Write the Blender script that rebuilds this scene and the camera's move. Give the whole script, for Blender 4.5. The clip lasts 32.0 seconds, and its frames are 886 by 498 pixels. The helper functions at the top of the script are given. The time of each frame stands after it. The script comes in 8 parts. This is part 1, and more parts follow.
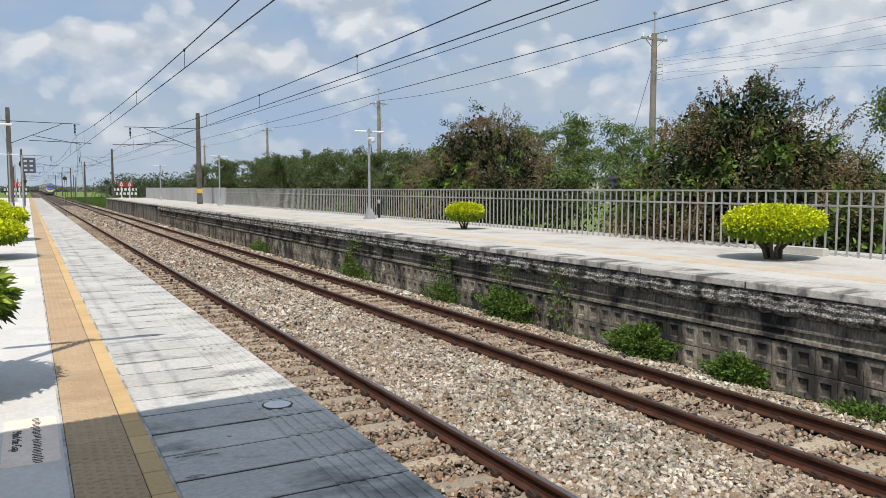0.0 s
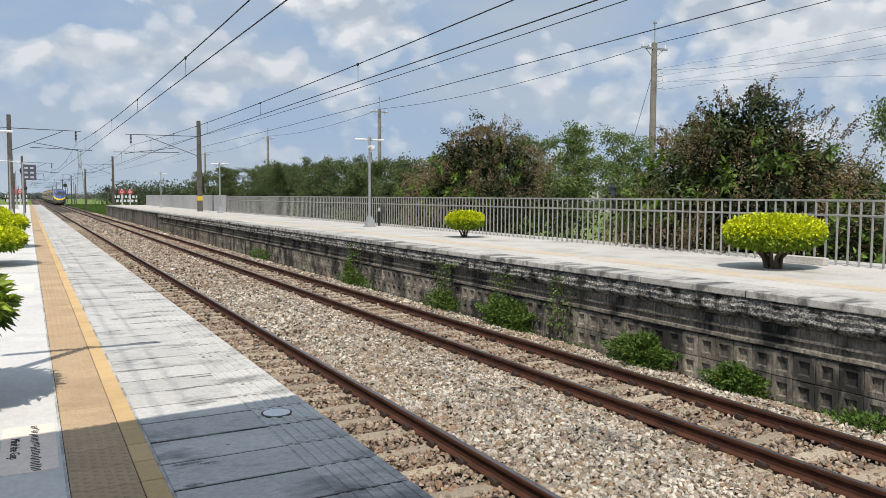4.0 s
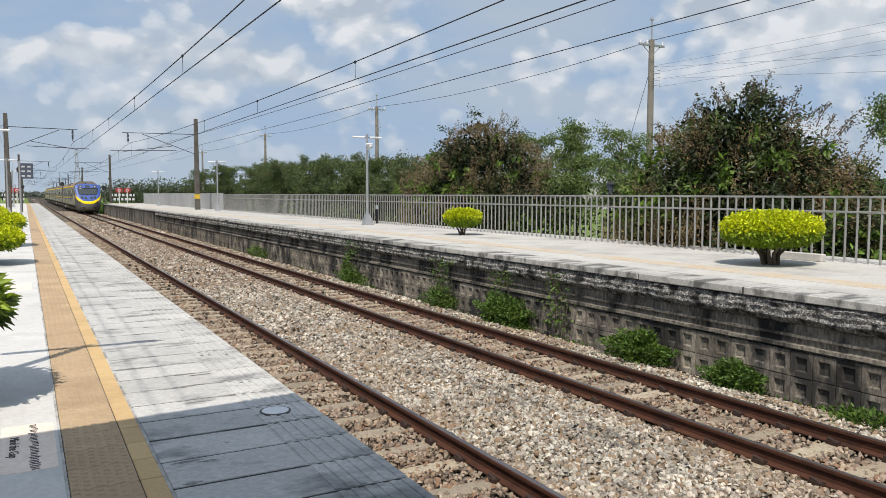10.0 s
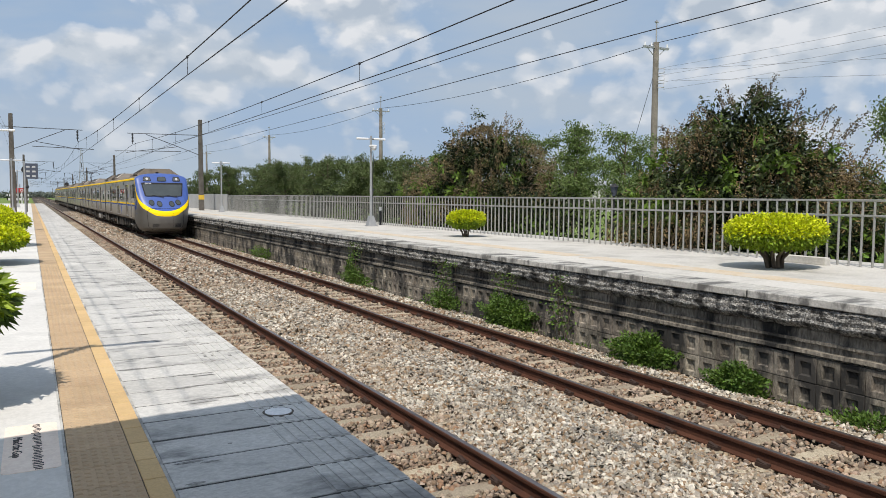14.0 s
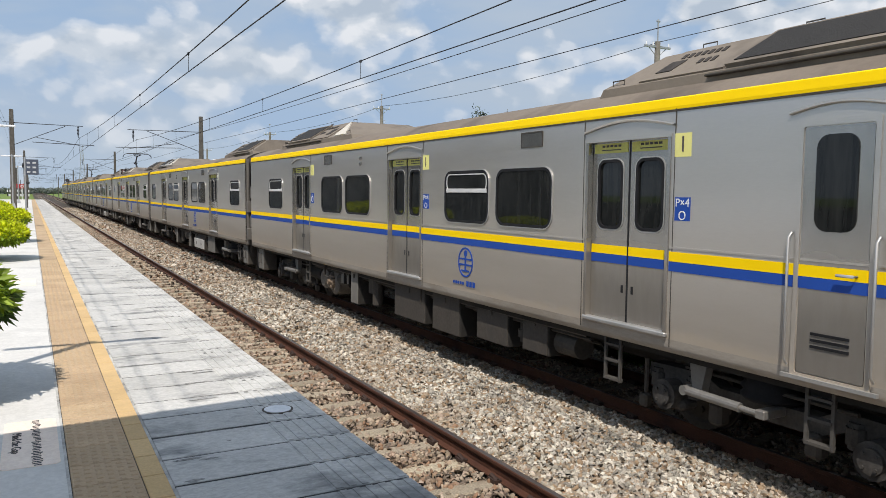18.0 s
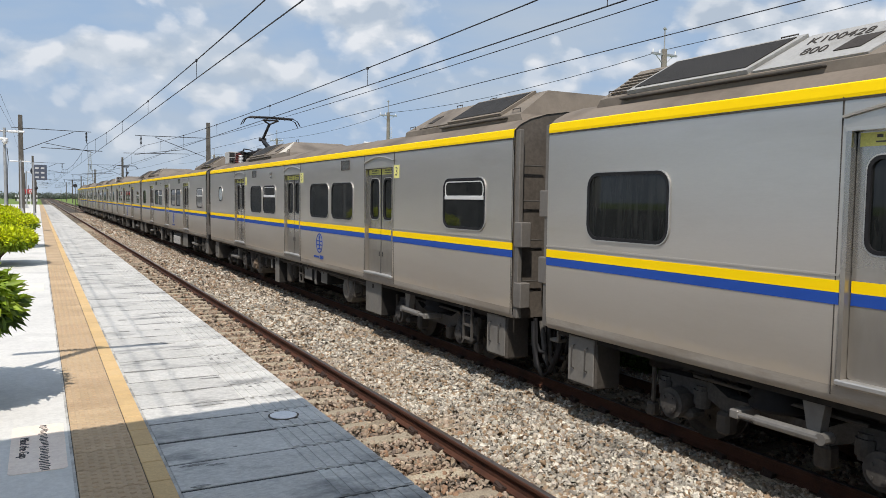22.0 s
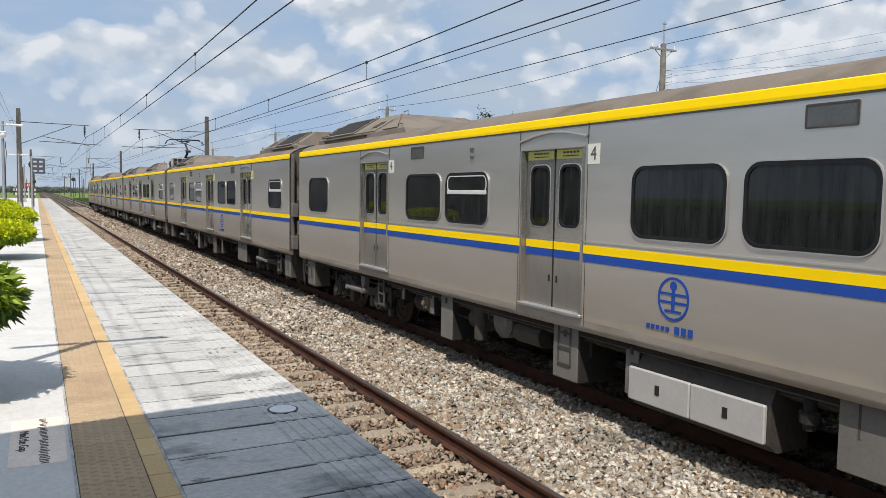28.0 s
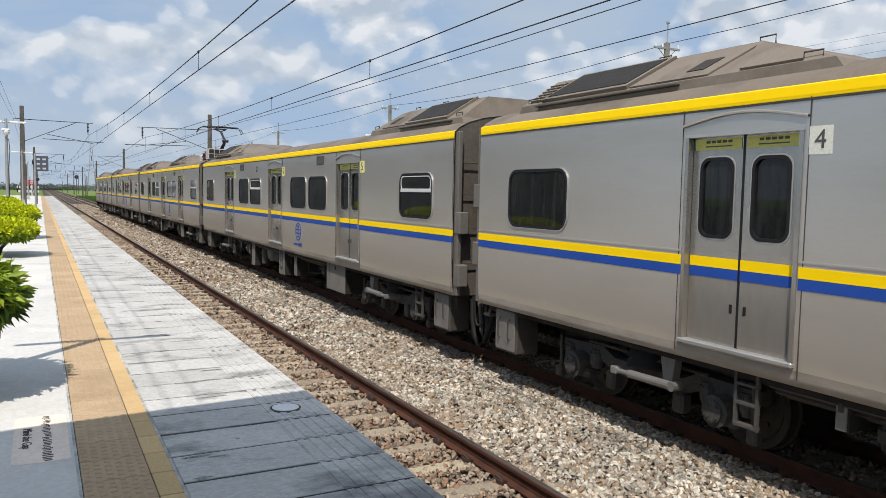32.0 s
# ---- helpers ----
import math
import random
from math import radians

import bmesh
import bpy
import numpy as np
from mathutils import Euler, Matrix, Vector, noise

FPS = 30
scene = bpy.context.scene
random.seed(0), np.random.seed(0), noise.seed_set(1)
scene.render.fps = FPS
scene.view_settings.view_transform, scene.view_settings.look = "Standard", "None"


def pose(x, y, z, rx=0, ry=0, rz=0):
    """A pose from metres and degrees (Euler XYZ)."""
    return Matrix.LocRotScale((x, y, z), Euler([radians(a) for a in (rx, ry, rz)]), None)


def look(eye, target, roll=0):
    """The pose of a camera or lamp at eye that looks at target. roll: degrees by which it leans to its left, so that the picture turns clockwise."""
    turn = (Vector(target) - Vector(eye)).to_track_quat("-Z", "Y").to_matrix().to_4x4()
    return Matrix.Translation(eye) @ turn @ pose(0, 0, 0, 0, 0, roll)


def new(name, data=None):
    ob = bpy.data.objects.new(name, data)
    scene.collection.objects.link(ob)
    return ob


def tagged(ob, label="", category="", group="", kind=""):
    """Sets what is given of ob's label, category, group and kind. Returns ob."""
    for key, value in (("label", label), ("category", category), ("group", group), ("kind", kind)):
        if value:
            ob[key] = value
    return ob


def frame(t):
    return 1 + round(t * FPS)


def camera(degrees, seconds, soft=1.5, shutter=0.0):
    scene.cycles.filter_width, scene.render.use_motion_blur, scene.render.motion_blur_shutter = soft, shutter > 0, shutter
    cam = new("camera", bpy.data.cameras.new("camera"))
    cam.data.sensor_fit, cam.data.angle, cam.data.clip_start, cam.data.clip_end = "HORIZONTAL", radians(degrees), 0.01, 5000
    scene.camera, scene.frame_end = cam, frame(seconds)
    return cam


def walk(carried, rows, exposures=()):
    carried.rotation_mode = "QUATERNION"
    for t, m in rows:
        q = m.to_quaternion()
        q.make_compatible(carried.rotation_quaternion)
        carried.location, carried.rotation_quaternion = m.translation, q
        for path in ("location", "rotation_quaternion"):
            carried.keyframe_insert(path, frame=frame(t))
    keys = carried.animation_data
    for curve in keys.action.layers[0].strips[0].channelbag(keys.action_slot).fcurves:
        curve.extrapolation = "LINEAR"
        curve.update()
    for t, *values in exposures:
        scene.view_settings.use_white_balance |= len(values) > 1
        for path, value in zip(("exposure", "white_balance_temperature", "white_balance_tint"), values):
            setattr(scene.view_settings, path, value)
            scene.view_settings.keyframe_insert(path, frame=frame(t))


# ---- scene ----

# ---- camera: held by hand on the platform, turning a little ----
def aim(x, y, z, turn, tilt, lean):
    """Camera pose: turned to the right of the track's direction, tilted down, leaning."""
    return pose(x, y, z, 90 - tilt, 0, -turn) @ pose(0, 0, 0, 0, 0, lean)


cam = camera(60.66, 32.0, soft=0.6, shutter=0.0)
walk(cam, [
    (0.0, aim(0.001, 0.001, 2.439, 28.679, 4.603, 0.017)),
    (0.5, aim(-0.005, -0.008, 2.442, 28.609, 4.491, 0.050)),
    (1.0, aim(-0.005, -0.005, 2.440, 28.522, 4.380, 0.121)),
    (1.5, aim(-0.007, -0.006, 2.439, 28.457, 4.318, 0.150)),
    (2.0, aim(-0.005, -0.005, 2.439, 28.425, 4.277, 0.205)),
    (2.5, aim(-0.000, 0.004, 2.440, 28.442, 4.226, 0.229)),
    (3.0, aim(-0.001, -0.004, 2.441, 28.546, 4.119, 0.294)),
    (3.5, aim(0.001, 0.005, 2.439, 28.633, 4.041, 0.264)),
    (5.5, aim(-0.002, -0.001, 2.442, 28.713, 3.902, 0.106)),
    (6.0, aim(-0.003, -0.012, 2.444, 28.697, 3.936, 0.098)),
    (6.5, aim(-0.004, -0.006, 2.442, 28.729, 3.976, 0.142)),
    (7.0, aim(-0.002, -0.003, 2.442, 28.738, 4.060, 0.079)),
    (7.5, aim(-0.002, 0.001, 2.441, 28.775, 4.117, 0.092)),
    (8.0, aim(0.001, 0.002, 2.440, 28.759, 4.179, 0.019)),
    (8.5, aim(0.002, -0.003, 2.441, 28.788, 4.187, -0.013)),
    (9.0, aim(-0.000, -0.000, 2.440, 28.812, 4.183, -0.000)),
    (9.5, aim(-0.000, -0.000, 2.440, 28.812, 4.183, -0.000)),
    (10.0, aim(-0.003, -0.001, 2.441, 28.843, 4.178, 0.030)),
    (10.5, aim(-0.003, -0.002, 2.444, 28.873, 4.157, 0.086)),
    (11.0, aim(-0.001, 0.000, 2.443, 28.880, 4.133, 0.064)),
    (11.5, aim(0.002, -0.002, 2.441, 28.874, 4.119, 0.036)),
    (12.0, aim(-0.002, 0.000, 2.439, 28.851, 4.094, 0.072)),
    (12.5, aim(-0.001, -0.000, 2.439, 28.791, 4.050, 0.146)),
    (13.0, aim(-0.003, -0.007, 2.444, 28.697, 4.055, 0.169)),
    (13.5, aim(-0.003, -0.001, 2.445, 28.631, 4.051, 0.236)),
    (14.0, aim(-0.003, 0.001, 2.441, 28.585, 4.046, 0.263)),
    (14.5, aim(-0.004, 0.001, 2.442, 28.577, 4.089, 0.403)),
    (16.5, aim(-0.005, -0.001, 2.442, 28.547, 4.144, 0.559)),
    (17.0, aim(-0.003, 0.002, 2.441, 28.576, 4.138, 0.576)),
    (17.5, aim(-0.004, -0.001, 2.442, 28.596, 4.151, 0.555)),
    (18.0, aim(-0.002, 0.005, 2.441, 28.575, 4.179, 0.577)),
    (18.5, aim(-0.010, -0.006, 2.446, 28.553, 4.210, 0.579)),
    (19.0, aim(-0.006, -0.004, 2.445, 28.515, 4.216, 0.568)),
    (19.5, aim(-0.002, 0.005, 2.442, 28.471, 4.180, 0.506)),
    (20.0, aim(-0.006, -0.001, 2.445, 28.392, 4.094, 0.574)),
    (20.5, aim(-0.009, -0.008, 2.445, 28.284, 3.958, 0.612)),
    (21.0, aim(-0.009, -0.007, 2.448, 28.185, 3.812, 0.634)),
    (21.5, aim(-0.009, 0.002, 2.443, 28.146, 3.696, 0.741)),
    (22.0, aim(-0.010, -0.006, 2.447, 28.124, 3.692, 0.782)),
    (22.5, aim(-0.011, -0.002, 2.445, 28.145, 3.671, 0.892)),
    (23.0, aim(-0.010, 0.002, 2.445, 28.156, 3.695, 0.929)),
    (23.5, aim(-0.013, -0.007, 2.447, 28.210, 3.696, 0.973)),
    (24.0, aim(-0.008, -0.002, 2.445, 28.221, 3.717, 1.057)),
    (24.5, aim(-0.011, 0.000, 2.444, 28.275, 3.780, 1.044)),
    (25.0, aim(-0.011, -0.003, 2.446, 28.315, 3.801, 1.120)),
    (25.5, aim(-0.013, -0.003, 2.446, 28.337, 3.848, 1.113)),
    (27.5, aim(-0.018, -0.008, 2.445, 28.313, 4.026, 0.920)),
    (28.0, aim(-0.015, -0.006, 2.446, 28.235, 4.101, 0.899)),
    (28.5, aim(-0.015, -0.005, 2.443, 28.099, 4.015, 1.001)),
    (29.0, aim(-0.018, -0.013, 2.452, 28.021, 3.961, 1.068)),
    (29.5, aim(-0.023, -0.004, 2.445, 28.004, 3.811, 1.245)),
    (30.0, aim(-0.020, -0.000, 2.446, 28.014, 3.852, 1.248)),
    (30.5, aim(-0.015, -0.003, 2.445, 28.020, 3.953, 1.105)),
    (31.0, aim(-0.013, -0.003, 2.447, 28.010, 4.097, 1.061)),
    (31.5, aim(-0.016, -0.008, 2.451, 28.005, 4.177, 1.044)),
    (32.0, aim(-0.018, -0.002, 2.448, 28.055, 4.206, 1.070)),
], exposures=[(0.0, 0.0, 6840, 11), (16.0, 0.0, 6840, 11), (18.5, 0.06, 6740, 11), (32.0, 0.06, 6740, 11)])

# ---- daylight: high sun through broken cloud ----
SUN = Vector((-0.40, -0.49, 1.0)).normalized()
world = bpy.data.worlds.new("sky")
scene.world = world
world.use_nodes = True
wn, wl = world.node_tree.nodes, world.node_tree.links
wn.clear()


def wnode(kind, **kw):
    n = wn.new(kind)
    for k, v in kw.items():
        n.inputs[k].default_value = v
    return n


def wmath(op, a, b=None, c=None):
    n = wn.new("ShaderNodeMath")
    n.operation = op
    for i, v in enumerate((a, b, c)):
        if v is None:
            continue
        if hasattr(v, "type"):
            wl.new(v, n.inputs[i])
        else:
            n.inputs[i].default_value = v
    return n.outputs[0]


sky = wn.new("ShaderNodeTexSky")
sky.sky_type = "NISHITA"
sky.sun_disc = False
sky.sun_elevation = math.asin(SUN.z)
sky.sun_rotation = math.atan2(SUN.x, SUN.y)
sky.air_density, sky.dust_density, sky.ozone_density = 1.2, 2.2, 1.5
coord = wn.new("ShaderNodeTexCoord")
sep = wn.new("ShaderNodeSeparateXYZ")
wl.new(coord.outputs["Generated"], sep.inputs[0])
azim = wmath("ARCTAN2", sep.outputs[0], sep.outputs[1])
elev = wmath("ARCSINE", sep.outputs[2])


def cloud_noise(sx, sz, ox, oz, detail, rough, distort):
    comb = wn.new("ShaderNodeCombineXYZ")
    wl.new(wmath("MULTIPLY_ADD", azim, sx, ox), comb.inputs[0])
    wl.new(wmath("MULTIPLY_ADD", elev, sz, oz), comb.inputs[1])
    n = wn.new("ShaderNodeTexNoise")
    wl.new(comb.outputs[0], n.inputs["Vector"])
    for k, v in (("Scale", 1.0), ("Detail", detail), ("Roughness", rough), ("Distortion", distort)):
        n.inputs[k].default_value = v
    return n.outputs["Fac"]


def wramp(fac, stops):
    r = wn.new("ShaderNodeValToRGB")
    r.color_ramp.interpolation = "EASE"
    e = r.color_ramp.elements
    while len(e) < len(stops):
        e.new(0.5)
    for el, (p, v) in zip(e, stops):
        el.position, el.color = p, (v, v, v, 1) if isinstance(v, (int, float)) else (*v, 1)
    wl.new(fac, r.inputs[0])
    return r.outputs[0]


def wmix(fac, a, b):
    m = wn.new("ShaderNodeMix")
    m.data_type = "RGBA"
    wl.new(fac, m.inputs[0])
    for i, v in ((6, a), (7, b)):
        if hasattr(v, "type"):
            wl.new(v, m.inputs[i])
        else:
            m.inputs[i].default_value = (*v, 1)
    return m.outputs[2]


def billow(az, el, wide, high, amount):
    """A softly rounded rise of cloud about one direction (degrees)."""
    u = wmath("DIVIDE", wmath("SUBTRACT", azim, radians(az)), radians(wide))
    v = wmath("DIVIDE", wmath("SUBTRACT", elev, radians(el)), radians(high))
    r2 = wmath("ADD", wmath("MULTIPLY", u, u), wmath("MULTIPLY", v, v))
    return wmath("MULTIPLY", wmath("EXPONENT", wmath("MULTIPLY", r2, -1.0)), amount)


# grey-blue veils, then heaped white clouds, lit from above, with shaded feet
veil = wramp(cloud_noise(2.6, 9.0, 3.1, 1.7, 5, 0.55, 0.3), [(0.36, 0.0), (0.66, 0.9)])
rise = 0.0
for spec in ((0.2, 9.2, 2.0, 0.8, 0.2), (4.2, 9.9, 2.5, 1.2, 0.3), (7.8, 9.3, 1.5, 1.0, 0.22), (3.3, 7.9, 6.9, 0.9, 0.1), (14.1, 9.0, 2.4, 1.3, 0.27),
             (10.9, 7.2, 2.1, 0.8, 0.22), (16.9, 8.7, 2.0, 1.0, 0.16), (22.6, 12.6, 4.0, 1.9, 0.26), (19.4, 13.9, 2.5, 1.0, 0.2), (26.6, 11.7, 1.7, 0.9, 0.14),
             (34.6, 10.3, 0.8, 0.6, 0.2), (46.9, 12.9, 1.7, 0.8, 0.24), (50.7, 11.7, 3.5, 1.8, 0.28), (54.7, 11.0, 3.3, 1.7, 0.26), (58.1, 11.0, 1.9, 1.7, 0.22),
             (42.9, 10.2, 3.5, 1.0, 0.13), (53.1, 8.4, 6.3, 1.7, 0.11), (32.7, 13.1, 4.6, 2.3, -0.12), (19.3, 4.9, 10.1, 1.2, -0.06), (0.7, 11.9, 5.1, 1.2, -0.16),
             (13.7, 12.3, 3.6, 1.3, -0.12), (31.5, 6.7, 6.7, 2.0, -0.04), (40.1, 13.1, 3.6, 1.7, -0.14)):
    rise = wmath("ADD", billow(*spec), rise)


def cauliflower(oz):
    """Rounded lumps that give the clouds their curled tops."""
    comb = wn.new("ShaderNodeCombineXYZ")
    warp = cloud_noise(30.0, 50.0, 1.3, oz, 3, 0.5, 0.0)
    wl.new(wmath("ADD", wmath("MULTIPLY_ADD", azim, 34.0, 7.35), wmath("MULTIPLY", warp, 0.9)), comb.inputs[0])
    wl.new(wmath("ADD", wmath("MULTIPLY_ADD", elev, 42.0, oz), wmath("MULTIPLY", warp, 0.9)), comb.inputs[1])
    v = wn.new("ShaderNodeTexVoronoi")
    v.feature = "SMOOTH_F1"
    v.inputs["Scale"].default_value, v.inputs["Smoothness"].default_value = 1.0, 0.6
    wl.new(comb.outputs[0], v.inputs["Vector"])
    return wmath("MULTIPLY_ADD", v.outputs["Distance"], -0.30, 0.135)


puff = wmath("ADD", cloud_noise(11.0, 16.0, 7.35, 2.2, 8, 0.52, 0.15), cauliflower(2.2))
above = wmath("ADD", cloud_noise(11.0, 16.0, 7.35, 2.55, 6, 0.50, 0.15), cauliflower(3.1))
heap = wmath("ADD", wmath("MULTIPLY_ADD", puff, 0.62, 0.165), rise)
heap_mask = wramp(heap, [(0.45, 0.0), (0.53, 0.5), (0.64, 1.0)])
lit = wmath("MULTIPLY_ADD", wmath("SUBTRACT", puff, above), 1.25, 0.5)
body = wramp(lit, [(0.24, (4.3, 5.15, 6.3)), (0.46, (6.2, 6.85, 7.7)), (0.66, (8.6, 8.9, 9.4))])
haze = wramp(elev, [(0.0, 0.85), (0.10, 0.45), (0.36, 0.0)])
c1 = wmix(veil, wmix(wramp(elev, [(0.0, 1.0), (0.5, 0.6)]), sky.outputs[0], (2.7, 4.4, 7.1)), (4.3, 5.25, 6.5))
c2 = wmix(heap_mask, c1, body)
c3 = wmix(haze, c2, (4.3, 5.3, 6.5))
bg = wnode("ShaderNodeBackground", Strength=0.10)
wl.new(c3, bg.inputs[0])
wout = wn.new("ShaderNodeOutputWorld")
wl.new(bg.outputs[0], wout.inputs[0])

sun = new("sun", bpy.data.lights.new("sun", "SUN"))
sun.data.energy, sun.data.angle, sun.data.color = 4.1, radians(0.55), (1.0, 0.955, 0.89)
sun.matrix_world = look(SUN * 60, (0, 0, 0))

# ---- materials ----
def material(name, c1, c2, scale=4.0, rough=0.7, metal=0.0, bump=0.15, fine=60.0, fine_amount=0.25, coords="world",
             stretch=(1, 1, 1), stain=None, stain_scale=0.6, stain_at=(0.5, 0.68), rough2=None, island=0.0, random_tint=0.0,
             transmission=0.0, coat=0.0, emit=None, bump_dist=0.02, spec=0.5, second=None, translucent=0.0):
    """Two tones at a large and a fine scale, an optional third as stains, relief from the fine grain."""
    m = bpy.data.materials.new(name)
    m.use_nodes = True
    nt = m.node_tree
    n, l = nt.nodes, nt.links
    b = n["Principled BSDF"]
    if coords == "world":
        src = n.new("ShaderNodeNewGeometry").outputs["Position"]
    else:
        src = n.new("ShaderNodeTexCoord").outputs["Object"]
    mp = n.new("ShaderNodeMapping")
    mp.inputs["Scale"].default_value = stretch
    l.new(src, mp.inputs[0])

    def tex(sc, detail, r=0.55):
        t = n.new("ShaderNodeTexNoise")
        t.inputs["Scale"].default_value, t.inputs["Detail"].default_value, t.inputs["Roughness"].default_value = sc, detail, r
        l.new(mp.outputs[0], t.inputs["Vector"])
        return t.outputs["Fac"]

    def ramp(f, a, z):
        r = n.new("ShaderNodeMapRange")
        r.inputs[1].default_value, r.inputs[2].default_value = a, z
        l.new(f, r.inputs[0])
        return r.outputs[0]

    def mix(f, a, z, mode="MIX"):
        x = n.new("ShaderNodeMix")
        x.data_type, x.blend_type = "RGBA", mode
        for i, v in ((0, f), (6, a), (7, z)):
            if hasattr(v, "type"):
                l.new(v, x.inputs[i])
            elif i:
                x.inputs[i].default_value = (*v, 1)
            else:
                x.inputs[i].default_value = v
        return x.outputs[2]

    big, small = tex(scale, 5), tex(fine, 4, 0.65)
    col = mix(ramp(big, 0.33, 0.67), c1, c2)
    dark = tuple(v * 0.62 for v in c1)
    light = tuple(min(1, v * 1.28) for v in c2)
    f2 = n.new("ShaderNodeMath")
    f2.operation = "MULTIPLY"
    l.new(ramp(small, 0.35, 0.65), f2.inputs[0])
    f2.inputs[1].default_value = fine_amount
    col = mix(f2.outputs[0], col, light)
    f3 = n.new("ShaderNodeMath")
    f3.operation = "MULTIPLY"
    l.new(ramp(small, 0.62, 0.34), f3.inputs[0])
    f3.inputs[1].default_value = fine_amount
    col = mix(f3.outputs[0], col, dark)
    if stain:
        col = mix(ramp(tex(stain_scale, 7, 0.62), *stain_at), col, stain)
    if island or random_tint:
        rnd = n.new("ShaderNodeNewGeometry").outputs["Random Per Island"] if island else n.new("ShaderNodeObjectInfo").outputs["Random"]
        amt = island or random_tint
        hsv = n.new("ShaderNodeHueSaturation")
        v = n.new("ShaderNodeMapRange")
        v.inputs[3].default_value, v.inputs[4].default_value = 1 - amt, 1 + amt
        l.new(rnd, v.inputs[0])
        l.new(v.outputs[0], hsv.inputs["Value"])
        h = n.new("ShaderNodeMath")
        h.operation = "MULTIPLY_ADD"
        fr = n.new("ShaderNodeMath")
        fr.operation = "FRACT"
        mu = n.new("ShaderNodeMath")
        mu.operation = "MULTIPLY"
        mu.inputs[1].default_value = 7.31
        l.new(rnd, mu.inputs[0])
        l.new(mu.outputs[0], fr.inputs[0])
        l.new(fr.outputs[0], h.inputs[0])
        h.inputs[1].default_value, h.inputs[2].default_value = 0.05 * amt, 0.5 - 0.025 * amt
        l.new(h.outputs[0], hsv.inputs["Hue"])
        l.new(col, hsv.inputs["Color"])
        col = hsv.outputs[0]
    if second:
        # a share of the pieces takes another colour
        g2 = n.new("ShaderNodeNewGeometry").outputs["Random Per Island"]
        m2, f4 = n.new("ShaderNodeMath"), n.new("ShaderNodeMath")
        m2.operation, f4.operation = "MULTIPLY", "FRACT"
        m2.inputs[1].default_value = 13.7
        l.new(g2, m2.inputs[0])
        l.new(m2.outputs[0], f4.inputs[0])
        col = mix(ramp(f4.outputs[0], 1.0 - second[1] - 0.12, 1.0 - second[1] + 0.12), col, second[0])
    l.new(col, b.inputs["Base Color"])
    if translucent:
        tr, ms = n.new("ShaderNodeBsdfTranslucent"), n.new("ShaderNodeMixShader")
        l.new(mix(0.35, col, (0.55, 0.62, 0.05), "MULTIPLY"), tr.inputs[0])
        ms.inputs[0].default_value = translucent
        l.new(b.outputs[0], ms.inputs[1])
        l.new(tr.outputs[0], ms.inputs[2])
        l.new(ms.outputs[0], n["Material Output"].inputs[0])
    b.inputs["Metallic"].default_value = metal
    b.inputs["Specular IOR Level"].default_value = spec
    if rough2 is None:
        rough2 = min(1, rough + 0.12)
    rr = n.new("ShaderNodeMapRange")
    rr.inputs[3].default_value, rr.inputs[4].default_value = rough, rough2
    l.new(small, rr.inputs[0])
    l.new(rr.outputs[0], b.inputs["Roughness"])
    b.inputs["Transmission Weight"].default_value = transmission
    b.inputs["Coat Weight"].default_value = coat
    if emit:
        b.inputs["Emission Color"].default_value, b.inputs["Emission Strength"].default_value = (*emit[:3], 1), emit[3]
    if bump:
        bp = n.new("ShaderNodeBump")
        bp.inputs["Strength"].default_value, bp.inputs["Distance"].default_value = bump, bump_dist
        l.new(small, bp.inputs["Height"])
        l.new(bp.outputs[0], b.inputs["Normal"])
    return m


def dusted(m, dust, zs):
    """Dust, or a reflection painted as a dark film, on a car side: zs gives (height, share) stops in the car's own
    space, broken up by streaks.
    """
    nt = m.node_tree
    n, l = nt.nodes, nt.links
    b = n["Principled BSDF"]
    co = n.new("ShaderNodeTexCoord").outputs["Object"]
    sp = n.new("ShaderNodeSeparateXYZ")
    l.new(co, sp.inputs[0])
    mp = n.new("ShaderNodeMapping")
    mp.inputs["Scale"].default_value = (1, 2.6, 0.5)
    l.new(co, mp.inputs[0])
    t = n.new("ShaderNodeTexNoise")
    t.inputs["Scale"].default_value, t.inputs["Detail"].default_value = 1.3, 6
    l.new(mp.outputs[0], t.inputs["Vector"])
    z = n.new("ShaderNodeMath")
    z.operation = "MULTIPLY_ADD"
    l.new(t.outputs["Fac"], z.inputs[0])
    z.inputs[1].default_value = 0.30
    l.new(sp.outputs[2], z.inputs[2])
    r = n.new("ShaderNodeMapRange")
    r.inputs[1].default_value, r.inputs[2].default_value, r.inputs[3].default_value, r.inputs[4].default_value = 0.15, 4.15, 0, 1
    l.new(z.outputs[0], r.inputs[0])
    ra = n.new("ShaderNodeValToRGB")
    e = ra.color_ramp.elements
    while len(e) < len(zs):
        e.new(0.5)
    for el, (h, v) in zip(e, zs):
        el.position, el.color = h / 4.0, (v, v, v, 1)
    l.new(r.outputs[0], ra.inputs[0])
    mx = n.new("ShaderNodeMix")
    mx.data_type = "RGBA"
    l.new(ra.outputs[0], mx.inputs[0])
    l.new(b.inputs["Base Color"].links[0].from_socket, mx.inputs[6])
    mx.inputs[7].default_value = (*dust, 1)
    l.new(mx.outputs[2], b.inputs["Base Color"])
    me = n.new("ShaderNodeMath")
    me.operation = "MULTIPLY_ADD"
    l.new(ra.outputs[0], me.inputs[0])
    me.inputs[1].default_value, me.inputs[2].default_value = -b.inputs["Metallic"].default_value, b.inputs["Metallic"].default_value
    l.new(me.outputs[0], b.inputs["Metallic"])


M = {}
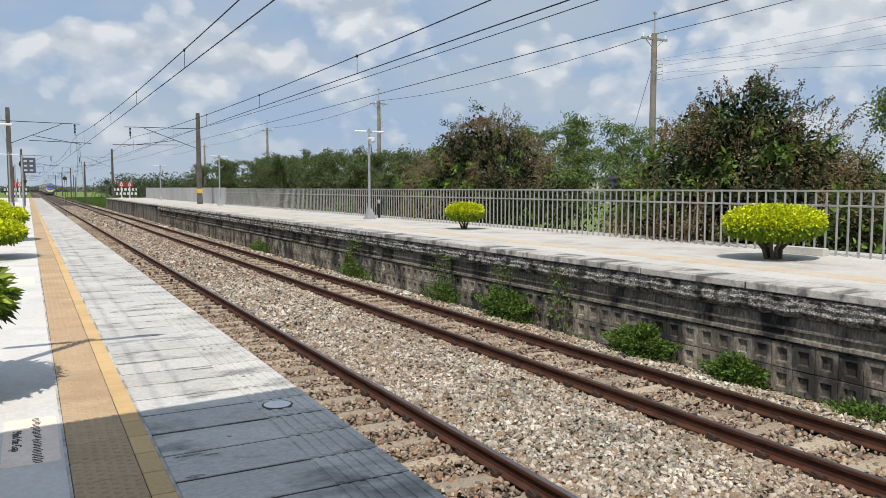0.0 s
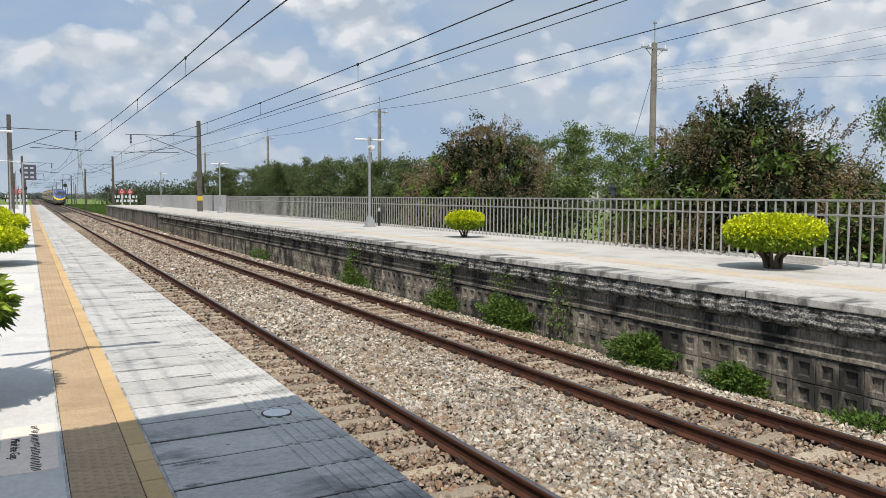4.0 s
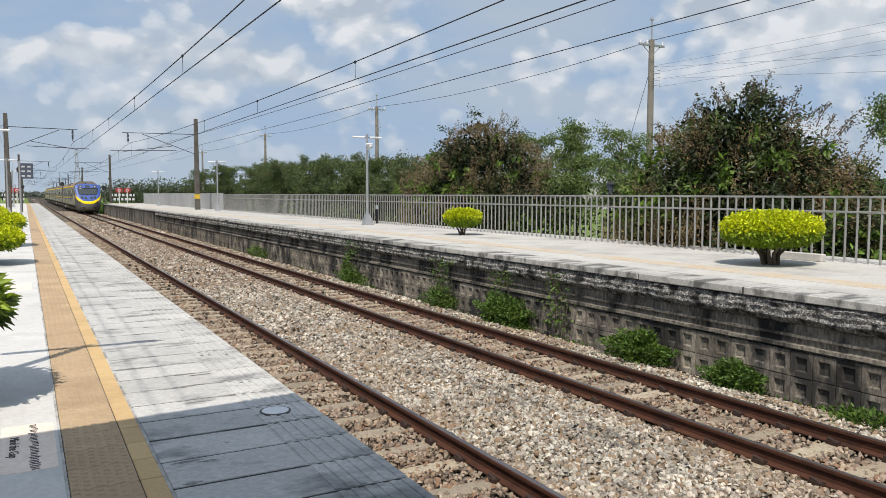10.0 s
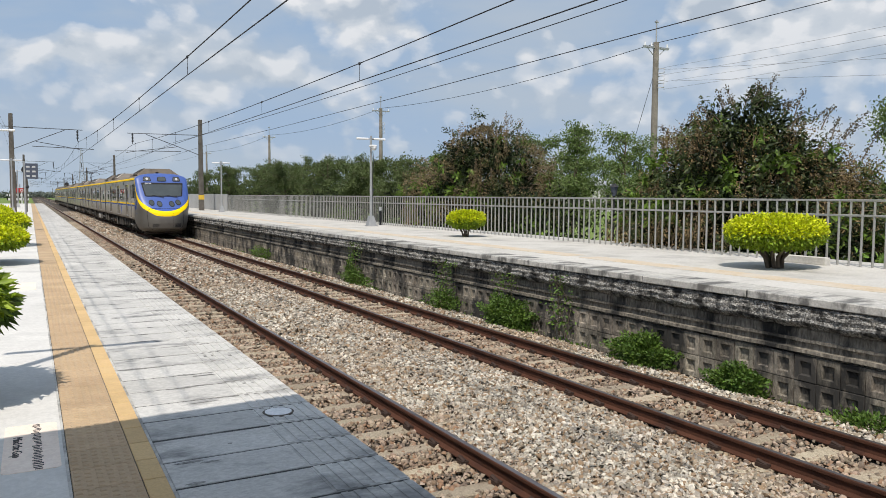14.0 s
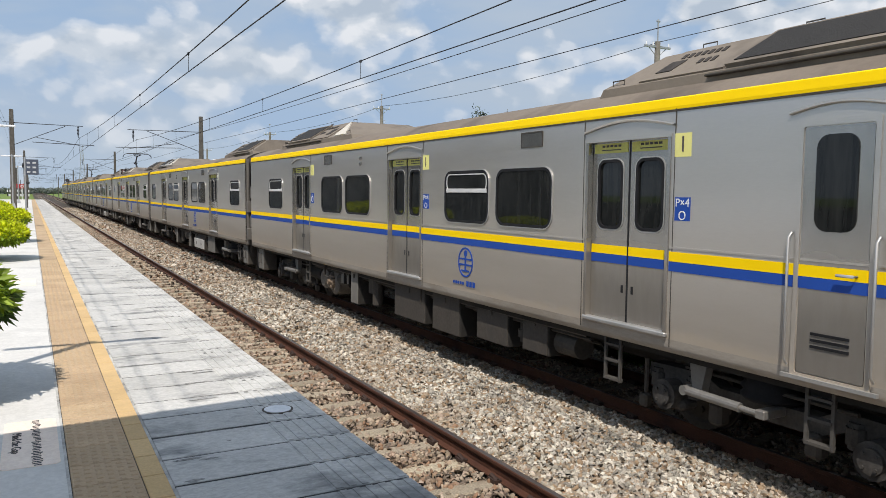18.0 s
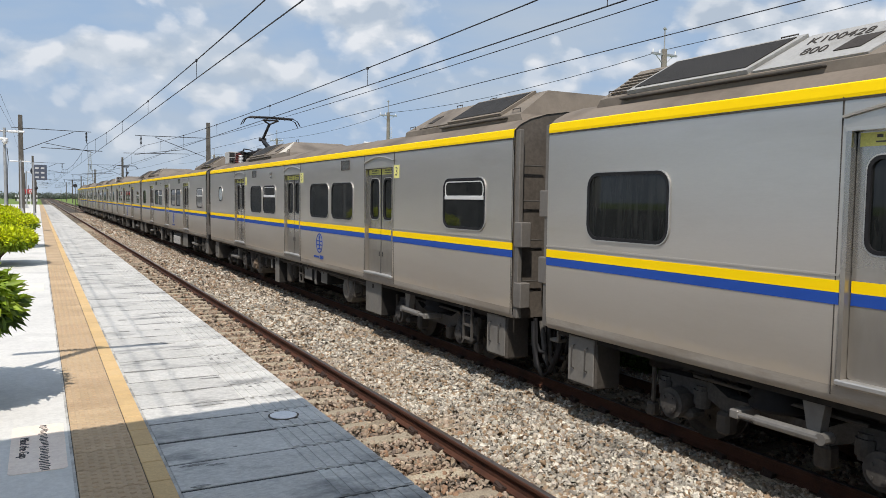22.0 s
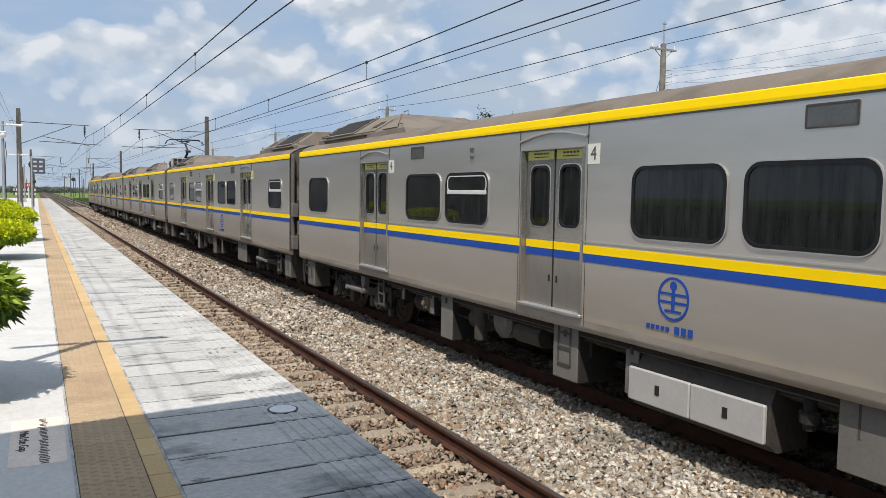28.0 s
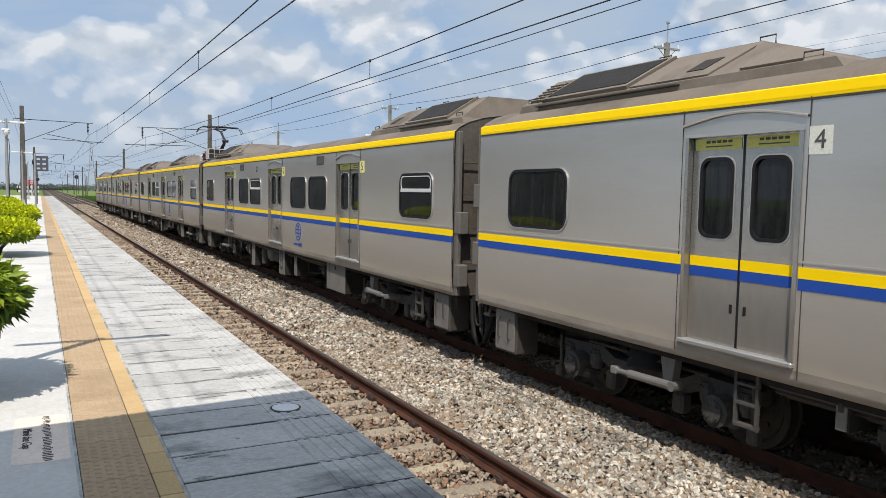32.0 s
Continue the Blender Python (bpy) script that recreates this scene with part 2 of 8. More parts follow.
# ground and permanent way
M["field"] = material("field_grass", (0.095, 0.165, 0.025), (0.155, 0.225, 0.04), 0.08, 0.95, bump=0.6, fine=3.0, stain=(0.19, 0.17, 0.075), stain_scale=0.15, stain_at=(0.55, 0.75), bump_dist=0.1)
# Near black: shade in the gaps between stones, put into the bed.
M["bed"] = material("shade_dark_ballast_bed", (0.034, 0.028, 0.022), (0.070, 0.060, 0.049), 1.2, 0.95, bump=1.0, fine=22.0, fine_amount=0.85, stain=(0.11, 0.075, 0.05), stain_scale=0.35, stain_at=(0.50, 0.72), bump_dist=0.05)
M["stone"] = material("ballast_stone", (0.22, 0.196, 0.163), (0.55, 0.51, 0.435), 1.4, 0.9, bump=0.3, fine=70, fine_amount=0.3, stain=(0.31, 0.225, 0.15), stain_scale=0.4, stain_at=(0.50, 0.72), island=0.5, second=((0.27, 0.19, 0.12), 0.28))
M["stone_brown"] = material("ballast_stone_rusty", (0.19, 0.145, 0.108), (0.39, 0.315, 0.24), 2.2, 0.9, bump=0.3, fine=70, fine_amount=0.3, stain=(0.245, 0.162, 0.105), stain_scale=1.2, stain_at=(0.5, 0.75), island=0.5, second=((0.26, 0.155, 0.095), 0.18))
M["rail"] = material("rusty_rail", (0.056, 0.021, 0.012), (0.086, 0.034, 0.019), 3.0, 0.8, 0.0, 0.4, 90, 0.4, stain=(0.042, 0.017, 0.011), stain_scale=2.5, spec=0.3)
M["rail_top"] = material("worn_rail_head", (0.16, 0.135, 0.125), (0.24, 0.215, 0.21), 3.0, 0.30, 0.8, 0.05, 90, 0.3, stretch=(1, 0.1, 1), stain=(0.10, 0.06, 0.042), stain_scale=5)
M["sleeper"] = material("dusty_sleeper", (0.27, 0.222, 0.158), (0.41, 0.35, 0.262), 3.0, 0.92, 0, 0.5, 50, 0.5, stain=(0.15, 0.095, 0.06), stain_scale=1.5, random_tint=0.2)
M["clip"] = material("rail_clip_iron", (0.030, 0.016, 0.012), (0.05, 0.028, 0.020), 8, 0.75, 0.2)
# platforms
M["paving"] = material("pale_paving", (0.43, 0.425, 0.405), (0.55, 0.54, 0.515), 1.3, 0.87, 0, 0.4, 42, 0.32, stretch=(0.8, 1.35, 1), stain=(0.17, 0.172, 0.17), stain_scale=2.3, stain_at=(0.54, 0.70), random_tint=0.09)
M["paving_rib"] = material("ribbed_paving", (0.43, 0.425, 0.405), (0.56, 0.55, 0.525), 1.3, 0.87, 0, 0.4, 42, 0.32, stretch=(0.8, 1.35, 1), stain=(0.21, 0.212, 0.208), stain_scale=2.3, stain_at=(0.52, 0.68), random_tint=0.09)
M["walkway"] = material("smooth_walkway", (0.57, 0.56, 0.535), (0.65, 0.64, 0.61), 0.8, 0.84, 0, 0.25, 30, 0.18, stain=(0.42, 0.415, 0.40), stain_scale=1.1, stain_at=(0.5, 0.75))
M["broken"] = material("broken_paving", (0.17, 0.168, 0.16), (0.30, 0.295, 0.28), 30, 0.95, 0, 0.8, 60, 0.6)
M["joint"] = material("dark_joint", (0.022, 0.022, 0.022), (0.06, 0.06, 0.058), 5, 0.95, stain=(0.18, 0.176, 0.168), stain_scale=1.6, stain_at=(0.56, 0.70))
M["tactile"] = material("ochre_tactile_tile", (0.42, 0.30, 0.185), (0.48, 0.352, 0.222), 2.0, 0.78, 0, 0.3, 60, 0.2, stain=(0.35, 0.25, 0.15), stain_scale=2.5, stain_at=(0.5, 0.75), random_tint=0.06)
M["amber"] = material("amber_edge_tile", (0.56, 0.378, 0.178), (0.62, 0.433, 0.215), 2.0, 0.75, 0, 0.3, 60, 0.2, stain=(0.47, 0.32, 0.16), stain_scale=2.5, stain_at=(0.5, 0.75), random_tint=0.06)
M["white_line"] = material("pale_mortar_line", (0.46, 0.45, 0.42), (0.56, 0.55, 0.52), 3, 0.9, stain=(0.17, 0.165, 0.157), stain_scale=2.5, stain_at=(0.45, 0.65))
M["patch"] = material("pink_painted_patch", (0.80, 0.66, 0.56), (0.86, 0.73, 0.63), 2.5, 0.8, 0, 0.2, 40, 0.2, stain=(0.62, 0.56, 0.50), stain_scale=4, stain_at=(0.55, 0.75))
M["ink"] = material("dark_lettering", (0.05, 0.045, 0.045), (0.09, 0.08, 0.08), 9, 0.8)
M["far_top"] = material("far_platform_concrete", (0.46, 0.445, 0.41), (0.55, 0.535, 0.50), 0.9, 0.9, 0, 0.3, 22, 0.22, stain=(0.34, 0.33, 0.305), stain_scale=0.8)
M["far_edge"] = material("weathered_edge_slab", (0.40, 0.39, 0.36), (0.52, 0.505, 0.47), 1.6, 0.9, 0, 0.5, 30, 0.4, stretch=(0.5, 1.6, 1), stain=(0.14, 0.138, 0.13), stain_scale=1.9, stain_at=(0.47, 0.60), random_tint=0.12)
M["faded_line"] = material("faded_tan_line", (0.50, 0.405, 0.285), (0.56, 0.465, 0.345), 3, 0.85, 0, 0.3, 22, 0.25, stain=(0.52, 0.475, 0.41), stain_scale=1.5, stain_at=(0.45, 0.65))
M["wall_dark"] = material("mouldy_old_concrete", (0.060, 0.052, 0.042), (0.27, 0.243, 0.20), 2.4, 0.95, 0, 0.8, 24, 0.6, stretch=(1, 1, 0.3), stain=(0.016, 0.016, 0.015), stain_scale=1.6, stain_at=(0.48, 0.60), bump_dist=0.03)
M["wall_crust"] = material("flaking_lime_crust", (0.10, 0.095, 0.086), (0.50, 0.488, 0.455), 5.0, 0.95, 0, 1.0, 34, 0.9, stretch=(1, 1.0, 1.0), stain=(0.030, 0.029, 0.027), stain_scale=5.0, stain_at=(0.45, 0.60), bump_dist=0.05)
M["wall_block"] = material("stained_wall_block", (0.092, 0.079, 0.062), (0.31, 0.277, 0.226), 3.2, 0.95, 0, 0.6, 30, 0.5, stretch=(1, 1, 0.5), stain=(0.035, 0.033, 0.03), stain_scale=1.8, stain_at=(0.46, 0.58), random_tint=0.34)
M["grey_concrete"] = material("grey_concrete", (0.22, 0.21, 0.195), (0.32, 0.31, 0.29), 1.2, 0.92, 0, 0.4, 25, 0.35, stain=(0.13, 0.12, 0.11), stain_scale=0.8)
# metalwork
M["galv"] = material("galvanised_steel", (0.34, 0.35, 0.36), (0.44, 0.45, 0.46), 5, 0.5, 0.55, 0.1, 60, 0.2)
M["fence"] = material("dull_fence_steel", (0.31, 0.307, 0.292), (0.43, 0.425, 0.405), 4, 0.45, 0.5, 0.1, 60, 0.2)
M["white_paint"] = material("white_enamel", (0.70, 0.71, 0.72), (0.78, 0.79, 0.80), 5, 0.45, 0, 0.05)
M["mast"] = material("concrete_mast", (0.080, 0.072, 0.062), (0.135, 0.124, 0.108), 2.5, 0.9, 0, 0.3, 40, 0.35, stain=(0.06, 0.053, 0.045), stain_scale=1.2)
M["pole"] = material("grey_concrete_pole", (0.19, 0.17, 0.145), (0.28, 0.255, 0.22), 2.5, 0.9, 0, 0.3, 40, 0.35, stain=(0.13, 0.115, 0.095), stain_scale=1.2)
M["wire"] = material("dark_wire", (0.025, 0.025, 0.028), (0.045, 0.045, 0.05), 5, 0.6, 0.4, 0)
M["black"] = material("black_iron", (0.018, 0.018, 0.02), (0.035, 0.035, 0.04), 6, 0.55, 0.2)
M["porcelain"] = material("dark_insulator", (0.020, 0.018, 0.018), (0.035, 0.03, 0.03), 6, 0.3)
M["red_porcelain"] = material("dark_red_porcelain", (0.13, 0.035, 0.028), (0.18, 0.05, 0.04), 6, 0.3)
M["panel"] = material("corrugated_panel", (0.30, 0.31, 0.315), (0.40, 0.41, 0.415), 0.4, 0.55, 0.3, 0.1, 20, 0.2)
M["red"] = material("red_sign", (0.42, 0.03, 0.035), (0.50, 0.05, 0.05), 5, 0.5)
M["yellow_band"] = material("yellow_band", (0.62, 0.40, 0.03), (0.68, 0.46, 0.05), 6, 0.6)
M["sign_grey"] = material("dark_blue_sign_board", (0.055, 0.068, 0.10), (0.08, 0.095, 0.13), 4, 0.6)
M["board_white"] = material("faded_white_lettering", (0.45, 0.46, 0.47), (0.55, 0.56, 0.57), 6, 0.6)
# train
M["steel"] = material("brushed_train_steel", (0.505, 0.490, 0.466), (0.555, 0.540, 0.515), 0.8, 0.29, 0.86, 0.0, 40, 0.05, "object", (1, 0.35, 2.0), stain=(0.42, 0.40, 0.367), stain_scale=0.6, stain_at=(0.5, 0.8), rough2=0.36, spec=0.2)
dusted(M["steel"], (0.45, 0.375, 0.285), ((0.9, 0.80), (1.10, 0.74), (1.16, 0.52), (1.75, 0.34), (2.4, 0.14), (3.3, 0.08)))
M["dusty_steel"] = material("dusty_lower_steel", (0.35, 0.31, 0.262), (0.42, 0.38, 0.33), 1.2, 0.6, 0.1, 0, 30, 0.15, "object", (1, 0.5, 2.0), stain=(0.28, 0.24, 0.195), stain_scale=1.0, spec=0.25)
M["sash"] = material("bright_aluminium_sash", (0.60, 0.60, 0.59), (0.68, 0.68, 0.67), 3, 0.45, 0.2, 0, 3, 0.05, "object")
M["door_steel"] = material("polished_door_steel", (0.36, 0.347, 0.325), (0.43, 0.416, 0.392), 1.5, 0.17, 0.95, 0.0, 12, 0.10, "object", (1, 1, 0.25), stain=(0.36, 0.34, 0.31), stain_scale=1.2, stain_at=(0.5, 0.75), rough2=0.30)
# Darker below: the dark ground's reflection painted into the doors, with dust.
dusted(M["door_steel"], (0.20, 0.168, 0.13), ((0.9, 0.62), (1.25, 0.52), (1.75, 0.40), (2.1, 0.15), (2.9, 0.05)))
M["nose"] = material("grey_nose_paint", (0.19, 0.181, 0.166), (0.232, 0.222, 0.204), 0.7, 0.38, 0.45, 0, 40, 0.05, "object", stain=(0.158, 0.147, 0.129), stain_scale=0.9, stain_at=(0.5, 0.8), spec=0.3)
M["blue"] = material("blue_train_paint", (0.046, 0.095, 0.32), (0.054, 0.108, 0.35), 1.0, 0.35, 0, 0, 40, 0.04, "object", spec=0.45)
M["stripe_blue"] = material("blue_stripe", (0.013, 0.063, 0.32), (0.018, 0.074, 0.355), 1.0, 0.5, 0, 0, 40, 0.04, "object", spec=0.25)
M["yellow"] = material("yellow_train_paint", (0.97, 0.64, 0.0), (1.0, 0.68, 0.001), 1.0, 0.55, 0, 0, 40, 0.03, "object", spec=0.2)
M["roof"] = material("sooty_brown_roof", (0.155, 0.125, 0.098), (0.20, 0.165, 0.132), 0.9, 0.85, 0, 0.06, 20, 0.15, "object", stain=(0.10, 0.08, 0.063), stain_scale=0.8)
M["unit"] = material("dusty_cooling_unit", (0.185, 0.155, 0.124), (0.235, 0.20, 0.164), 0.9, 0.8, 0.1, 0.05, 20, 0.12, "object", stain=(0.12, 0.10, 0.082), stain_scale=0.9)
M["unit_silver"] = material("replaced_silver_panel", (0.36, 0.355, 0.34), (0.44, 0.435, 0.42), 1.5, 0.55, 0.3, 0.05, 30, 0.15, "object", stain=(0.27, 0.25, 0.225), stain_scale=2.2, stain_at=(0.52, 0.72))
M["bogie"] = material("dusty_bogie_steel", (0.045, 0.042, 0.039), (0.085, 0.078, 0.071), 2.5, 0.8, 0.1, 0.2, 25, 0.35, "object", stain=(0.03, 0.026, 0.023), stain_scale=2.4)
M["destination"] = material("dark_display_glass", (0.06, 0.062, 0.06), (0.085, 0.087, 0.085), 3, 0.15, 0.0, 0, coords="object", coat=0.4)
M["sticker_white"] = material("off_white_sticker", (0.62, 0.63, 0.55), (0.68, 0.69, 0.61), 4, 0.6, 0, 0, coords="object")
# Sunlight on the unit's corner, put into this pale colour.
M["unit_sunlit"] = material("sunlight_painted_facet", (0.55, 0.51, 0.44), (0.60, 0.56, 0.49), 1.4, 0.6, 0.1, 0.0, 20, 0.1, "object")
M["grille"] = material("dark_grille", (0.035, 0.03, 0.027), (0.06, 0.052, 0.046), 4, 0.8, 0.2)
M["end_post"] = material("brown_grey_end_post", (0.13, 0.118, 0.104), (0.18, 0.166, 0.15), 2, 0.6, 0.25, 0.05, 25, 0.15, "object")
M["drum"] = material("dusty_tan_drum", (0.125, 0.112, 0.095), (0.185, 0.168, 0.145), 3, 0.75, 0.1, 0.2, 30, 0.3, "object", stain=(0.07, 0.062, 0.053), stain_scale=3)
M["rusty_hub"] = material("rusty_hub_iron", (0.16, 0.115, 0.08), (0.26, 0.20, 0.145), 6, 0.8, 0.1, 0.3, 30, 0.4, "object")
M["mesh"] = material("fine_dark_mesh", (0.022, 0.020, 0.018), (0.035, 0.032, 0.029), 3, 0.7, 0.3, 0.6, 55, 0.5, "object", bump_dist=0.01)
M["under"] = material("grimy_underframe", (0.013, 0.012, 0.011), (0.030, 0.026, 0.023), 2.5, 0.85, 0.1, 0.2, 25, 0.3, "object", stain=(0.010, 0.009, 0.008), stain_scale=2)
M["end_dark"] = material("dark_brown_end_wall", (0.075, 0.063, 0.052), (0.12, 0.102, 0.085), 1.2, 0.8, 0.1, 0.2, 20, 0.3, "object")
M["under_box"] = material("dusty_equipment", (0.043, 0.037, 0.031), (0.082, 0.071, 0.060), 1.5, 0.7, 0.2, 0.1, 25, 0.3, "object", stain=(0.045, 0.04, 0.036), stain_scale=1.5)
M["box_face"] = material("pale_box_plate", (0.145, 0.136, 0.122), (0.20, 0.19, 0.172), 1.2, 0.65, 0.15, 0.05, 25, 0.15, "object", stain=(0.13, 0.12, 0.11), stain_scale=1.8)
M["bright_box"] = material("bright_steel_box", (0.44, 0.43, 0.415), (0.50, 0.49, 0.47), 1.5, 0.55, 0.2, 0.05, 25, 0.1, "object")
M["damper"] = material("grey_damper_steel", (0.17, 0.162, 0.15), (0.235, 0.225, 0.21), 2, 0.5, 0.4, 0, 25, 0.15, "object", stain=(0.14, 0.125, 0.11), stain_scale=3)
M["wheel"] = material("worn_wheel_steel", (0.032, 0.027, 0.023), (0.058, 0.05, 0.043), 5, 0.6, 0.4, 0.2, 30, 0.3, "object")
M["rubber"] = material("black_rubber", (0.009, 0.009, 0.010), (0.016, 0.016, 0.018), 6, 0.6, 0, 0.05, spec=0.25)
M["hose"] = material("dusty_grey_hose", (0.055, 0.050, 0.045), (0.095, 0.088, 0.08), 3, 0.7, 0, 0.1, 30, 0.3, "object")
# Upright streaks put blinds and reflections into the pane colour.
M["glass"] = material("tinted_streaked_glass", (0.006, 0.007, 0.007), (0.022, 0.023, 0.022), 2.2, 0.03, 0, 0, 10, 0.0, "object", (1, 7, 0.7), rough2=0.04, spec=0.35)
M["ladder"] = material("grimy_ladder_steel", (0.055, 0.050, 0.045), (0.10, 0.093, 0.084), 2, 0.6, 0.3, 0, 25, 0.2, "object")
M["pale_glass"] = material("pale_frosted_glass", (0.30, 0.35, 0.37), (0.38, 0.43, 0.45), 2, 0.15, 0, 0, 10, 0, "object")
M["clear_dark"] = material("cab_glass", (0.055, 0.066, 0.070), (0.075, 0.088, 0.092), 1.0, 0.03, 0, 0, 10, 0.0, "object", rough2=0.04)
M["cab_black"] = material("black_cab_panel", (0.008, 0.008, 0.009), (0.014, 0.014, 0.015), 1.0, 0.12, 0, 0, 10, 0.0, "object", rough2=0.16, spec=0.3)
M["lens"] = material("lamp_lens", (0.09, 0.092, 0.09), (0.13, 0.132, 0.13), 6, 0.12, 0.2, 0, coords="object", coat=0.5)
M["chrome"] = material("grey_steel_trim", (0.42, 0.415, 0.40), (0.49, 0.48, 0.465), 3, 0.42, 0.65, 0, 3, 0.05, "object")
M["sticker"] = material("pale_yellow_sticker", (0.72, 0.68, 0.22), (0.78, 0.74, 0.27), 2, 0.6, coords="object", fine_amount=0.05, bump=0)
M["header"] = material("yellow_green_header", (0.50, 0.47, 0.10), (0.58, 0.55, 0.16), 6, 0.6, coords="object")
M["cab_pane"] = material("dark_grey_cab_pane", (0.016, 0.017, 0.016), (0.032, 0.032, 0.030), 6, 0.25, coords="object")
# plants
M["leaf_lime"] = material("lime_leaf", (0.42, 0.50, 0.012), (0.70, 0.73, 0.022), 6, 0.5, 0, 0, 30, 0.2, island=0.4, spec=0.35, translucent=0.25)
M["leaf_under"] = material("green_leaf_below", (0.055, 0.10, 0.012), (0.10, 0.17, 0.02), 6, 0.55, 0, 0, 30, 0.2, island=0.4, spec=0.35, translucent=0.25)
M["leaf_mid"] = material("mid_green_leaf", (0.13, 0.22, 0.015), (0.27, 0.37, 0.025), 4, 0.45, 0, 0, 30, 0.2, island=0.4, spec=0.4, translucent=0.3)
M["leaf_dark"] = material("dark_green_leaf", (0.028, 0.046, 0.011), (0.060, 0.085, 0.020), 2, 0.5, 0, 0, 30, 0.2, island=0.5, spec=0.4, translucent=0.12)
# Shade within crowns and undergrowth, put into the leaf colour.
M["leaf_shade"] = material("shade_painted_leaf", (0.007, 0.012, 0.004), (0.018, 0.029, 0.009), 2, 0.6, 0, 0, 30, 0.2, island=0.5, spec=0.2)
M["leaf_fresh"] = material("fresh_green_leaf", (0.085, 0.155, 0.022), (0.15, 0.24, 0.035), 2, 0.5, 0, 0, 30, 0.2, island=0.45, spec=0.4, translucent=0.3)
M["leaf_feather"] = material("feathery_green_leaf", (0.070, 0.105, 0.034), (0.125, 0.165, 0.056), 0.5, 0.6, 0, 0, 30, 0.2, island=0.45, translucent=0.3)
M["shoot_leaf"] = material("dusky_shoot_leaf", (0.05, 0.045, 0.022), (0.11, 0.09, 0.045), 2, 0.7, 0, 0, 30, 0.2, island=0.5)
M["seed"] = material("dry_brown_seed", (0.12, 0.082, 0.038), (0.25, 0.178, 0.085), 2, 0.8, 0, 0, 30, 0.2, island=0.5, second=((0.16, 0.15, 0.05), 0.12))
M["seed_pale"] = material("pale_brown_seed", (0.15, 0.108, 0.055), (0.29, 0.215, 0.115), 2, 0.8, 0, 0, 30, 0.2, island=0.5, second=((0.14, 0.14, 0.05), 0.2))
M["weed"] = material("weed_leaf", (0.055, 0.115, 0.016), (0.11, 0.19, 0.028), 3, 0.55, 0, 0, 30, 0.2, island=0.45, translucent=0.25)
M["bark"] = material("brown_bark", (0.075, 0.055, 0.038), (0.13, 0.10, 0.072), 6, 0.95, 0, 0.6, 40, 0.4, stretch=(1, 1, 0.3))
M["leaf_young"] = material("young_green_leaf", (0.095, 0.15, 0.042), (0.17, 0.24, 0.072), 0.8, 0.55, 0, 0, 30, 0.2, island=0.4, translucent=0.35)
M["twig"] = material("pale_twig", (0.15, 0.11, 0.075), (0.24, 0.19, 0.14), 6, 0.9, 0, 0, 30, 0.3)
M["far_wood"] = material("distant_woods", (0.060, 0.085, 0.045), (0.10, 0.13, 0.070), 0.1, 0.95, 0, 0.3, 1.2, 0.4, island=0.35, translucent=0.2)
# Distance haze is put into this pale grey-green leaf colour.
M["hazy_wood"] = material("haze_painted_woods", (0.13, 0.155, 0.135), (0.18, 0.205, 0.18), 0.1, 0.95, 0, 0, 1.2, 0.3, island=0.25, translucent=0.2)
M["far_wall"] = material("pale_far_wall", (0.48, 0.48, 0.47), (0.60, 0.60, 0.58), 0.3, 0.8)
M["far_roof"] = material("grey_far_roof", (0.22, 0.24, 0.26), (0.30, 0.32, 0.34), 0.3, 0.7)
M["car_paint"] = material("white_car_paint", (0.62, 0.63, 0.65), (0.68, 0.69, 0.71), 2, 0.3, 0, 0, coat=0.5)


# ---- building helpers ----
def mesh_obj(name, verts, faces, mat, parent=None, label="", smooth=False):
    me = bpy.data.meshes.new(name)
    me.from_pydata([tuple(v) for v in verts], [], faces)
    me.materials.append(M[mat])
    if smooth:
        me.polygons.foreach_set("use_smooth", [True] * len(me.polygons))
    me.update()
    ob = new(name, me)
    if parent is not None:
        ob.parent = parent
    if label:
        ob["label"] = label
    return ob


def share(name, me, parent=None, loc=(0, 0, 0), rz=0.0, label=""):
    """Another object on a mesh that is already there."""
    ob = new(name, me)
    ob.location = loc
    if rz:
        ob.rotation_euler = (0, 0, rz)
    if parent is not None:
        ob.parent = parent
    if label:
        ob["label"] = label
    return ob


def part(name, bm, mat, parent=None, label="", smooth=False):
    """Links a bmesh as one mesh object under a thing or a part."""
    me = bpy.data.meshes.new(name)
    bm.to_mesh(me)
    bm.free()
    me.materials.append(M[mat])
    if smooth:
        me.polygons.foreach_set("use_smooth", [True] * len(me.polygons))
    ob = new(name, me)
    if parent is not None:
        ob.parent = parent
    if label:
        ob["label"] = label
    return ob


def thing(name, label, category, at=(0, 0, 0), group="", kind=""):
    ob = new(name)
    ob.empty_display_size = 0.1
    ob.location = at
    return tagged(ob, label, category, group, kind)


def box(bm, x0, x1, y0, y1, z0, z1, bevel=0.0):
    m = Matrix.Translation(((x0 + x1) / 2, (y0 + y1) / 2, (z0 + z1) / 2)) @ Matrix.Diagonal((abs(x1 - x0), abs(y1 - y0), abs(z1 - z0), 1))
    vs = bmesh.ops.create_cube(bm, size=1, matrix=m)["verts"]
    if bevel:
        es = {e for v in vs for e in v.link_edges}
        bmesh.ops.bevel(bm, geom=list(es), offset=bevel, segments=1, affect="EDGES")
    return bm


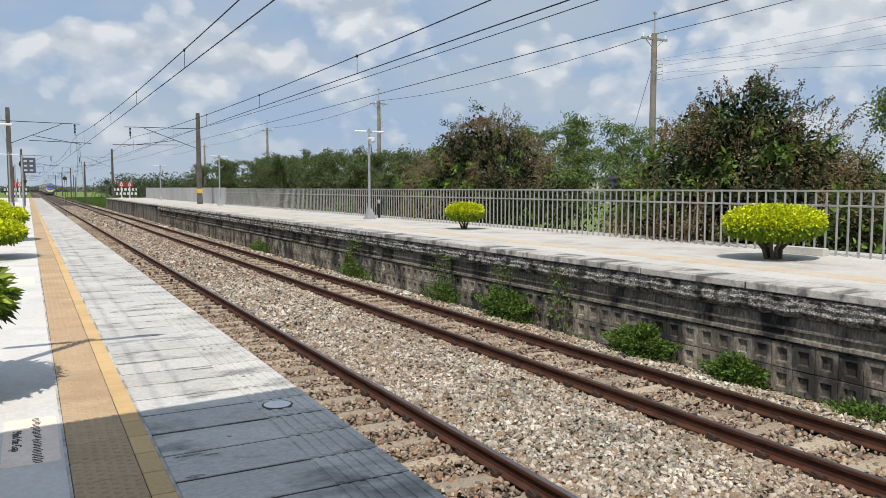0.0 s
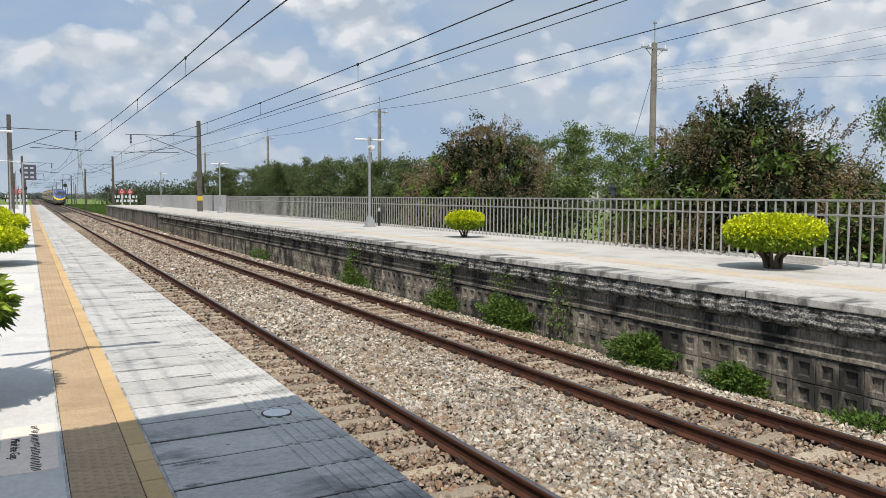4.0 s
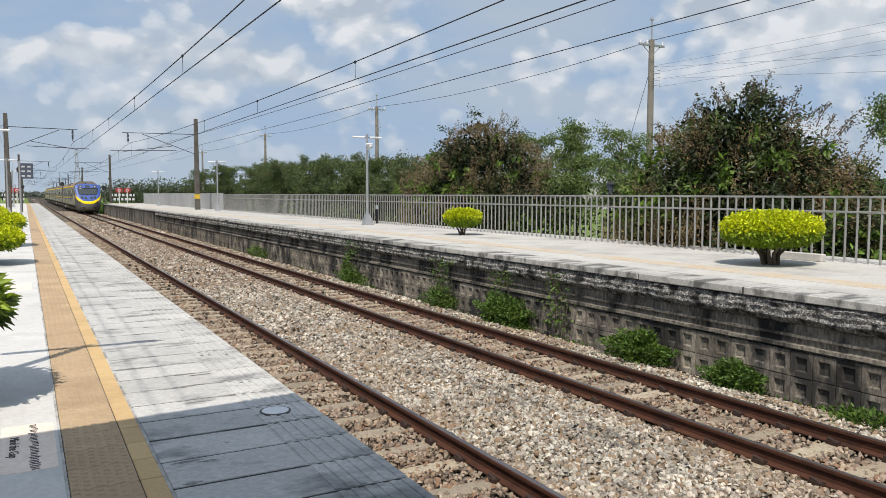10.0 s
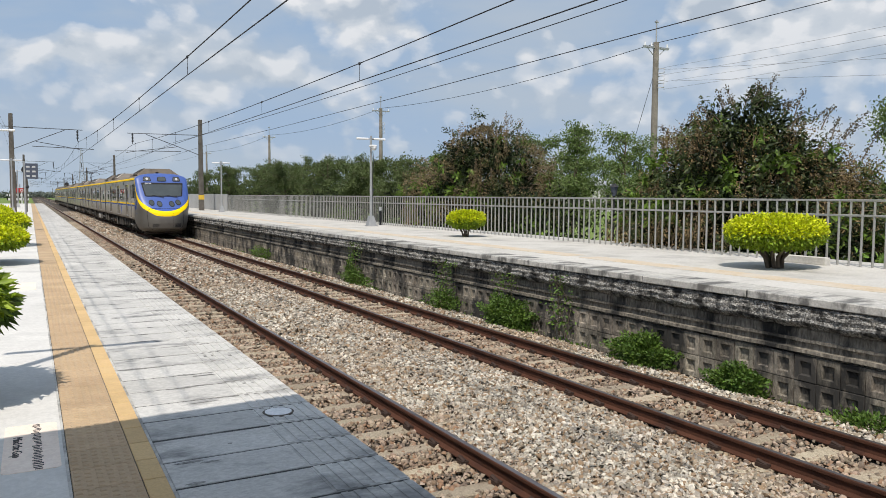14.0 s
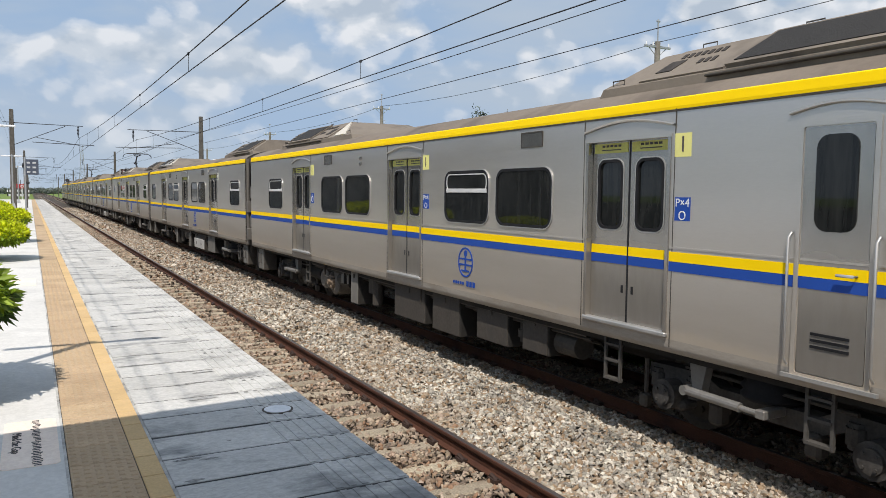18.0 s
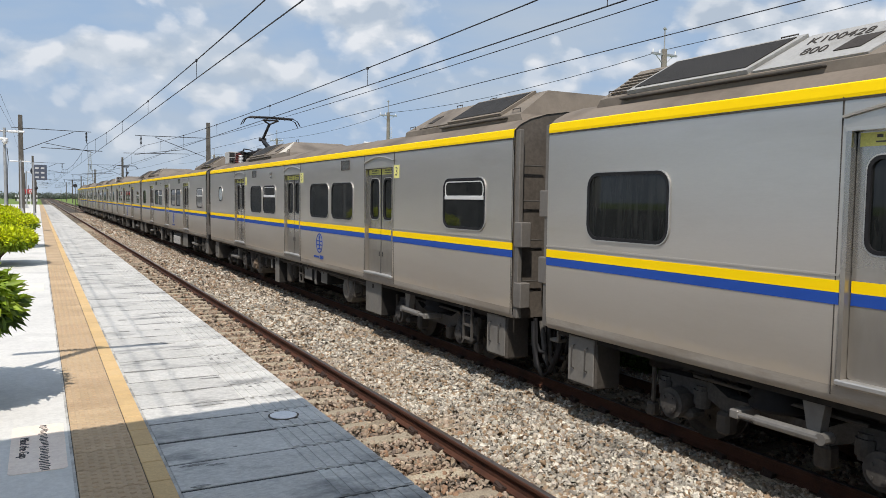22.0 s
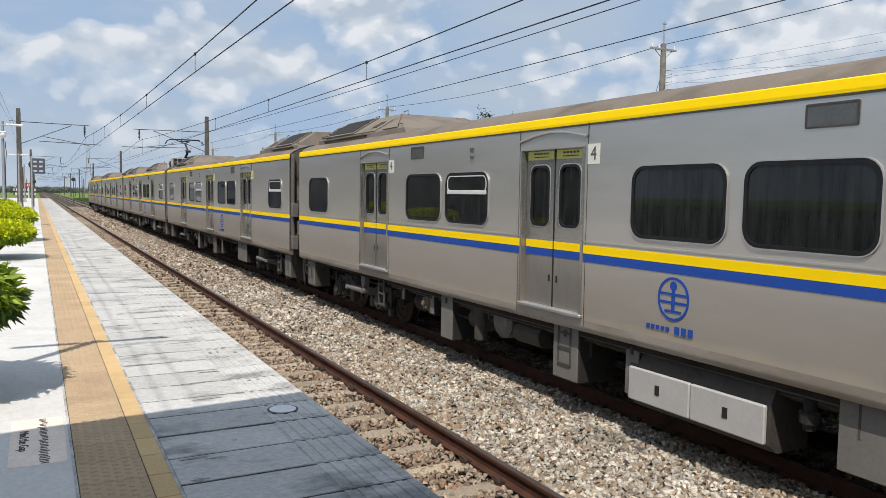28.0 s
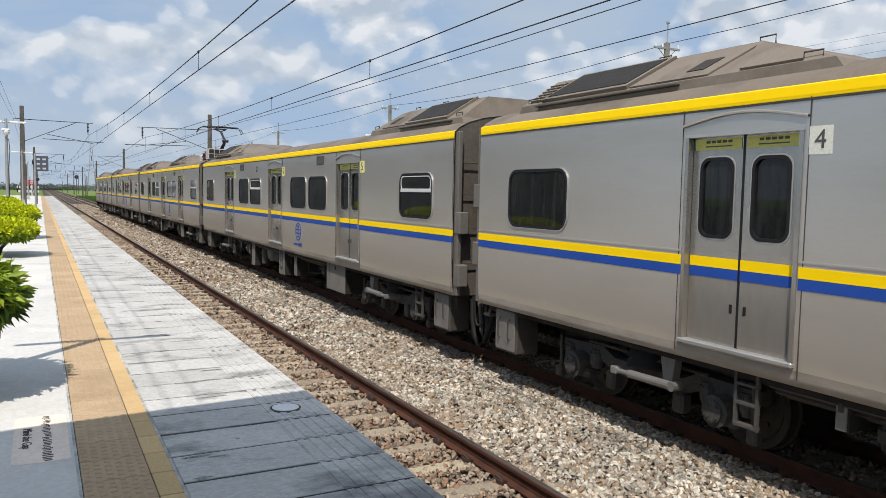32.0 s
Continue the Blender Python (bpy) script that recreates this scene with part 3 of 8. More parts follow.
def cyl(bm, p0, p1, r, seg=10, r2=None):
    p0, p1 = Vector(p0), Vector(p1)
    d = p1 - p0
    m = Matrix.Translation((p0 + p1) / 2) @ d.to_track_quat("Z", "Y").to_matrix().to_4x4()
    bmesh.ops.create_cone(bm, cap_ends=True, segments=seg, radius1=r, radius2=r if r2 is None else r2, depth=d.length, matrix=m)
    return bm


def B():
    return bmesh.new()


def rounded(w, h, r, n=5):
    """Outline of a rounded rectangle about the origin, (u, v) pairs."""
    out = []
    for cx, cy, a0 in ((w / 2 - r, h / 2 - r, 0), (-w / 2 + r, h / 2 - r, 90), (-w / 2 + r, -h / 2 + r, 180), (w / 2 - r, -h / 2 + r, 270)):
        for i in range(n + 1):
            a = radians(a0 + 90 * i / n)
            out.append((cx + r * math.cos(a), cy + r * math.sin(a)))
    return out


def ring(bm, outer, inner, place, d0, d1):
    """A frame between two outlines of equal count; place(u, v, d) gives the point, d the depth."""
    n = len(outer)
    vs = [[bm.verts.new(place(u, v, d)) for u, v in o] for o, d in ((outer, d0), (outer, d1), (inner, d1), (inner, d0))]
    for a, b in ((0, 1), (1, 2), (2, 3)):
        for i in range(n):
            j = (i + 1) % n
            bm.faces.new((vs[a][i], vs[a][j], vs[b][j], vs[b][i]))
    return bm


def plate(bm, outline, place, d0, d1):
    n = len(outline)
    a = [bm.verts.new(place(u, v, d0)) for u, v in outline]
    b = [bm.verts.new(place(u, v, d1)) for u, v in outline]
    bm.faces.new(b)
    for i in range(n):
        j = (i + 1) % n
        bm.faces.new((a[i], a[j], b[j], b[i]))
    return bm


def np_mesh(name, verts, quads, mat, parent=None, label="", smooth=False):
    """A large mesh from arrays of corners (n, 3) and faces (m, k)."""
    me = bpy.data.meshes.new(name)
    verts, quads = np.asarray(verts, np.float32), np.asarray(quads, np.int32)
    k = quads.shape[1]
    me.vertices.add(len(verts))
    me.vertices.foreach_set("co", verts.ravel())
    me.loops.add(quads.size)
    me.loops.foreach_set("vertex_index", quads.ravel())
    me.polygons.add(len(quads))
    me.polygons.foreach_set("loop_start", np.arange(0, quads.size, k, dtype=np.int32))
    me.polygons.foreach_set("loop_total", np.full(len(quads), k, np.int32))
    if smooth:
        me.polygons.foreach_set("use_smooth", np.ones(len(quads), bool))
    me.update(calc_edges=True)
    me.validate()
    me.materials.append(M[mat])
    ob = new(name, me)
    if parent is not None:
        ob.parent = parent
    if label:
        ob["label"] = label
    return ob


rng = np.random.default_rng(7)


def leaves(name, centres, outward, length, width, mat, parent=None, droop=0.3, spread=0.8, fold=0.25):
    """Folded leaf blades (two faces each) at the given points, turned outward with scatter."""
    n = len(centres)
    d = outward + rng.normal(0, spread, (n, 3))
    d[:, 2] -= droop
    d /= np.linalg.norm(d, axis=1, keepdims=True) + 1e-9
    up = rng.normal(0, 1, (n, 3)) + np.array((0, 0, 1.2))
    s = np.cross(d, up)
    s /= np.linalg.norm(s, axis=1, keepdims=True) + 1e-9
    nrm = np.cross(s, d)
    L = (length * rng.uniform(0.7, 1.3, n))[:, None]
    W = (width * rng.uniform(0.7, 1.3, n))[:, None]
    a = centres
    tip = centres + d * L
    mid = centres + d * L * 0.45
    lft, rgt = mid - s * W / 2 + nrm * W * fold, mid + s * W / 2 + nrm * W * fold
    verts = np.stack((a, rgt, tip, lft), 1).reshape(-1, 3)
    base = np.arange(n)[:, None] * 4
    tris = np.concatenate((base + np.array((0, 1, 2)), base + np.array((0, 2, 3))))
    return np_mesh(name, verts, tris, mat, parent)


def tube(points, radii, seg=6):
    """Corners and faces of a bent, tapered tube."""
    pts = [Vector(p) for p in points]
    vs, fs = [], []
    for i, p in enumerate(pts):
        d = (pts[min(i + 1, len(pts) - 1)] - pts[max(i - 1, 0)]).normalized()
        a = d.orthogonal().normalized()
        b = d.cross(a)
        for k in range(seg):
            t = 2 * math.pi * k / seg
            vs.append(p + (a * math.cos(t) + b * math.sin(t)) * radii[i])
    for i in range(len(pts) - 1):
        for k in range(seg):
            k2 = (k + 1) % seg
            fs.append((i * seg + k, i * seg + k2, (i + 1) * seg + k2, (i + 1) * seg + k))
    return vs, fs


def tubes(name, list_of, mat, parent=None, label="", seg=6):
    V, F = [], []
    for pts, rad in list_of:
        v, f = tube(pts, rad, seg)
        o = len(V)
        V += v
        F += [tuple(i + o for i in q) for q in f]
    return mesh_obj(name, V, F, mat, parent, label, smooth=True)


def letters(name, text, size, mat, parent, place, label=""):
    """Flat lettering with the built-in font, turned into a mesh."""
    cu = bpy.data.curves.new(name, "FONT")
    cu.body, cu.size, cu.extrude, cu.align_x, cu.align_y = text, size, 0.0015, "CENTER", "CENTER"
    tmp = bpy.data.objects.new(name, cu)
    me = bpy.data.meshes.new_from_object(tmp)
    me.transform(place)
    me.materials.clear()
    me.materials.append(M[mat])
    bpy.data.objects.remove(tmp)
    ob = new(name, me)
    if parent is not None:
        ob.parent = parent
    if label:
        ob["label"] = label
    return ob

# ---- the ground, tracks and platforms ----
NEAR_Z, FAR_Z = 1.085, 1.19          # platform levels above the rail heads
NEAR_X, FAR_X = 1.57, 8.45           # platform edges
TRACKS = (3.14, 6.77)                # centre lines
END_Y = 118.0

ground = mesh_obj("ground", [(-2500, -2500, -0.55), (2500, -2500, -0.55), (2500, 2500, -0.55), (-2500, 2500, -0.55)], [(0, 1, 2, 3)], "field")
tagged(ground, "flat green fields reaching the horizon", "ground", kind="structure")

# ballast bed: a gently uneven sheet with sloping shoulders
xs = np.linspace(1.0, 9.0, 41)
ys = np.concatenate((np.linspace(-14, 40, 181), np.linspace(41, 700, 90)))
bv = []
for yy in ys:
    for xx in xs:
        near_track = min(abs(xx - t) for t in TRACKS)
        z = -0.20 + (0.035 if near_track > 1.2 else 0.0) + 0.012 * noise.noise((xx * 2, yy * 2, 0)) - max(0, xx - 8.0) * 0.12
        bv.append((xx, yy, z))
nx = len(xs)
bf = [(i * nx + j, i * nx + j + 1, (i + 1) * nx + j + 1, (i + 1) * nx + j) for i in range(len(ys) - 1) for j in range(nx - 1)]
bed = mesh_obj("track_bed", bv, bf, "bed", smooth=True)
tagged(bed, "crushed stone bed, darkened as shade between the loose stones", "ballast", kind="structure")


def scatter_stones(name, count, y0, y1, size, mat, keep, label):
    """Angular loose stones lying on the bed."""
    x = rng.uniform(1.7, 8.35, count)
    y = y0 + (y1 - y0) * rng.uniform(0, 1, count)
    ok = keep(x, y)
    x, y = x[ok], y[ok]
    n = len(x)
    near = np.minimum(np.abs(x - TRACKS[0]), np.abs(x - TRACKS[1]))
    z = -0.175 + np.where(near > 1.2, 0.022, 0.0) - np.maximum(0, x - 8.0) * 0.12 + rng.uniform(-0.012, 0.02, n)
    chip = np.array([(a * k, b * k, c) for c, k in ((-0.5, 0.5), (0.5, 0.36)) for a, b in ((-1, -1), (1, -1), (1, 1), (-1, 1))], float)
    v = chip[None] * rng.uniform(0.6, 1.3, (n, 1, 3)) + rng.normal(0, 0.10, (n, 8, 3))
    v *= (size * rng.uniform(0.5, 1.4, n))[:, None, None] * np.array((1.38, 0.9, 0.68))
    q = rng.normal(0, 1, (n, 4)) * np.array((1, 0.5, 0.5, 1))
    q /= np.linalg.norm(q, axis=1, keepdims=True)
    w, i, j, k = q.T
    R = np.stack((1 - 2 * (j * j + k * k), 2 * (i * j - k * w), 2 * (i * k + j * w), 2 * (i * j + k * w), 1 - 2 * (i * i + k * k), 2 * (j * k - i * w),
                  2 * (i * k - j * w), 2 * (j * k + i * w), 1 - 2 * (i * i + j * j)), 1).reshape(n, 3, 3)
    v = np.einsum("nij,nkj->nki", R, v) + np.stack((x, y, z), 1)[:, None]
    f = np.array(((4, 5, 6, 7), (0, 1, 5, 4), (1, 2, 6, 5), (2, 3, 7, 6), (3, 0, 4, 7)))
    faces = (np.arange(n)[:, None, None] * 8 + f[None]).reshape(-1, 4)
    ob = np_mesh(name, v.reshape(-1, 3), faces, mat)
    return tagged(ob, label, "gravel", kind="stuff")


def between(x, y):
    near = np.minimum(np.abs(x - TRACKS[0]), np.abs(x - TRACKS[1]))
    rail = np.minimum(np.abs(x - TRACKS[0]), np.abs(x - TRACKS[1]))
    return (near > 0.72) & (np.abs(rail - 0.566) > 0.06)


def inside(x, y):
    near = np.minimum(np.abs(x - TRACKS[0]), np.abs(x - TRACKS[1]))
    ph = np.where(x > 5, -0.02, 0.24)
    off = np.abs(((y - ph + 0.30) % 0.60) - 0.30)
    return (near < 0.98) & (np.abs(near - 0.566) > 0.07) & ((off > 0.085) | (rng.uniform(0, 1, len(x)) < 0.22))


scatter_stones("grey_gravel", 92000, 1.5, 11.0, 0.037, "stone", between, "loose pale grey and brown crushed stones between the tracks")
scatter_stones("middle_gravel", 56000, 11.0, 22.0, 0.046, "stone", between, "loose grey and brown crushed stones along the tracks")
scatter_stones("far_gravel", 27000, 22.0, 52.0, 0.060, "stone", between, "loose grey crushed stones farther along the tracks")
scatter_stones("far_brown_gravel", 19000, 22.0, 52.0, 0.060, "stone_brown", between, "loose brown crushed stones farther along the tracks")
scatter_stones("distant_gravel", 12000, 52.0, 120.0, 0.12, "stone", between, "grey crushed stones far along the tracks")
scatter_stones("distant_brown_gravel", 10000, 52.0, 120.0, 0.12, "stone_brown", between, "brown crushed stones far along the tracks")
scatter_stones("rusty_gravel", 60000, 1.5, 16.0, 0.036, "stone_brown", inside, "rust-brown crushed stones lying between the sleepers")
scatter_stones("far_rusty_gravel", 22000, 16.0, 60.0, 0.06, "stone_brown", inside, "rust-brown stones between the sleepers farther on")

# rails: foot, web and head swept along the track
RAIL = [(-0.064, -0.153), (0.064, -0.153), (0.064, -0.142), (0.012, -0.122), (0.009, -0.045), (0.032, -0.034), (0.033, -0.006), (0.024, 0.0),
        (-0.024, 0.0), (-0.033, -0.006), (-0.032, -0.034), (-0.009, -0.045), (-0.012, -0.122), (-0.064, -0.142)]


def make_rail(x):
    rail = thing("rail", "rust-brown steel running rail with a worn head on sleepers", "rail", (x, 0, 0), "rails of the two tracks")
    k = len(RAIL)
    v = [(a, yy, b) for yy in (-14, 700) for a, b in RAIL]
    mesh_obj("rail_body", v, [(i, (i + 1) % k, k + (i + 1) % k, k + i) for i in range(k) if i != 7] + [tuple(range(k))], "rail", rail)
    mesh_obj("rail_head", [(-0.025, -14, 0.002), (0.025, -14, 0.002), (0.025, 700, 0.002), (-0.025, 700, 0.002), (-0.025, -14, -0.004), (0.025, -14, -0.004), (0.025, 700, -0.004), (-0.025, 700, -0.004)],
             [(0, 1, 2, 3), (0, 3, 7, 4), (1, 5, 6, 2)], "rail_top", rail, "strip worn by wheels")
    return rail


for t in TRACKS:
    for s in (-0.566, 0.566):
        make_rail(t + s)

# sleepers, partly buried, with spring clips beside each rail
bm = B()
box(bm, -1.0, 1.0, -0.105, 0.105, -0.30, -0.152, 0.012)
for s in (-1, 1):
    box(bm, s * 0.566 - 0.10, s * 0.566 + 0.10, -0.08, 0.08, -0.156, -0.1505)
sleeper_src = part("sleeper_shape", bm, "sleeper")
sleeper_mesh = sleeper_src.data
bpy.data.objects.remove(sleeper_src)
bm = B()
cyl(bm, (0, -0.05, -0.125), (0, 0.06, -0.100), 0.024, 6)
box(bm, -0.035, 0.035, -0.065, 0.065, -0.151, -0.112)
clip_src = part("clip_shape", bm, "clip")
clip_mesh = clip_src.data
bpy.data.objects.remove(clip_src)
for tx in TRACKS:
    for i in range(-4, 130):
        y = i * 0.60 + (-0.02 if tx > 5 else 0.24)
        sl = tagged(share("sleeper", sleeper_mesh, None, (tx, y, rng.uniform(-0.012, 0.004)), rng.normal(0, 0.006)),
                    "dusty concrete sleeper sunk in the stones", "sleeper", "sleepers of the two tracks")
        if i < 60:
            for xx in (-0.651, -0.481, 0.481, 0.651):
                share("clip", clip_mesh, sl, (xx, 0, 0))
V, F = [], []
for tx in TRACKS:
    for i in range(130, 700):
        o, y = len(V), i * 0.60
        V += [(tx - 1, y - 0.1, -0.16), (tx + 1, y - 0.1, -0.16), (tx + 1, y + 0.1, -0.16), (tx - 1, y + 0.1, -0.16)]
        F.append((o, o + 1, o + 2, o + 3))
tagged(mesh_obj("far_sleepers", V, F, "sleeper"), "rows of distant concrete sleepers", "sleeper", kind="stuff")

# near platform: core wall, walkway, tactile strip, edge paving
bm = B()
box(bm, -9.0, 1.40, -16, END_Y, -0.6, NEAR_Z - 0.13)
platform = part("platform_near", bm, "grey_concrete")
tagged(platform, "pale concrete railway platform with ochre tactile strip", "platform", kind="structure")
bm = B()
box(bm, -9.0, 0.115, -16, END_Y, NEAR_Z - 0.13, NEAR_Z)
part("walkway", bm, "walkway", platform, "smooth pale grey walkway")
bm = B()
box(bm, 0.115, NEAR_X - 0.02, -16, END_Y, NEAR_Z - 0.128, NEAR_Z - 0.005)
part("joint_bed", bm, "joint", platform, "dark sunk joints between the slabs")
bm = B()
box(bm, 0.114, 0.128, -16, END_Y, NEAR_Z - 0.01, NEAR_Z + 0.002)
box(bm, 0.532, 0.546, -16, END_Y, NEAR_Z - 0.014, NEAR_Z + 0.002)
part("edge_line", bm, "white_line", platform, "thin whitish mortar lines")

# far platform: retaining wall with cast blocks under a cracked slab
bm = B()
box(bm, FAR_X + 0.16, 14.2, -16, 104, -0.6, FAR_Z - 0.11)
far_platform = part("platform_far", bm, "grey_concrete")
tagged(far_platform, "old railway platform with weathered block retaining wall", "platform", kind="structure")
bm = B()
box(bm, FAR_X + 0.62, 14.2, -16, 104, FAR_Z - 0.11, FAR_Z)
part("platform_top", bm, "far_top", far_platform, "pale concrete platform surface")
bm = B()
box(bm, FAR_X + 0.02, FAR_X + 0.62, -16, 104, FAR_Z - 0.108, FAR_Z - 0.012)
part("slab_bed", bm, "joint", far_platform)
bm = B()
for a, b in ((-16, 12.2), (12.6, 31.0), (31.3, 104)):
    box(bm, 9.80, 10.32, a, b, FAR_Z - 0.01, FAR_Z + 0.004)
part("painted_line", bm, "faded_line", far_platform, "faded tan safety line")


def rough_band(name, y0, y1, n, rows, mat, amp, label):
    """A rough strip of wall: rows of (z, x); x wanders with noise."""
    V, F = [], []
    k = len(rows)
    for i in range(n + 1):
        yy = y0 + (y1 - y0) * i / n
        for j, (z, x) in enumerate(rows):
            d = noise.noise((yy * 2.3, z * 4, 1)) * amp + noise.noise((yy * 9, z * 9, 5)) * amp * 0.6 + noise.noise((yy * 23, z * 17, 3)) * amp * 0.4
            V.append((x + d, yy, z + (noise.noise((yy * 4, z * 5, 9)) * amp * 0.7 + noise.noise((yy * 13, z * 5, 2)) * amp * 0.5 if 0 < j < k - 1 else 0)))
    for i in range(n):
        for j in range(k - 1):
            F.append((i * k + j, i * k + j + 1, (i + 1) * k + j + 1, (i + 1) * k + j))
    return mesh_obj(name, V, F, mat, far_platform, label)


WX = FAR_X + 0.10                     # face of the wall
rough_band("crust", -14, 60, 1500, [(1.085, WX + 0.10), (1.08, WX - 0.03), (1.04, WX - 0.07), (1.00, WX - 0.06), (0.96, WX - 0.085), (0.91, WX - 0.07), (0.87, WX - 0.09), (0.83, WX - 0.06), (0.79, WX + 0.0), (0.775, WX + 0.12)],
           "wall_crust", 0.036, "flaking white lime crust with black stains")
rough_band("wall_band", -14, 60, 700, [(0.80, WX + 0.05), (0.76, WX + 0.03), (0.69, WX + 0.03), (0.655, WX + 0.028), (0.65, WX - 0.008), (0.615, WX - 0.012), (0.61, WX + 0.026), (0.56, WX + 0.025), (0.53, WX + 0.02), (0.52, WX - 0.025), (0.475, WX - 0.03), (0.465, WX + 0.03), (0.44, WX + 0.05)],
           "wall_dark", 0.008, "dark mouldy concrete band with a ledge")
bm = B()
box(bm, WX, WX + 0.4, 60, 104, -0.6, 1.08)
box(bm, WX - 0.03, WX + 0.4, 60, 104, 0.85, 1.07)
part("wall_end", bm, "wall_dark", far_platform)
bm = B()
box(bm, WX + 0.045, WX + 0.4, -14, 60, -0.6, 0.47)
part("wall_backing", bm, "wall_dark", far_platform, "dark joints behind the cast blocks")


def block_mesh(w, h):
    """A cast wall block with a sunk square."""
    bm = B()
    d = 0.05
    o = [(-w / 2, 0), (w / 2, 0), (w / 2, h), (-w / 2, h)]
    rw, rh = w * 0.27, h * 0.28
    i1 = [(-rw, h / 2 - rh), (rw, h / 2 - rh), (rw, h / 2 + rh), (-rw, h / 2 + rh)]
    i2 = [(a * 0.82, h / 2 + (b - h / 2) * 0.82) for a, b in i1]
    rings = [[bm.verts.new((x, u, v)) for u, v in pts] for x, pts in ((d, o), (0.006, o), (0, [(a * 0.97, h / 2 + (b - h / 2) * 0.97) for a, b in o]), (0, i1), (d * 0.72, i2))]
    for a, b in zip(rings, rings[1:]):
        for q in range(4):
            bm.faces.new((a[q], b[q], b[(q + 1) % 4], a[(q + 1) % 4]))
    bm.faces.new(rings[-1])
    bmesh.ops.recalc_face_normals(bm, faces=bm.faces)
    me = bpy.data.meshes.new("block")
    bm.to_mesh(me)
    bm.free()
    me.materials.append(M["wall_block"])
    return me


PITCH = 0.315
blocks = [block_mesh(PITCH - 0.008, 0.325), block_mesh(PITCH - 0.008, 0.325)]
rest = []
for i in range(-40, 190):
    for row, z in enumerate((0.112, -0.222)):
        y = i * PITCH + 0.12
        if -8 <= i < 120:
            share("wall_block", blocks[row], far_platform, (WX + rng.uniform(-0.006, 0.004), y, z))
        else:
            rest.append((y, z))
V, F = [], []
src = blocks[0]
cv = [tuple(v.co) for v in src.vertices]
cf = [tuple(p.vertices) for p in src.polygons]
for y, z in rest:
    o = len(V)
    V += [(WX + a, y + b, z + c) for a, b, c in cv]
    F += [tuple(k + o for k in f) for f in cf]
ob = mesh_obj("wall_blocks_beyond", V, F, "wall_block", far_platform, "cast blocks with sunk squares")
ob["kind"] = "stuff"

# edge slabs of the far platform
bm = B()
box(bm, -0.30, 0.30, -0.985, 0.985, -0.108, 0.0, 0.012)
es = part("shape", bm, "far_edge")
edge_mesh = es.data
bpy.data.objects.remove(es)
for i in range(-7, 52):
    share("edge_slab", edge_mesh, far_platform, (FAR_X + 0.31 + rng.uniform(-0.012, 0.008), i * 1.99, FAR_Z + rng.uniform(-0.003, 0.004)), rng.normal(0, 0.003))

# unseen wall, added and stepped in height to set what the train's steel reflects
bm = B()
box(bm, -9.3, -9.0, -16, 24, -0.6, NEAR_Z + 1.1)
box(bm, -9.3, -9.0, 24, 100, -0.6, NEAR_Z + 6.4)
tagged(part("wall_station", bm, "grey_concrete"), "unseen grey wall added for the train's reflections", "wall", kind="structure")

# the fence behind the far platform
FENCE_X = 13.1
bm = B()
box(bm, -0.022, 0.022, -1.0, 1.0, -0.02, 0.02, 0.006)
s1 = part("shape", bm, "fence")
rail_mesh = s1.data
bm = B()
cyl(bm, (0, 0, -0.02), (0, 0, 1.18), 0.021, 8)
s2 = part("shape", bm, "fence")
bar_mesh = s2.data
for s in (s1, s2):
    bpy.data.objects.remove(s)
for i in range(-6, 29):
    f = thing("fence_panel", "dull steel bar fence panel behind the platform", "fence", (FENCE_X, i * 2.0 + 1.0, FAR_Z), "panels of the platform fence")
    share("top_rail", rail_mesh, f, (0, 0, 1.195))
    share("middle_rail", rail_mesh, f, (0, 0, 0.922))
    n = 9
    for k in range(n):
        share("bar", bar_mesh, f, (0, -1.0 + (k + 0.5) * 2.0 / n, 0))

# a solid corrugated wall takes over at the far end
V, F = [], []
n = 420
for i in range(n + 1):
    y = 58.0 + 44.0 * i / n
    x = FENCE_X + (0.02 if (i // 2) % 2 else -0.02)
    V += [(x, y, FAR_Z - 0.05), (x, y, FAR_Z + 1.28), (x + 0.05, y, FAR_Z + 1.28), (x + 0.05, y, FAR_Z - 0.05)]
for i in range(n):
    a, b = i * 4, i * 4 + 4
    F += [(a, a + 1, b + 1, b), (a + 1, a + 2, b + 2, b + 1), (a + 2, a + 3, b + 3, b + 2)]
tagged(mesh_obj("boundary_wall", V, F, "panel"), "pale corrugated metal boundary wall", "wall", kind="structure")

# unseen station roof over the camera, cut and sized to throw the platform's shade edge
roof = thing("platform_canopy", "unseen platform canopy on posts, cut to throw the shade edge", "canopy", (0, 0, 0))
EAVE = NEAR_Z + 3.1
off = Vector((0.40, 0.49)) * -3.1
p1, p2 = Vector((-1.6, 4.60)) + off, Vector((1.9, 4.907)) + off
V = []
for z in (EAVE, EAVE + 0.12):
    V += [(p1.x, p1.y, z), (p2.x, p2.y, z), (p2.x, 0.2, z), (p1.x, 0.2, z)]
mesh_obj("roof_sheet", V, [(0, 1, 2, 3), (4, 5, 6, 7), (0, 1, 5, 4), (1, 2, 6, 5), (2, 3, 7, 6), (3, 0, 4, 7)], "panel", roof)
for yy in (0.5, 2.4):
    bm = B()
    cyl(bm, (-2.6, yy, NEAR_Z), (-2.6, yy, EAVE), 0.11, 12)
    part("post", bm, "galv", roof)

# ---- the train: eight cars, stainless bodies, painted cab ends ----
HALF = 1.44
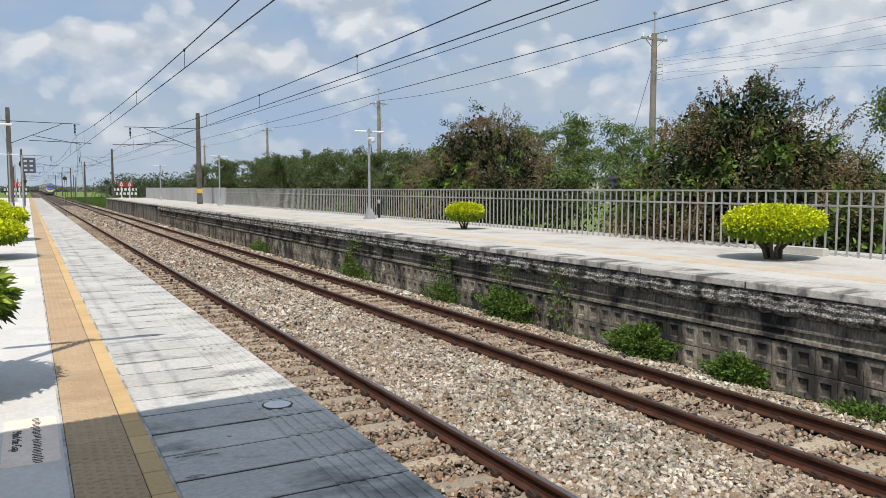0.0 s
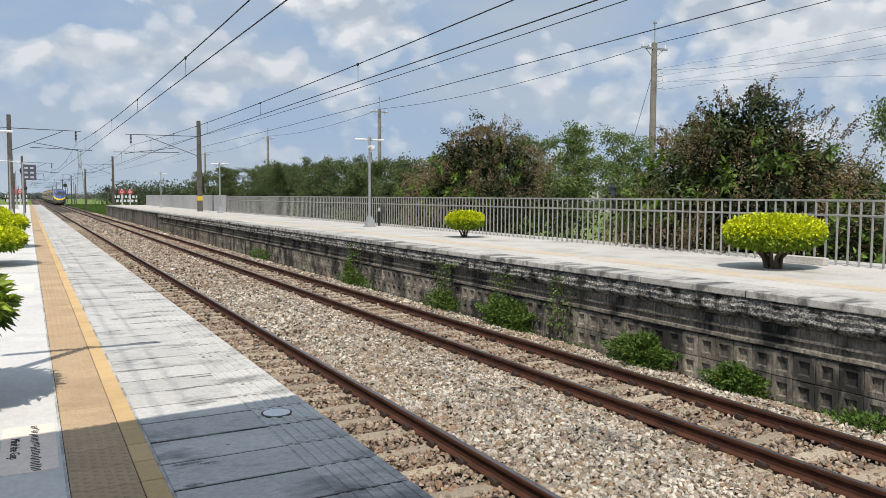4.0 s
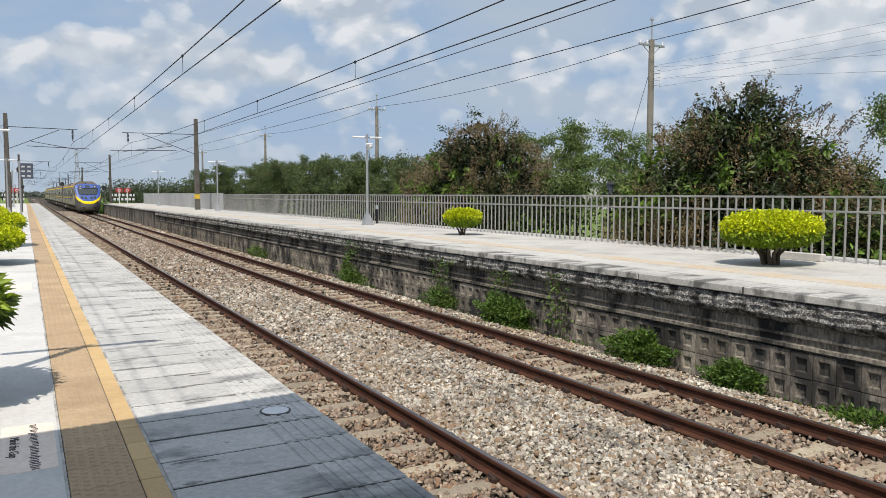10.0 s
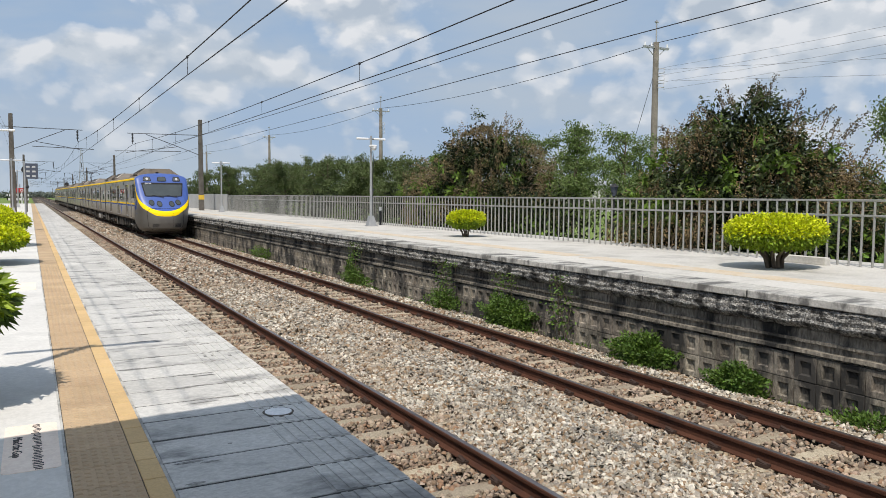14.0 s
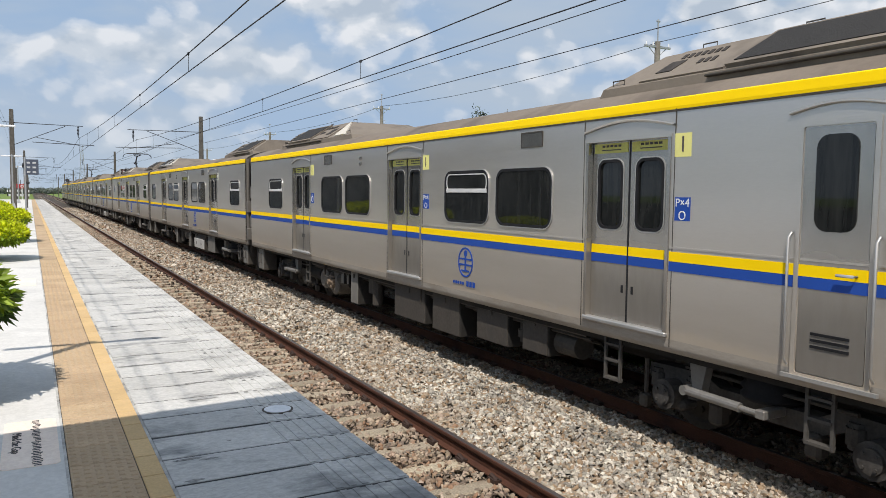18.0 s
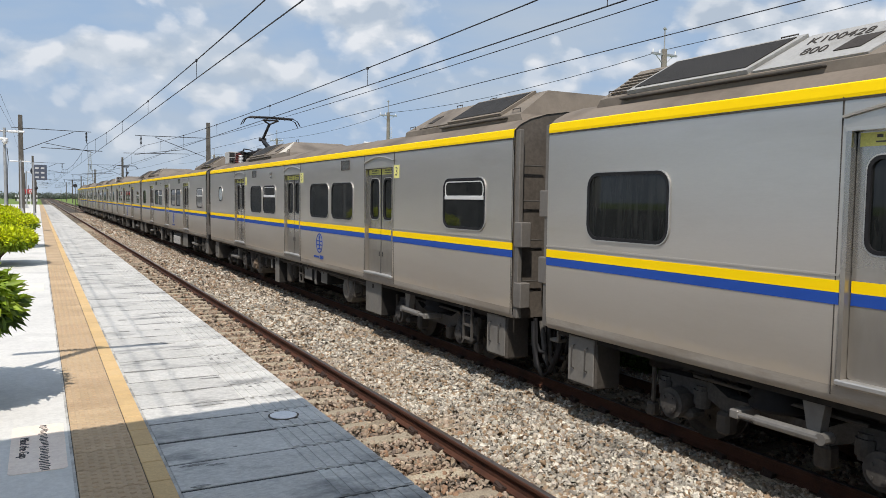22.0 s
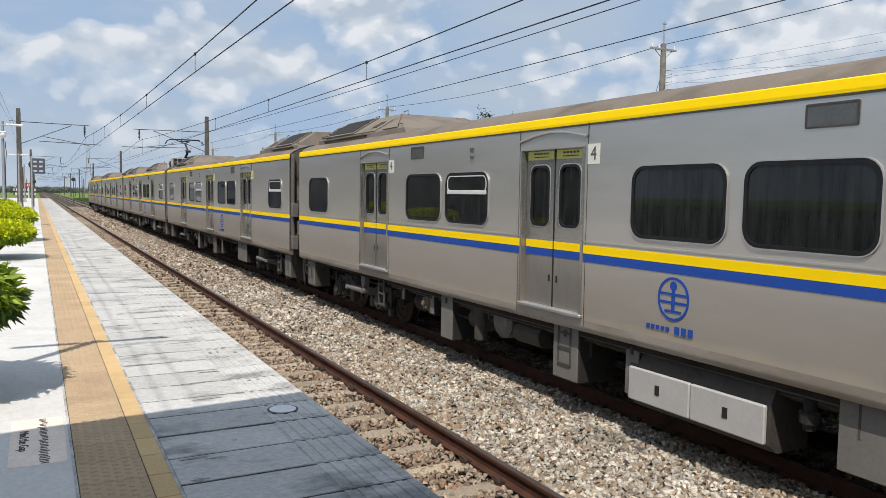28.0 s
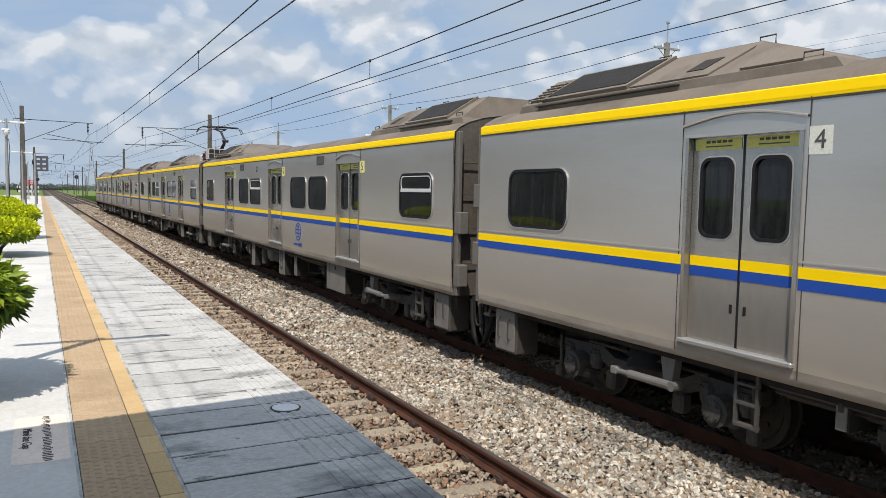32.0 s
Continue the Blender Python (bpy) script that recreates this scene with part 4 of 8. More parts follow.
SIDE = [(1.30, 0.93), (1.402, 0.938), (1.418, 1.00), (1.427, 1.07), (1.432, 1.13), (1.438, 1.26), (1.44, 1.38), (1.44, 3.00), (1.435, 3.25), (1.425, 3.35), (1.36, 3.415), (1.20, 3.50), (0.95, 3.575), (0.6, 3.63), (0.0, 3.66)]
DOORS = (-5.64, -0.43, 4.90)
DOOR_W, SILL, HEAD = 1.16, 1.13, 3.00
FRONT, REAR = -9.97, 9.28            # ends of a middle car's body
SHAPES = {}
STRIPE_DROP = {2: -0.033}          # the second car was painted a little lower


def keep(key, make):
    """Builds a mesh once and hands it out again."""
    if key not in SHAPES:
        ob = make()
        SHAPES[key] = ob.data
        bpy.data.objects.remove(ob)
    return SHAPES[key]


def shell_mesh(y0, y1, doors):
    """Body side and roof in one sheet; the door openings are left out of the side that faces the near platform."""
    cuts = sorted({y0, y1, *[d + s * DOOR_W / 2 for d in doors for s in (-1, 1)], *np.linspace(y0, y1, 9).tolist()})
    prof = [(-x, z) for x, z in SIDE[:-1]] + [(0.0, 3.66)] + [(x, z) for x, z in reversed(SIDE[:-1])]
    V = [(x, y, z) for y in cuts for x, z in prof]
    k, F, R, D = len(prof), [], [], []
    for i in range(len(cuts) - 1):
        mid = (cuts[i] + cuts[i + 1]) / 2
        for j in range(k - 1):
            (xa, za), (xb, zb) = prof[j], prof[j + 1]
            if xa < 0 and 1.0 < (za + zb) / 2 < HEAD and any(abs(mid - d) < DOOR_W / 2 for d in doors) and za >= 1.125 and zb <= 3.01:
                continue
            (R if min(za, zb) > 3.34 else D if max(za, zb) < 1.075 else F).append((i * k + j, i * k + j + 1, (i + 1) * k + j + 1, (i + 1) * k + j))
    return V, F, R, D


def on_side(u, v, d):
    return (-HALF - d, u, v)


def shaped(outline, v0):
    return [(u, v + v0) for u, v in outline]


def window_frame(w, h, r):
    bm = B()
    ring(bm, shaped(rounded(w + 0.072, h + 0.072, r + 0.034), 0), rounded(w, h, r), on_side, -0.01, 0.014)
    return part("shape", bm, "rubber")


def window_pane(w, h, r, mt):
    bm = B()
    plate(bm, rounded(w + 0.01, h + 0.01, r), on_side, -0.01, 0.004)
    return part("shape", bm, mt)


def window_trim(w, h, r):
    bm = B()
    ring(bm, rounded(w + 0.092, h + 0.092, r + 0.046), rounded(w + 0.069, h + 0.069, r + 0.033), on_side, -0.01, 0.016)
    return part("shape", bm, "chrome")


def add_window(car, y, zc=2.402, w=1.10, h=0.655, r=0.13, hopper=False, pane="glass"):
    key = (w, h, r)
    win = share("window", keep(("frame", key), lambda: window_frame(w, h, r)), car, (0, y, zc), label="dark tinted window in a black rubber frame")
    share("pane", keep(("pane", key), lambda: window_pane(w, h, r, pane)), win)
    share("trim", keep(("trim", key), lambda: window_trim(w, h, r)), win)
    if hopper:
        def bar():
            bm = B()
            box(bm, -HALF - 0.016, -HALF + 0.0, -w / 2 + 0.02, w / 2 - 0.02, 0.055, 0.112, 0.005)
            ring(bm, shaped(rounded(w - 0.04, h / 2 - 0.09, 0.09), h / 4 + 0.035), shaped(rounded(w - 0.07, h / 2 - 0.12, 0.08), h / 4 + 0.035), on_side, 0.0, 0.012)
            return part("shape", bm, "sash")
        share("opening_sash", keep(("bar", key), bar), win, label="bright metal opening sash")


def leaf_mesh(s):
    """One sliding door leaf with a sunk window; s: which way it meets the other."""
    bm = B()
    w, h = DOOR_W / 2 - 0.012, HEAD - SILL
    o = [(s * DOOR_W / 4 + u, SILL + h / 2 + v) for u, v in rounded(w, h, 0.03, 5)]
    i = [(s * DOOR_W / 4 + u, 2.452 + v) for u, v in rounded(0.37, 0.71, 0.10, 5)]
    ring(bm, o, i, on_side, -0.10, -0.055)
    return part("shape", bm, "door_steel")


def door_part(kind, s):
    bm = B()
    if kind == "glass":
        plate(bm, [(s * DOOR_W / 4 + u, 2.452 + v) for u, v in rounded(0.335, 0.675, 0.085)], on_side, -0.10, -0.068)
        return part("shape", bm, "glass")
    if kind == "seal":
        ring(bm, [(s * DOOR_W / 4 + u, 2.452 + v) for u, v in rounded(0.39, 0.73, 0.105)], [(s * DOOR_W / 4 + u, 2.452 + v) for u, v in rounded(0.33, 0.67, 0.08)], on_side, -0.09, -0.046)
        return part("shape", bm, "rubber")
    if kind == "trim":
        ring(bm, [(s * DOOR_W / 4 + u, 2.452 + v) for u, v in rounded(0.415, 0.755, 0.115)], [(s * DOOR_W / 4 + u, 2.452 + v) for u, v in rounded(0.385, 0.725, 0.105)], on_side, -0.09, -0.050)
        return part("shape", bm, "chrome")
    if kind == "header":
        box(bm, -HALF + 0.048, -HALF + 0.06, s * DOOR_W / 4 - 0.26, s * DOOR_W / 4 + 0.26, 2.885, 2.985)
        return part("shape", bm, "header")
    if kind == "handle":
        box(bm, -HALF + 0.050, -HALF + 0.06, s * 0.075 - 0.016, s * 0.075 + 0.016, 1.43, 1.51, 0.003)
        return part("shape", bm, "rubber")
    if kind == "header_print":
        for k in range(5):
            y = s * DOOR_W / 4 - 0.16 + k * 0.062
            box(bm, -HALF + 0.046, -HALF + 0.05, y, y + 0.045, 2.945, 2.968)
        box(bm, -HALF + 0.046, -HALF + 0.05, s * DOOR_W / 4 - 0.16, s * DOOR_W / 4 + 0.14, 2.91, 2.921)
        return part("shape", bm, "ink")
    z0, z1 = (1.822, 1.914) if kind == "yellow" else (1.728, 1.822)
    box(bm, -HALF + 0.050, -HALF + 0.06, s * DOOR_W / 4 - DOOR_W / 4 + 0.012, s * DOOR_W / 4 + DOOR_W / 4 - 0.012, z0, z1)
    return part("shape", bm, "yellow" if kind == "yellow" else "stripe_blue")


def door_jamb(s):
    bm = B()
    w = DOOR_W / 2
    box(bm, -HALF - 0.012, -HALF + 0.14, s * w, s * (w + 0.040), SILL - 0.05, HEAD + 0.02)
    return part("shape", bm, "door_steel")


def door_lintel():
    bm = B()
    w = DOOR_W / 2
    box(bm, -HALF - 0.013, -HALF + 0.14, -w - 0.045, w + 0.045, HEAD, HEAD + 0.03)
    return part("shape", bm, "steel")


def door_back():
    bm = B()
    box(bm, -HALF + 0.105, -HALF + 0.16, -DOOR_W / 2, DOOR_W / 2, SILL - 0.02, HEAD + 0.02)
    return part("shape", bm, "steel")


def door_sill():
    bm = B()
    box(bm, -HALF - 0.030, -HALF + 0.14, -DOOR_W / 2 - 0.045, DOOR_W / 2 + 0.045, SILL - 0.045, SILL, 0.010)
    return part("shape", bm, "chrome")


def door_arch():
    """Shallow arched rain gutter over the door."""
    pts = [(-HALF - 0.012, -0.655 + 1.31 * i / 14, HEAD + 0.11 + 0.085 * math.sin(math.pi * i / 14)) for i in range(15)]
    v, f = tube(pts, [0.014] * 15, 6)
    return mesh_obj("shape", v, f, "steel")


def door_gap():
    bm = B()
    box(bm, -HALF + 0.052, -HALF + 0.10, -0.012, 0.012, SILL, HEAD)
    return part("shape", bm, "rubber")


def add_door(car, y, number):
    d = share("door", keep("back", door_back), car, (0, y, 0), label="closed double sliding door of polished steel")
    for name, key, make in (("sill", "sill", door_sill), ("rain_gutter", "arch", door_arch), ("door_seal", "gap", door_gap), ("lintel", "lintel", door_lintel)):
        share(name, keep(key, make), d)
    for s in (-1, 1):
        share("jamb", keep(("jamb", s), lambda: door_jamb(s)), d)
        share("door_leaf", keep(("leaf", s), lambda: leaf_mesh(s)), d)
        for name, kind in (("door_glass", "glass"), ("glass_seal", "seal"), ("glass_trim", "trim"), ("header_label", "header"), ("header_print", "header_print"), ("handle", "handle"), ("yellow_stripe", "yellow"), ("blue_stripe", "blue")):
            share(name, keep((kind, s), lambda: door_part(kind, s)), d, (0, 0, STRIPE_DROP.get(number, 0.0) if "stripe" in name else 0.0))

    def sticker():
        bm = B()
        box(bm, -HALF - 0.004, -HALF + 0.002, -0.10, 0.10, -0.11, 0.11)
        return part("shape", bm, "sticker_white" if number in (2, 4) else "sticker")
    st = share("number_sticker", keep(("sticker", number in (2, 4)), sticker), car, (0, y - 0.765, 2.915), label="off-white car number sticker" if number in (2, 4) else "pale yellow car number sticker")
    def digit():
        return letters("digit", str(number), 0.21, "ink", None, Matrix.Translation((-HALF - 0.006, 0, 0)) @ Matrix.Rotation(radians(-90), 4, "Z") @ Matrix.Rotation(radians(90), 4, "X"))
    share("digit", keep(("digit", number), digit), st)


def stripe(car, a, b, z0, z1, mat, name, proud=0.005):
    bm = B()
    box(bm, -HALF - proud, -HALF + 0.004, a, b, z0, z1)
    return part(name, bm, mat, car)


def add_stripes(car, y0, y1, doors, drop):
    def ys():
        bm = B()
        vs = [bm.verts.new(p) for p in ((-1.441, y0, 3.252), (-1.441, y1, 3.252), (-1.444, y1, 3.28), (-1.444, y0, 3.28), (-1.437, y0, 3.355), (-1.437, y1, 3.355), (-1.39, y1, 3.375), (-1.39, y0, 3.375))]
        for q in ((0, 1, 2, 3), (3, 2, 5, 4), (4, 5, 6, 7)):
            bm.faces.new([vs[i] for i in q])
        return part("shape", bm, "yellow")
    share("roof_stripe", keep(("roof_stripe", y0, y1), ys), car, label="yellow stripe below the roof")
    edges = [y0]
    for d in sorted(doors):
        edges += [d - DOOR_W / 2 - 0.05, d + DOOR_W / 2 + 0.05]
    edges.append(y1)
    for a, b in zip(edges[::2], edges[1::2]):
        for nm, z0, z1, mt in (("yellow_stripe", 1.822, 1.914, "yellow"), ("blue_stripe", 1.728, 1.820, "stripe_blue")):
            def st():
                bm = B()
                box(bm, -HALF - 0.005, -HALF + 0.004, a, b, z0, z1)
                return part("shape", bm, mt)
            share(nm, keep((nm, a, b), st), car, (0, 0, drop))

    def belt():
        bm = B()
        for a, b in zip(edges[::2], edges[1::2]):
            box(bm, -HALF - 0.008, -HALF + 0.003, a, b, 1.945, 1.962)
        return part("shape", bm, "steel")
    share("belt_rib", keep(("belt", y0, y1), belt), car, (0, 0, drop))


def hood(y0, y1, ridge):
    """A roof cooling unit: cut-off pyramid ends, sloping sides. ridge: where along it the long ramp begins."""
    a, b = 1.16, 0.66
    P = lambda x, t, z: (x, (y0 + (y1 - y0) * t), z)
    V = [P(-a, 0.0, 3.48), P(a, 0.0, 3.48), P(a, 1.0, 3.48), P(-a, 1.0, 3.48),
         P(-a, 0.02, 3.60), P(a, 0.02, 3.60), P(a, 0.98, 3.60), P(-a, 0.98, 3.60),
         P(-b, 0.04, 3.95), P(b, 0.04, 3.95), P(b, ridge, 3.95), P(-b, ridge, 3.95)]
    F = [(0, 1, 5, 4), (1, 2, 6, 5), (2, 3, 7, 6), (3, 0, 4, 7), (4, 5, 9, 8), (5, 6, 10, 9), (6, 7, 11, 10), (7, 4, 8, 11), (8, 9, 10, 11)]
    return mesh_obj("shape", V, F, "unit")


def slope_point(t, k, y0, y1, lift):
    """A point on the sloping camera-side face of a cooling unit; t along, k up."""
    x = -1.16 + 0.50 * k - lift * 0.65
    return (x, y0 + (y1 - y0) * t, 3.60 + 0.35 * k + lift * 0.8)


def hood_panel(t0, t1, k0, k1, y0, y1, lift, mat, sh=0.06):
    q = [(t0 + k0 * sh, k0), (t1 + k0 * sh, k0), (t1 + k1 * sh, k1), (t0 + k1 * sh, k1)]
    V = [slope_point(t, k, y0, y1, lift) for t, k in q] + [slope_point(t, k, y0, y1, -0.01) for t, k in q]
    return mesh_obj("shape", V, [(0, 1, 2, 3), (0, 1, 5, 4), (1, 2, 6, 5), (2, 3, 7, 6), (3, 0, 4, 7)], mat)


def vent_louvre(k, y0, y1):
    """One louvre of the vent at the unit's blunt end."""
    q = [(0.046, k), (0.108 + k * 0.06, k), (0.108 + (k + 0.08) * 0.06, k + 0.08), (0.046, k + 0.08)]
    V = [slope_point(t, kk, y0, y1, l) for (t, kk), l in zip(q, (0.026, 0.026, 0.014, 0.014))] + [slope_point(t, kk, y0, y1, 0.0) for t, kk in q]
    return mesh_obj("shape", V, [(0, 1, 2, 3), (0, 1, 5, 4), (1, 2, 6, 5), (2, 3, 7, 6), (3, 0, 4, 7)], "unit")


def shed_stack(x, y, z0, z1, r, n, mat, parent, label):
    """An insulator with thin round sheds, turned from one outline."""
    prof = [(r * 0.55, z0)]
    for i in range(n):
        z = z0 + (z1 - z0) * (i + 0.2) / n
        d = (z1 - z0) / n
        prof += [(r * 0.55, z), (r, z + 0.25 * d), (r * 0.98, z + 0.38 * d), (r * 0.55, z + 0.55 * d)]
    prof += [(r * 0.55, z1), (0.01, z1)]
    m = 14
    V = [(x + q * math.cos(2 * math.pi * k / m), y + q * math.sin(2 * math.pi * k / m), z) for q, z in prof for k in range(m)]
    F = [(i * m + k, i * m + (k + 1) % m, (i + 1) * m + (k + 1) % m, (i + 1) * m + k) for i in range(len(prof) - 1) for k in range(m)]
    return mesh_obj("insulator", V, F, mat, parent, label)


def stencil_bar(t, k0, k1, y0, y1):
    V = [slope_point(t, k0, y0, y1, 0.026), slope_point(t + 0.012, k0, y0, y1, 0.026), slope_point(t + 0.012, k1, y0, y1, 0.026), slope_point(t, k1, y0, y1, 0.026)]
    V += [slope_point(t, k0, y0, y1, 0.01), slope_point(t + 0.012, k0, y0, y1, 0.01), slope_point(t + 0.012, k1, y0, y1, 0.01), slope_point(t, k1, y0, y1, 0.01)]
    return mesh_obj("shape", V, [(0, 1, 2, 3), (0, 4, 5, 1), (1, 5, 6, 2), (2, 6, 7, 3), (3, 7, 4, 0)], "grille")


def loop_handle(t, y0, y1):
    y = y0 + (y1 - y0) * t
    z, x = (3.95, -0.6) if 0.2 < t < 0.8 else (3.62, -1.12)
    v, f = tube([(x, y - 0.09, z - 0.02), (x, y - 0.09, z + 0.06), (x, y + 0.09, z + 0.06), (x, y + 0.09, z - 0.02)], [0.008] * 4, 5)
    return mesh_obj("shape", v, f, "under_box")


def add_unit(car, y0, y1, marks, new_panel=False):
    """A cooling unit from y0 to y1 (its blunt end first). The short build has a plain blunt end, the long one louvres."""
    metal = "unit_silver" if new_panel else "unit"
    short = y0 < y1
    ridge, g0, g1, c1, h0, sh = (0.875, 0.17, 0.56, 0.85, 0.775, -0.05) if short else (0.745, 0.125, 0.435, 0.69, 0.60, 0.06)
    u = share("cooling_unit", keep(("hood", y0, y1), lambda: hood(y0, y1, ridge)), car, label="dusty brown roof cooling unit")
    share("grille", keep(("grille", y0, y1), lambda: hood_panel(g0, g1, 0.12, 0.90, y0, y1, 0.050, "mesh", sh)), u)
    share("grille_frame", keep(("gframe", y0, y1, new_panel), lambda: hood_panel(g0 - 0.014, g1 + 0.014, 0.04, 0.97, y0, y1, 0.042, metal, sh)), u, label="proud frame round the grille")
    if not short:
        for k in range(6):
            share("vent_louvre", keep(("louvre", k, y0, y1), lambda: vent_louvre(0.12 + 0.125 * k, y0, y1)), u)
        share("side_vent", keep(("vent", y0, y1), lambda: hood_panel(0.044, 0.108, 0.09, 0.88, y0, y1, 0.008, "grille")), u)
    share("cover_panel", keep(("cover", y0, y1, new_panel), lambda: hood_panel(g1 + 0.022, c1, 0.04, 0.96, y0, y1, 0.018, metal, sh)), u, label="replaced silver cover panel" if new_panel else "")
    share("hatch", keep(("hatch", y0, y1), lambda: hood_panel(h0, h0 + 0.05, 0.24, 0.58, y0, y1, 0.026, "grille", sh)), u)
    for i, (k0, k1, n) in enumerate(((0.66, 0.80, 7), (0.36, 0.50, 3)) if marks and not new_panel else ()):
        for j in range(n):
            share("stencil_mark", keep(("stencil", i, j, y0, y1), lambda: stencil_bar((0.64 if short else 0.50) + j * 0.021, k0, k1, y0, y1)), u, label="stencilled character worn to a bar")
    if new_panel:
        # stencilled lettering laid on the slope
        up = Vector((0.50, 0, 0.35)).normalized()
        out = Vector((0, -1, 0)).cross(up)
        for text, t, k in (("K100428", 0.592, 0.72), ("800", 0.566, 0.38)):
            at = Vector(slope_point(t, k, y0, y1, 0.022))
            letters("stencil_lettering", text, 0.165, "grille", u, Matrix(((0, up.x, out.x, at.x), (-1, up.y, out.y, at.y), (0, up.z, out.z, at.z), (0, 0, 0, 1))), "dark stencilled characters")
    for t in (0.06, 0.45, 0.74, 0.93):
        share("lifting_loop", keep(("loop", t, y0, y1), lambda: loop_handle(t, y0, y1)), u)
    def ledge():
        bm = B()
        ya, yb = min(y0, y1), max(y0, y1)
        box(bm, -1.215, -1.13, min(y0 + (y1 - y0) * 0.10, y0 + (y1 - y0) * 0.62), max(y0 + (y1 - y0) * 0.10, y0 + (y1 - y0) * 0.62), 3.555, 3.58, 0.008)
        return part("shape", bm, "under_box")
    share("ledge", keep(("ledge", y0, y1), ledge), u)


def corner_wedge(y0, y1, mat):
    """A three-cornered overlay where the unit's side meets its sloping end; in the pale colour it paints sunlight on
    the corner.
    """
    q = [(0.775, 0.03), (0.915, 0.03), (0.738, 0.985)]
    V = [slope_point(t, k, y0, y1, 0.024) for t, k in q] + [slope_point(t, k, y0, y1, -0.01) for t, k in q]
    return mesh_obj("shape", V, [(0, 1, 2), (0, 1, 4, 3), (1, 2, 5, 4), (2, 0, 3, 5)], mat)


def wheelset_mesh():
    bm = B()
    for s in (-1, 1):
        x = s * 0.566
        prof = [(0.0, 0.10), (0.10, 0.10), (0.12, 0.06), (0.33, 0.045), (0.36, 0.065), (0.43, 0.065), (0.43, -0.05), (0.455, -0.055), (0.455, -0.075), (0.36, -0.07), (0.12, -0.05), (0.10, -0.08), (0.0, -0.08)]
        seg, rings = 28, []
        for r, d in prof:
            rings.append([bm.verts.new((x + s * d, r * math.cos(2 * math.pi * i / seg), r * math.sin(2 * math.pi * i / seg))) for i in range(seg)])
        for a, b in zip(rings, rings[1:]):
            for i in range(seg):
                j = (i + 1) % seg
                try:
                    bm.faces.new((a[i], a[j], b[j], b[i]))
                except ValueError:
                    pass
        for i in range(6):
            a = i * math.pi / 3
            cyl(bm, (x + s * 0.05, 0.22 * math.cos(a), 0.22 * math.sin(a)), (x + s * 0.075, 0.22 * math.cos(a), 0.22 * math.sin(a)), 0.035, 6)
    cyl(bm, (-0.56, 0, 0), (0.56, 0, 0), 0.08, 12)
    bmesh.ops.remove_doubles(bm, verts=bm.verts, dist=1e-5)
    return part("shape", bm, "wheel")


def bogie_frame():
    bm = B()
    box(bm, -0.95, 0.95, -0.25, 0.25, 0.46, 0.66, 0.03)
    return part("shape", bm, "under")


def side_frame(s):
    """Cranked side beam of a bogie."""
    bm = B()
    prof = [(-1.45, 0.54), (-1.45, 0.68), (-0.72, 0.70), (-0.52, 0.60), (0.52, 0.60), (0.72, 0.70), (1.45, 0.68), (1.45, 0.54), (0.75, 0.53), (0.50, 0.43), (-0.50, 0.43), (-0.75, 0.53)]
    a = [bm.verts.new((s * 0.82, y, z)) for y, z in prof]
    b = [bm.verts.new((s * 1.00, y, z)) for y, z in prof]
    bm.faces.new(a)
    bm.faces.new(list(reversed(b)))
    for i in range(len(prof)):
        j = (i + 1) % len(prof)
        bm.faces.new((a[i], b[i], b[j], a[j]))
    return part("shape", bm, "bogie")


def axle_box():
    bm = B()
    cyl(bm, (-1.17, 0, 0.43), (-0.84, 0, 0.43), 0.155, 16)
    cyl(bm, (-1.20, 0, 0.43), (-1.16, 0, 0.43), 0.105, 16)
    box(bm, -1.10, -0.86, -0.20, 0.20, 0.28, 0.40, 0.04)
    for e in (-1, 1):
        cyl(bm, (-0.97, e * 0.24, 0.42), (-0.97, e * 0.24, 0.64), 0.075, 12)
        cyl(bm, (-0.97, e * 0.24, 0.46), (-0.97, e * 0.24, 0.60), 0.095, 12)
    for k in range(4):
        a = radians(45 + 90 * k)
        cyl(bm, (-1.215, 0.075 * math.cos(a), 0.43 + 0.075 * math.sin(a)), (-1.19, 0.075 * math.cos(a), 0.43 + 0.075 * math.sin(a)), 0.016, 6)
    return part("shape", bm, "bogie")


def damper(e):
    bm = B()
    cyl(bm, (-1.29, e * -0.76, 0.585), (-1.29, e * -0.14, 0.575), 0.044, 12)
    cyl(bm, (-1.29, e * -0.14, 0.575), (-1.29, e * 0.08, 0.57), 0.026, 10)
    box(bm, -1.32, -1.02, e * 0.08 - 0.05, e * 0.08 + 0.05, 0.53, 0.61, 0.01)
    cyl(bm, (-1.33, e * -0.78, 0.585), (-1.20, e * -0.78, 0.585), 0.05, 10)
    return part("shape", bm, "damper")


def bracket(e):
    bm = B()
    V = [(-1.26, e * -0.54, 0.95), (-1.26, e * -0.78, 0.95), (-1.26, e * -0.72, 0.56), (-1.26, e * -0.63, 0.54)]
    a = [bm.verts.new(v) for v in V]
    b = [bm.verts.new((v[0] + 0.10, v[1], v[2])) for v in V]
    bm.faces.new(a)
    bm.faces.new(list(reversed(b)))
    for i in range(4):
        bm.faces.new((a[i], a[(i + 1) % 4], b[(i + 1) % 4], b[i]))
    bmesh.ops.recalc_face_normals(bm, faces=bm.faces)
    return part("shape", bm, "box_face")


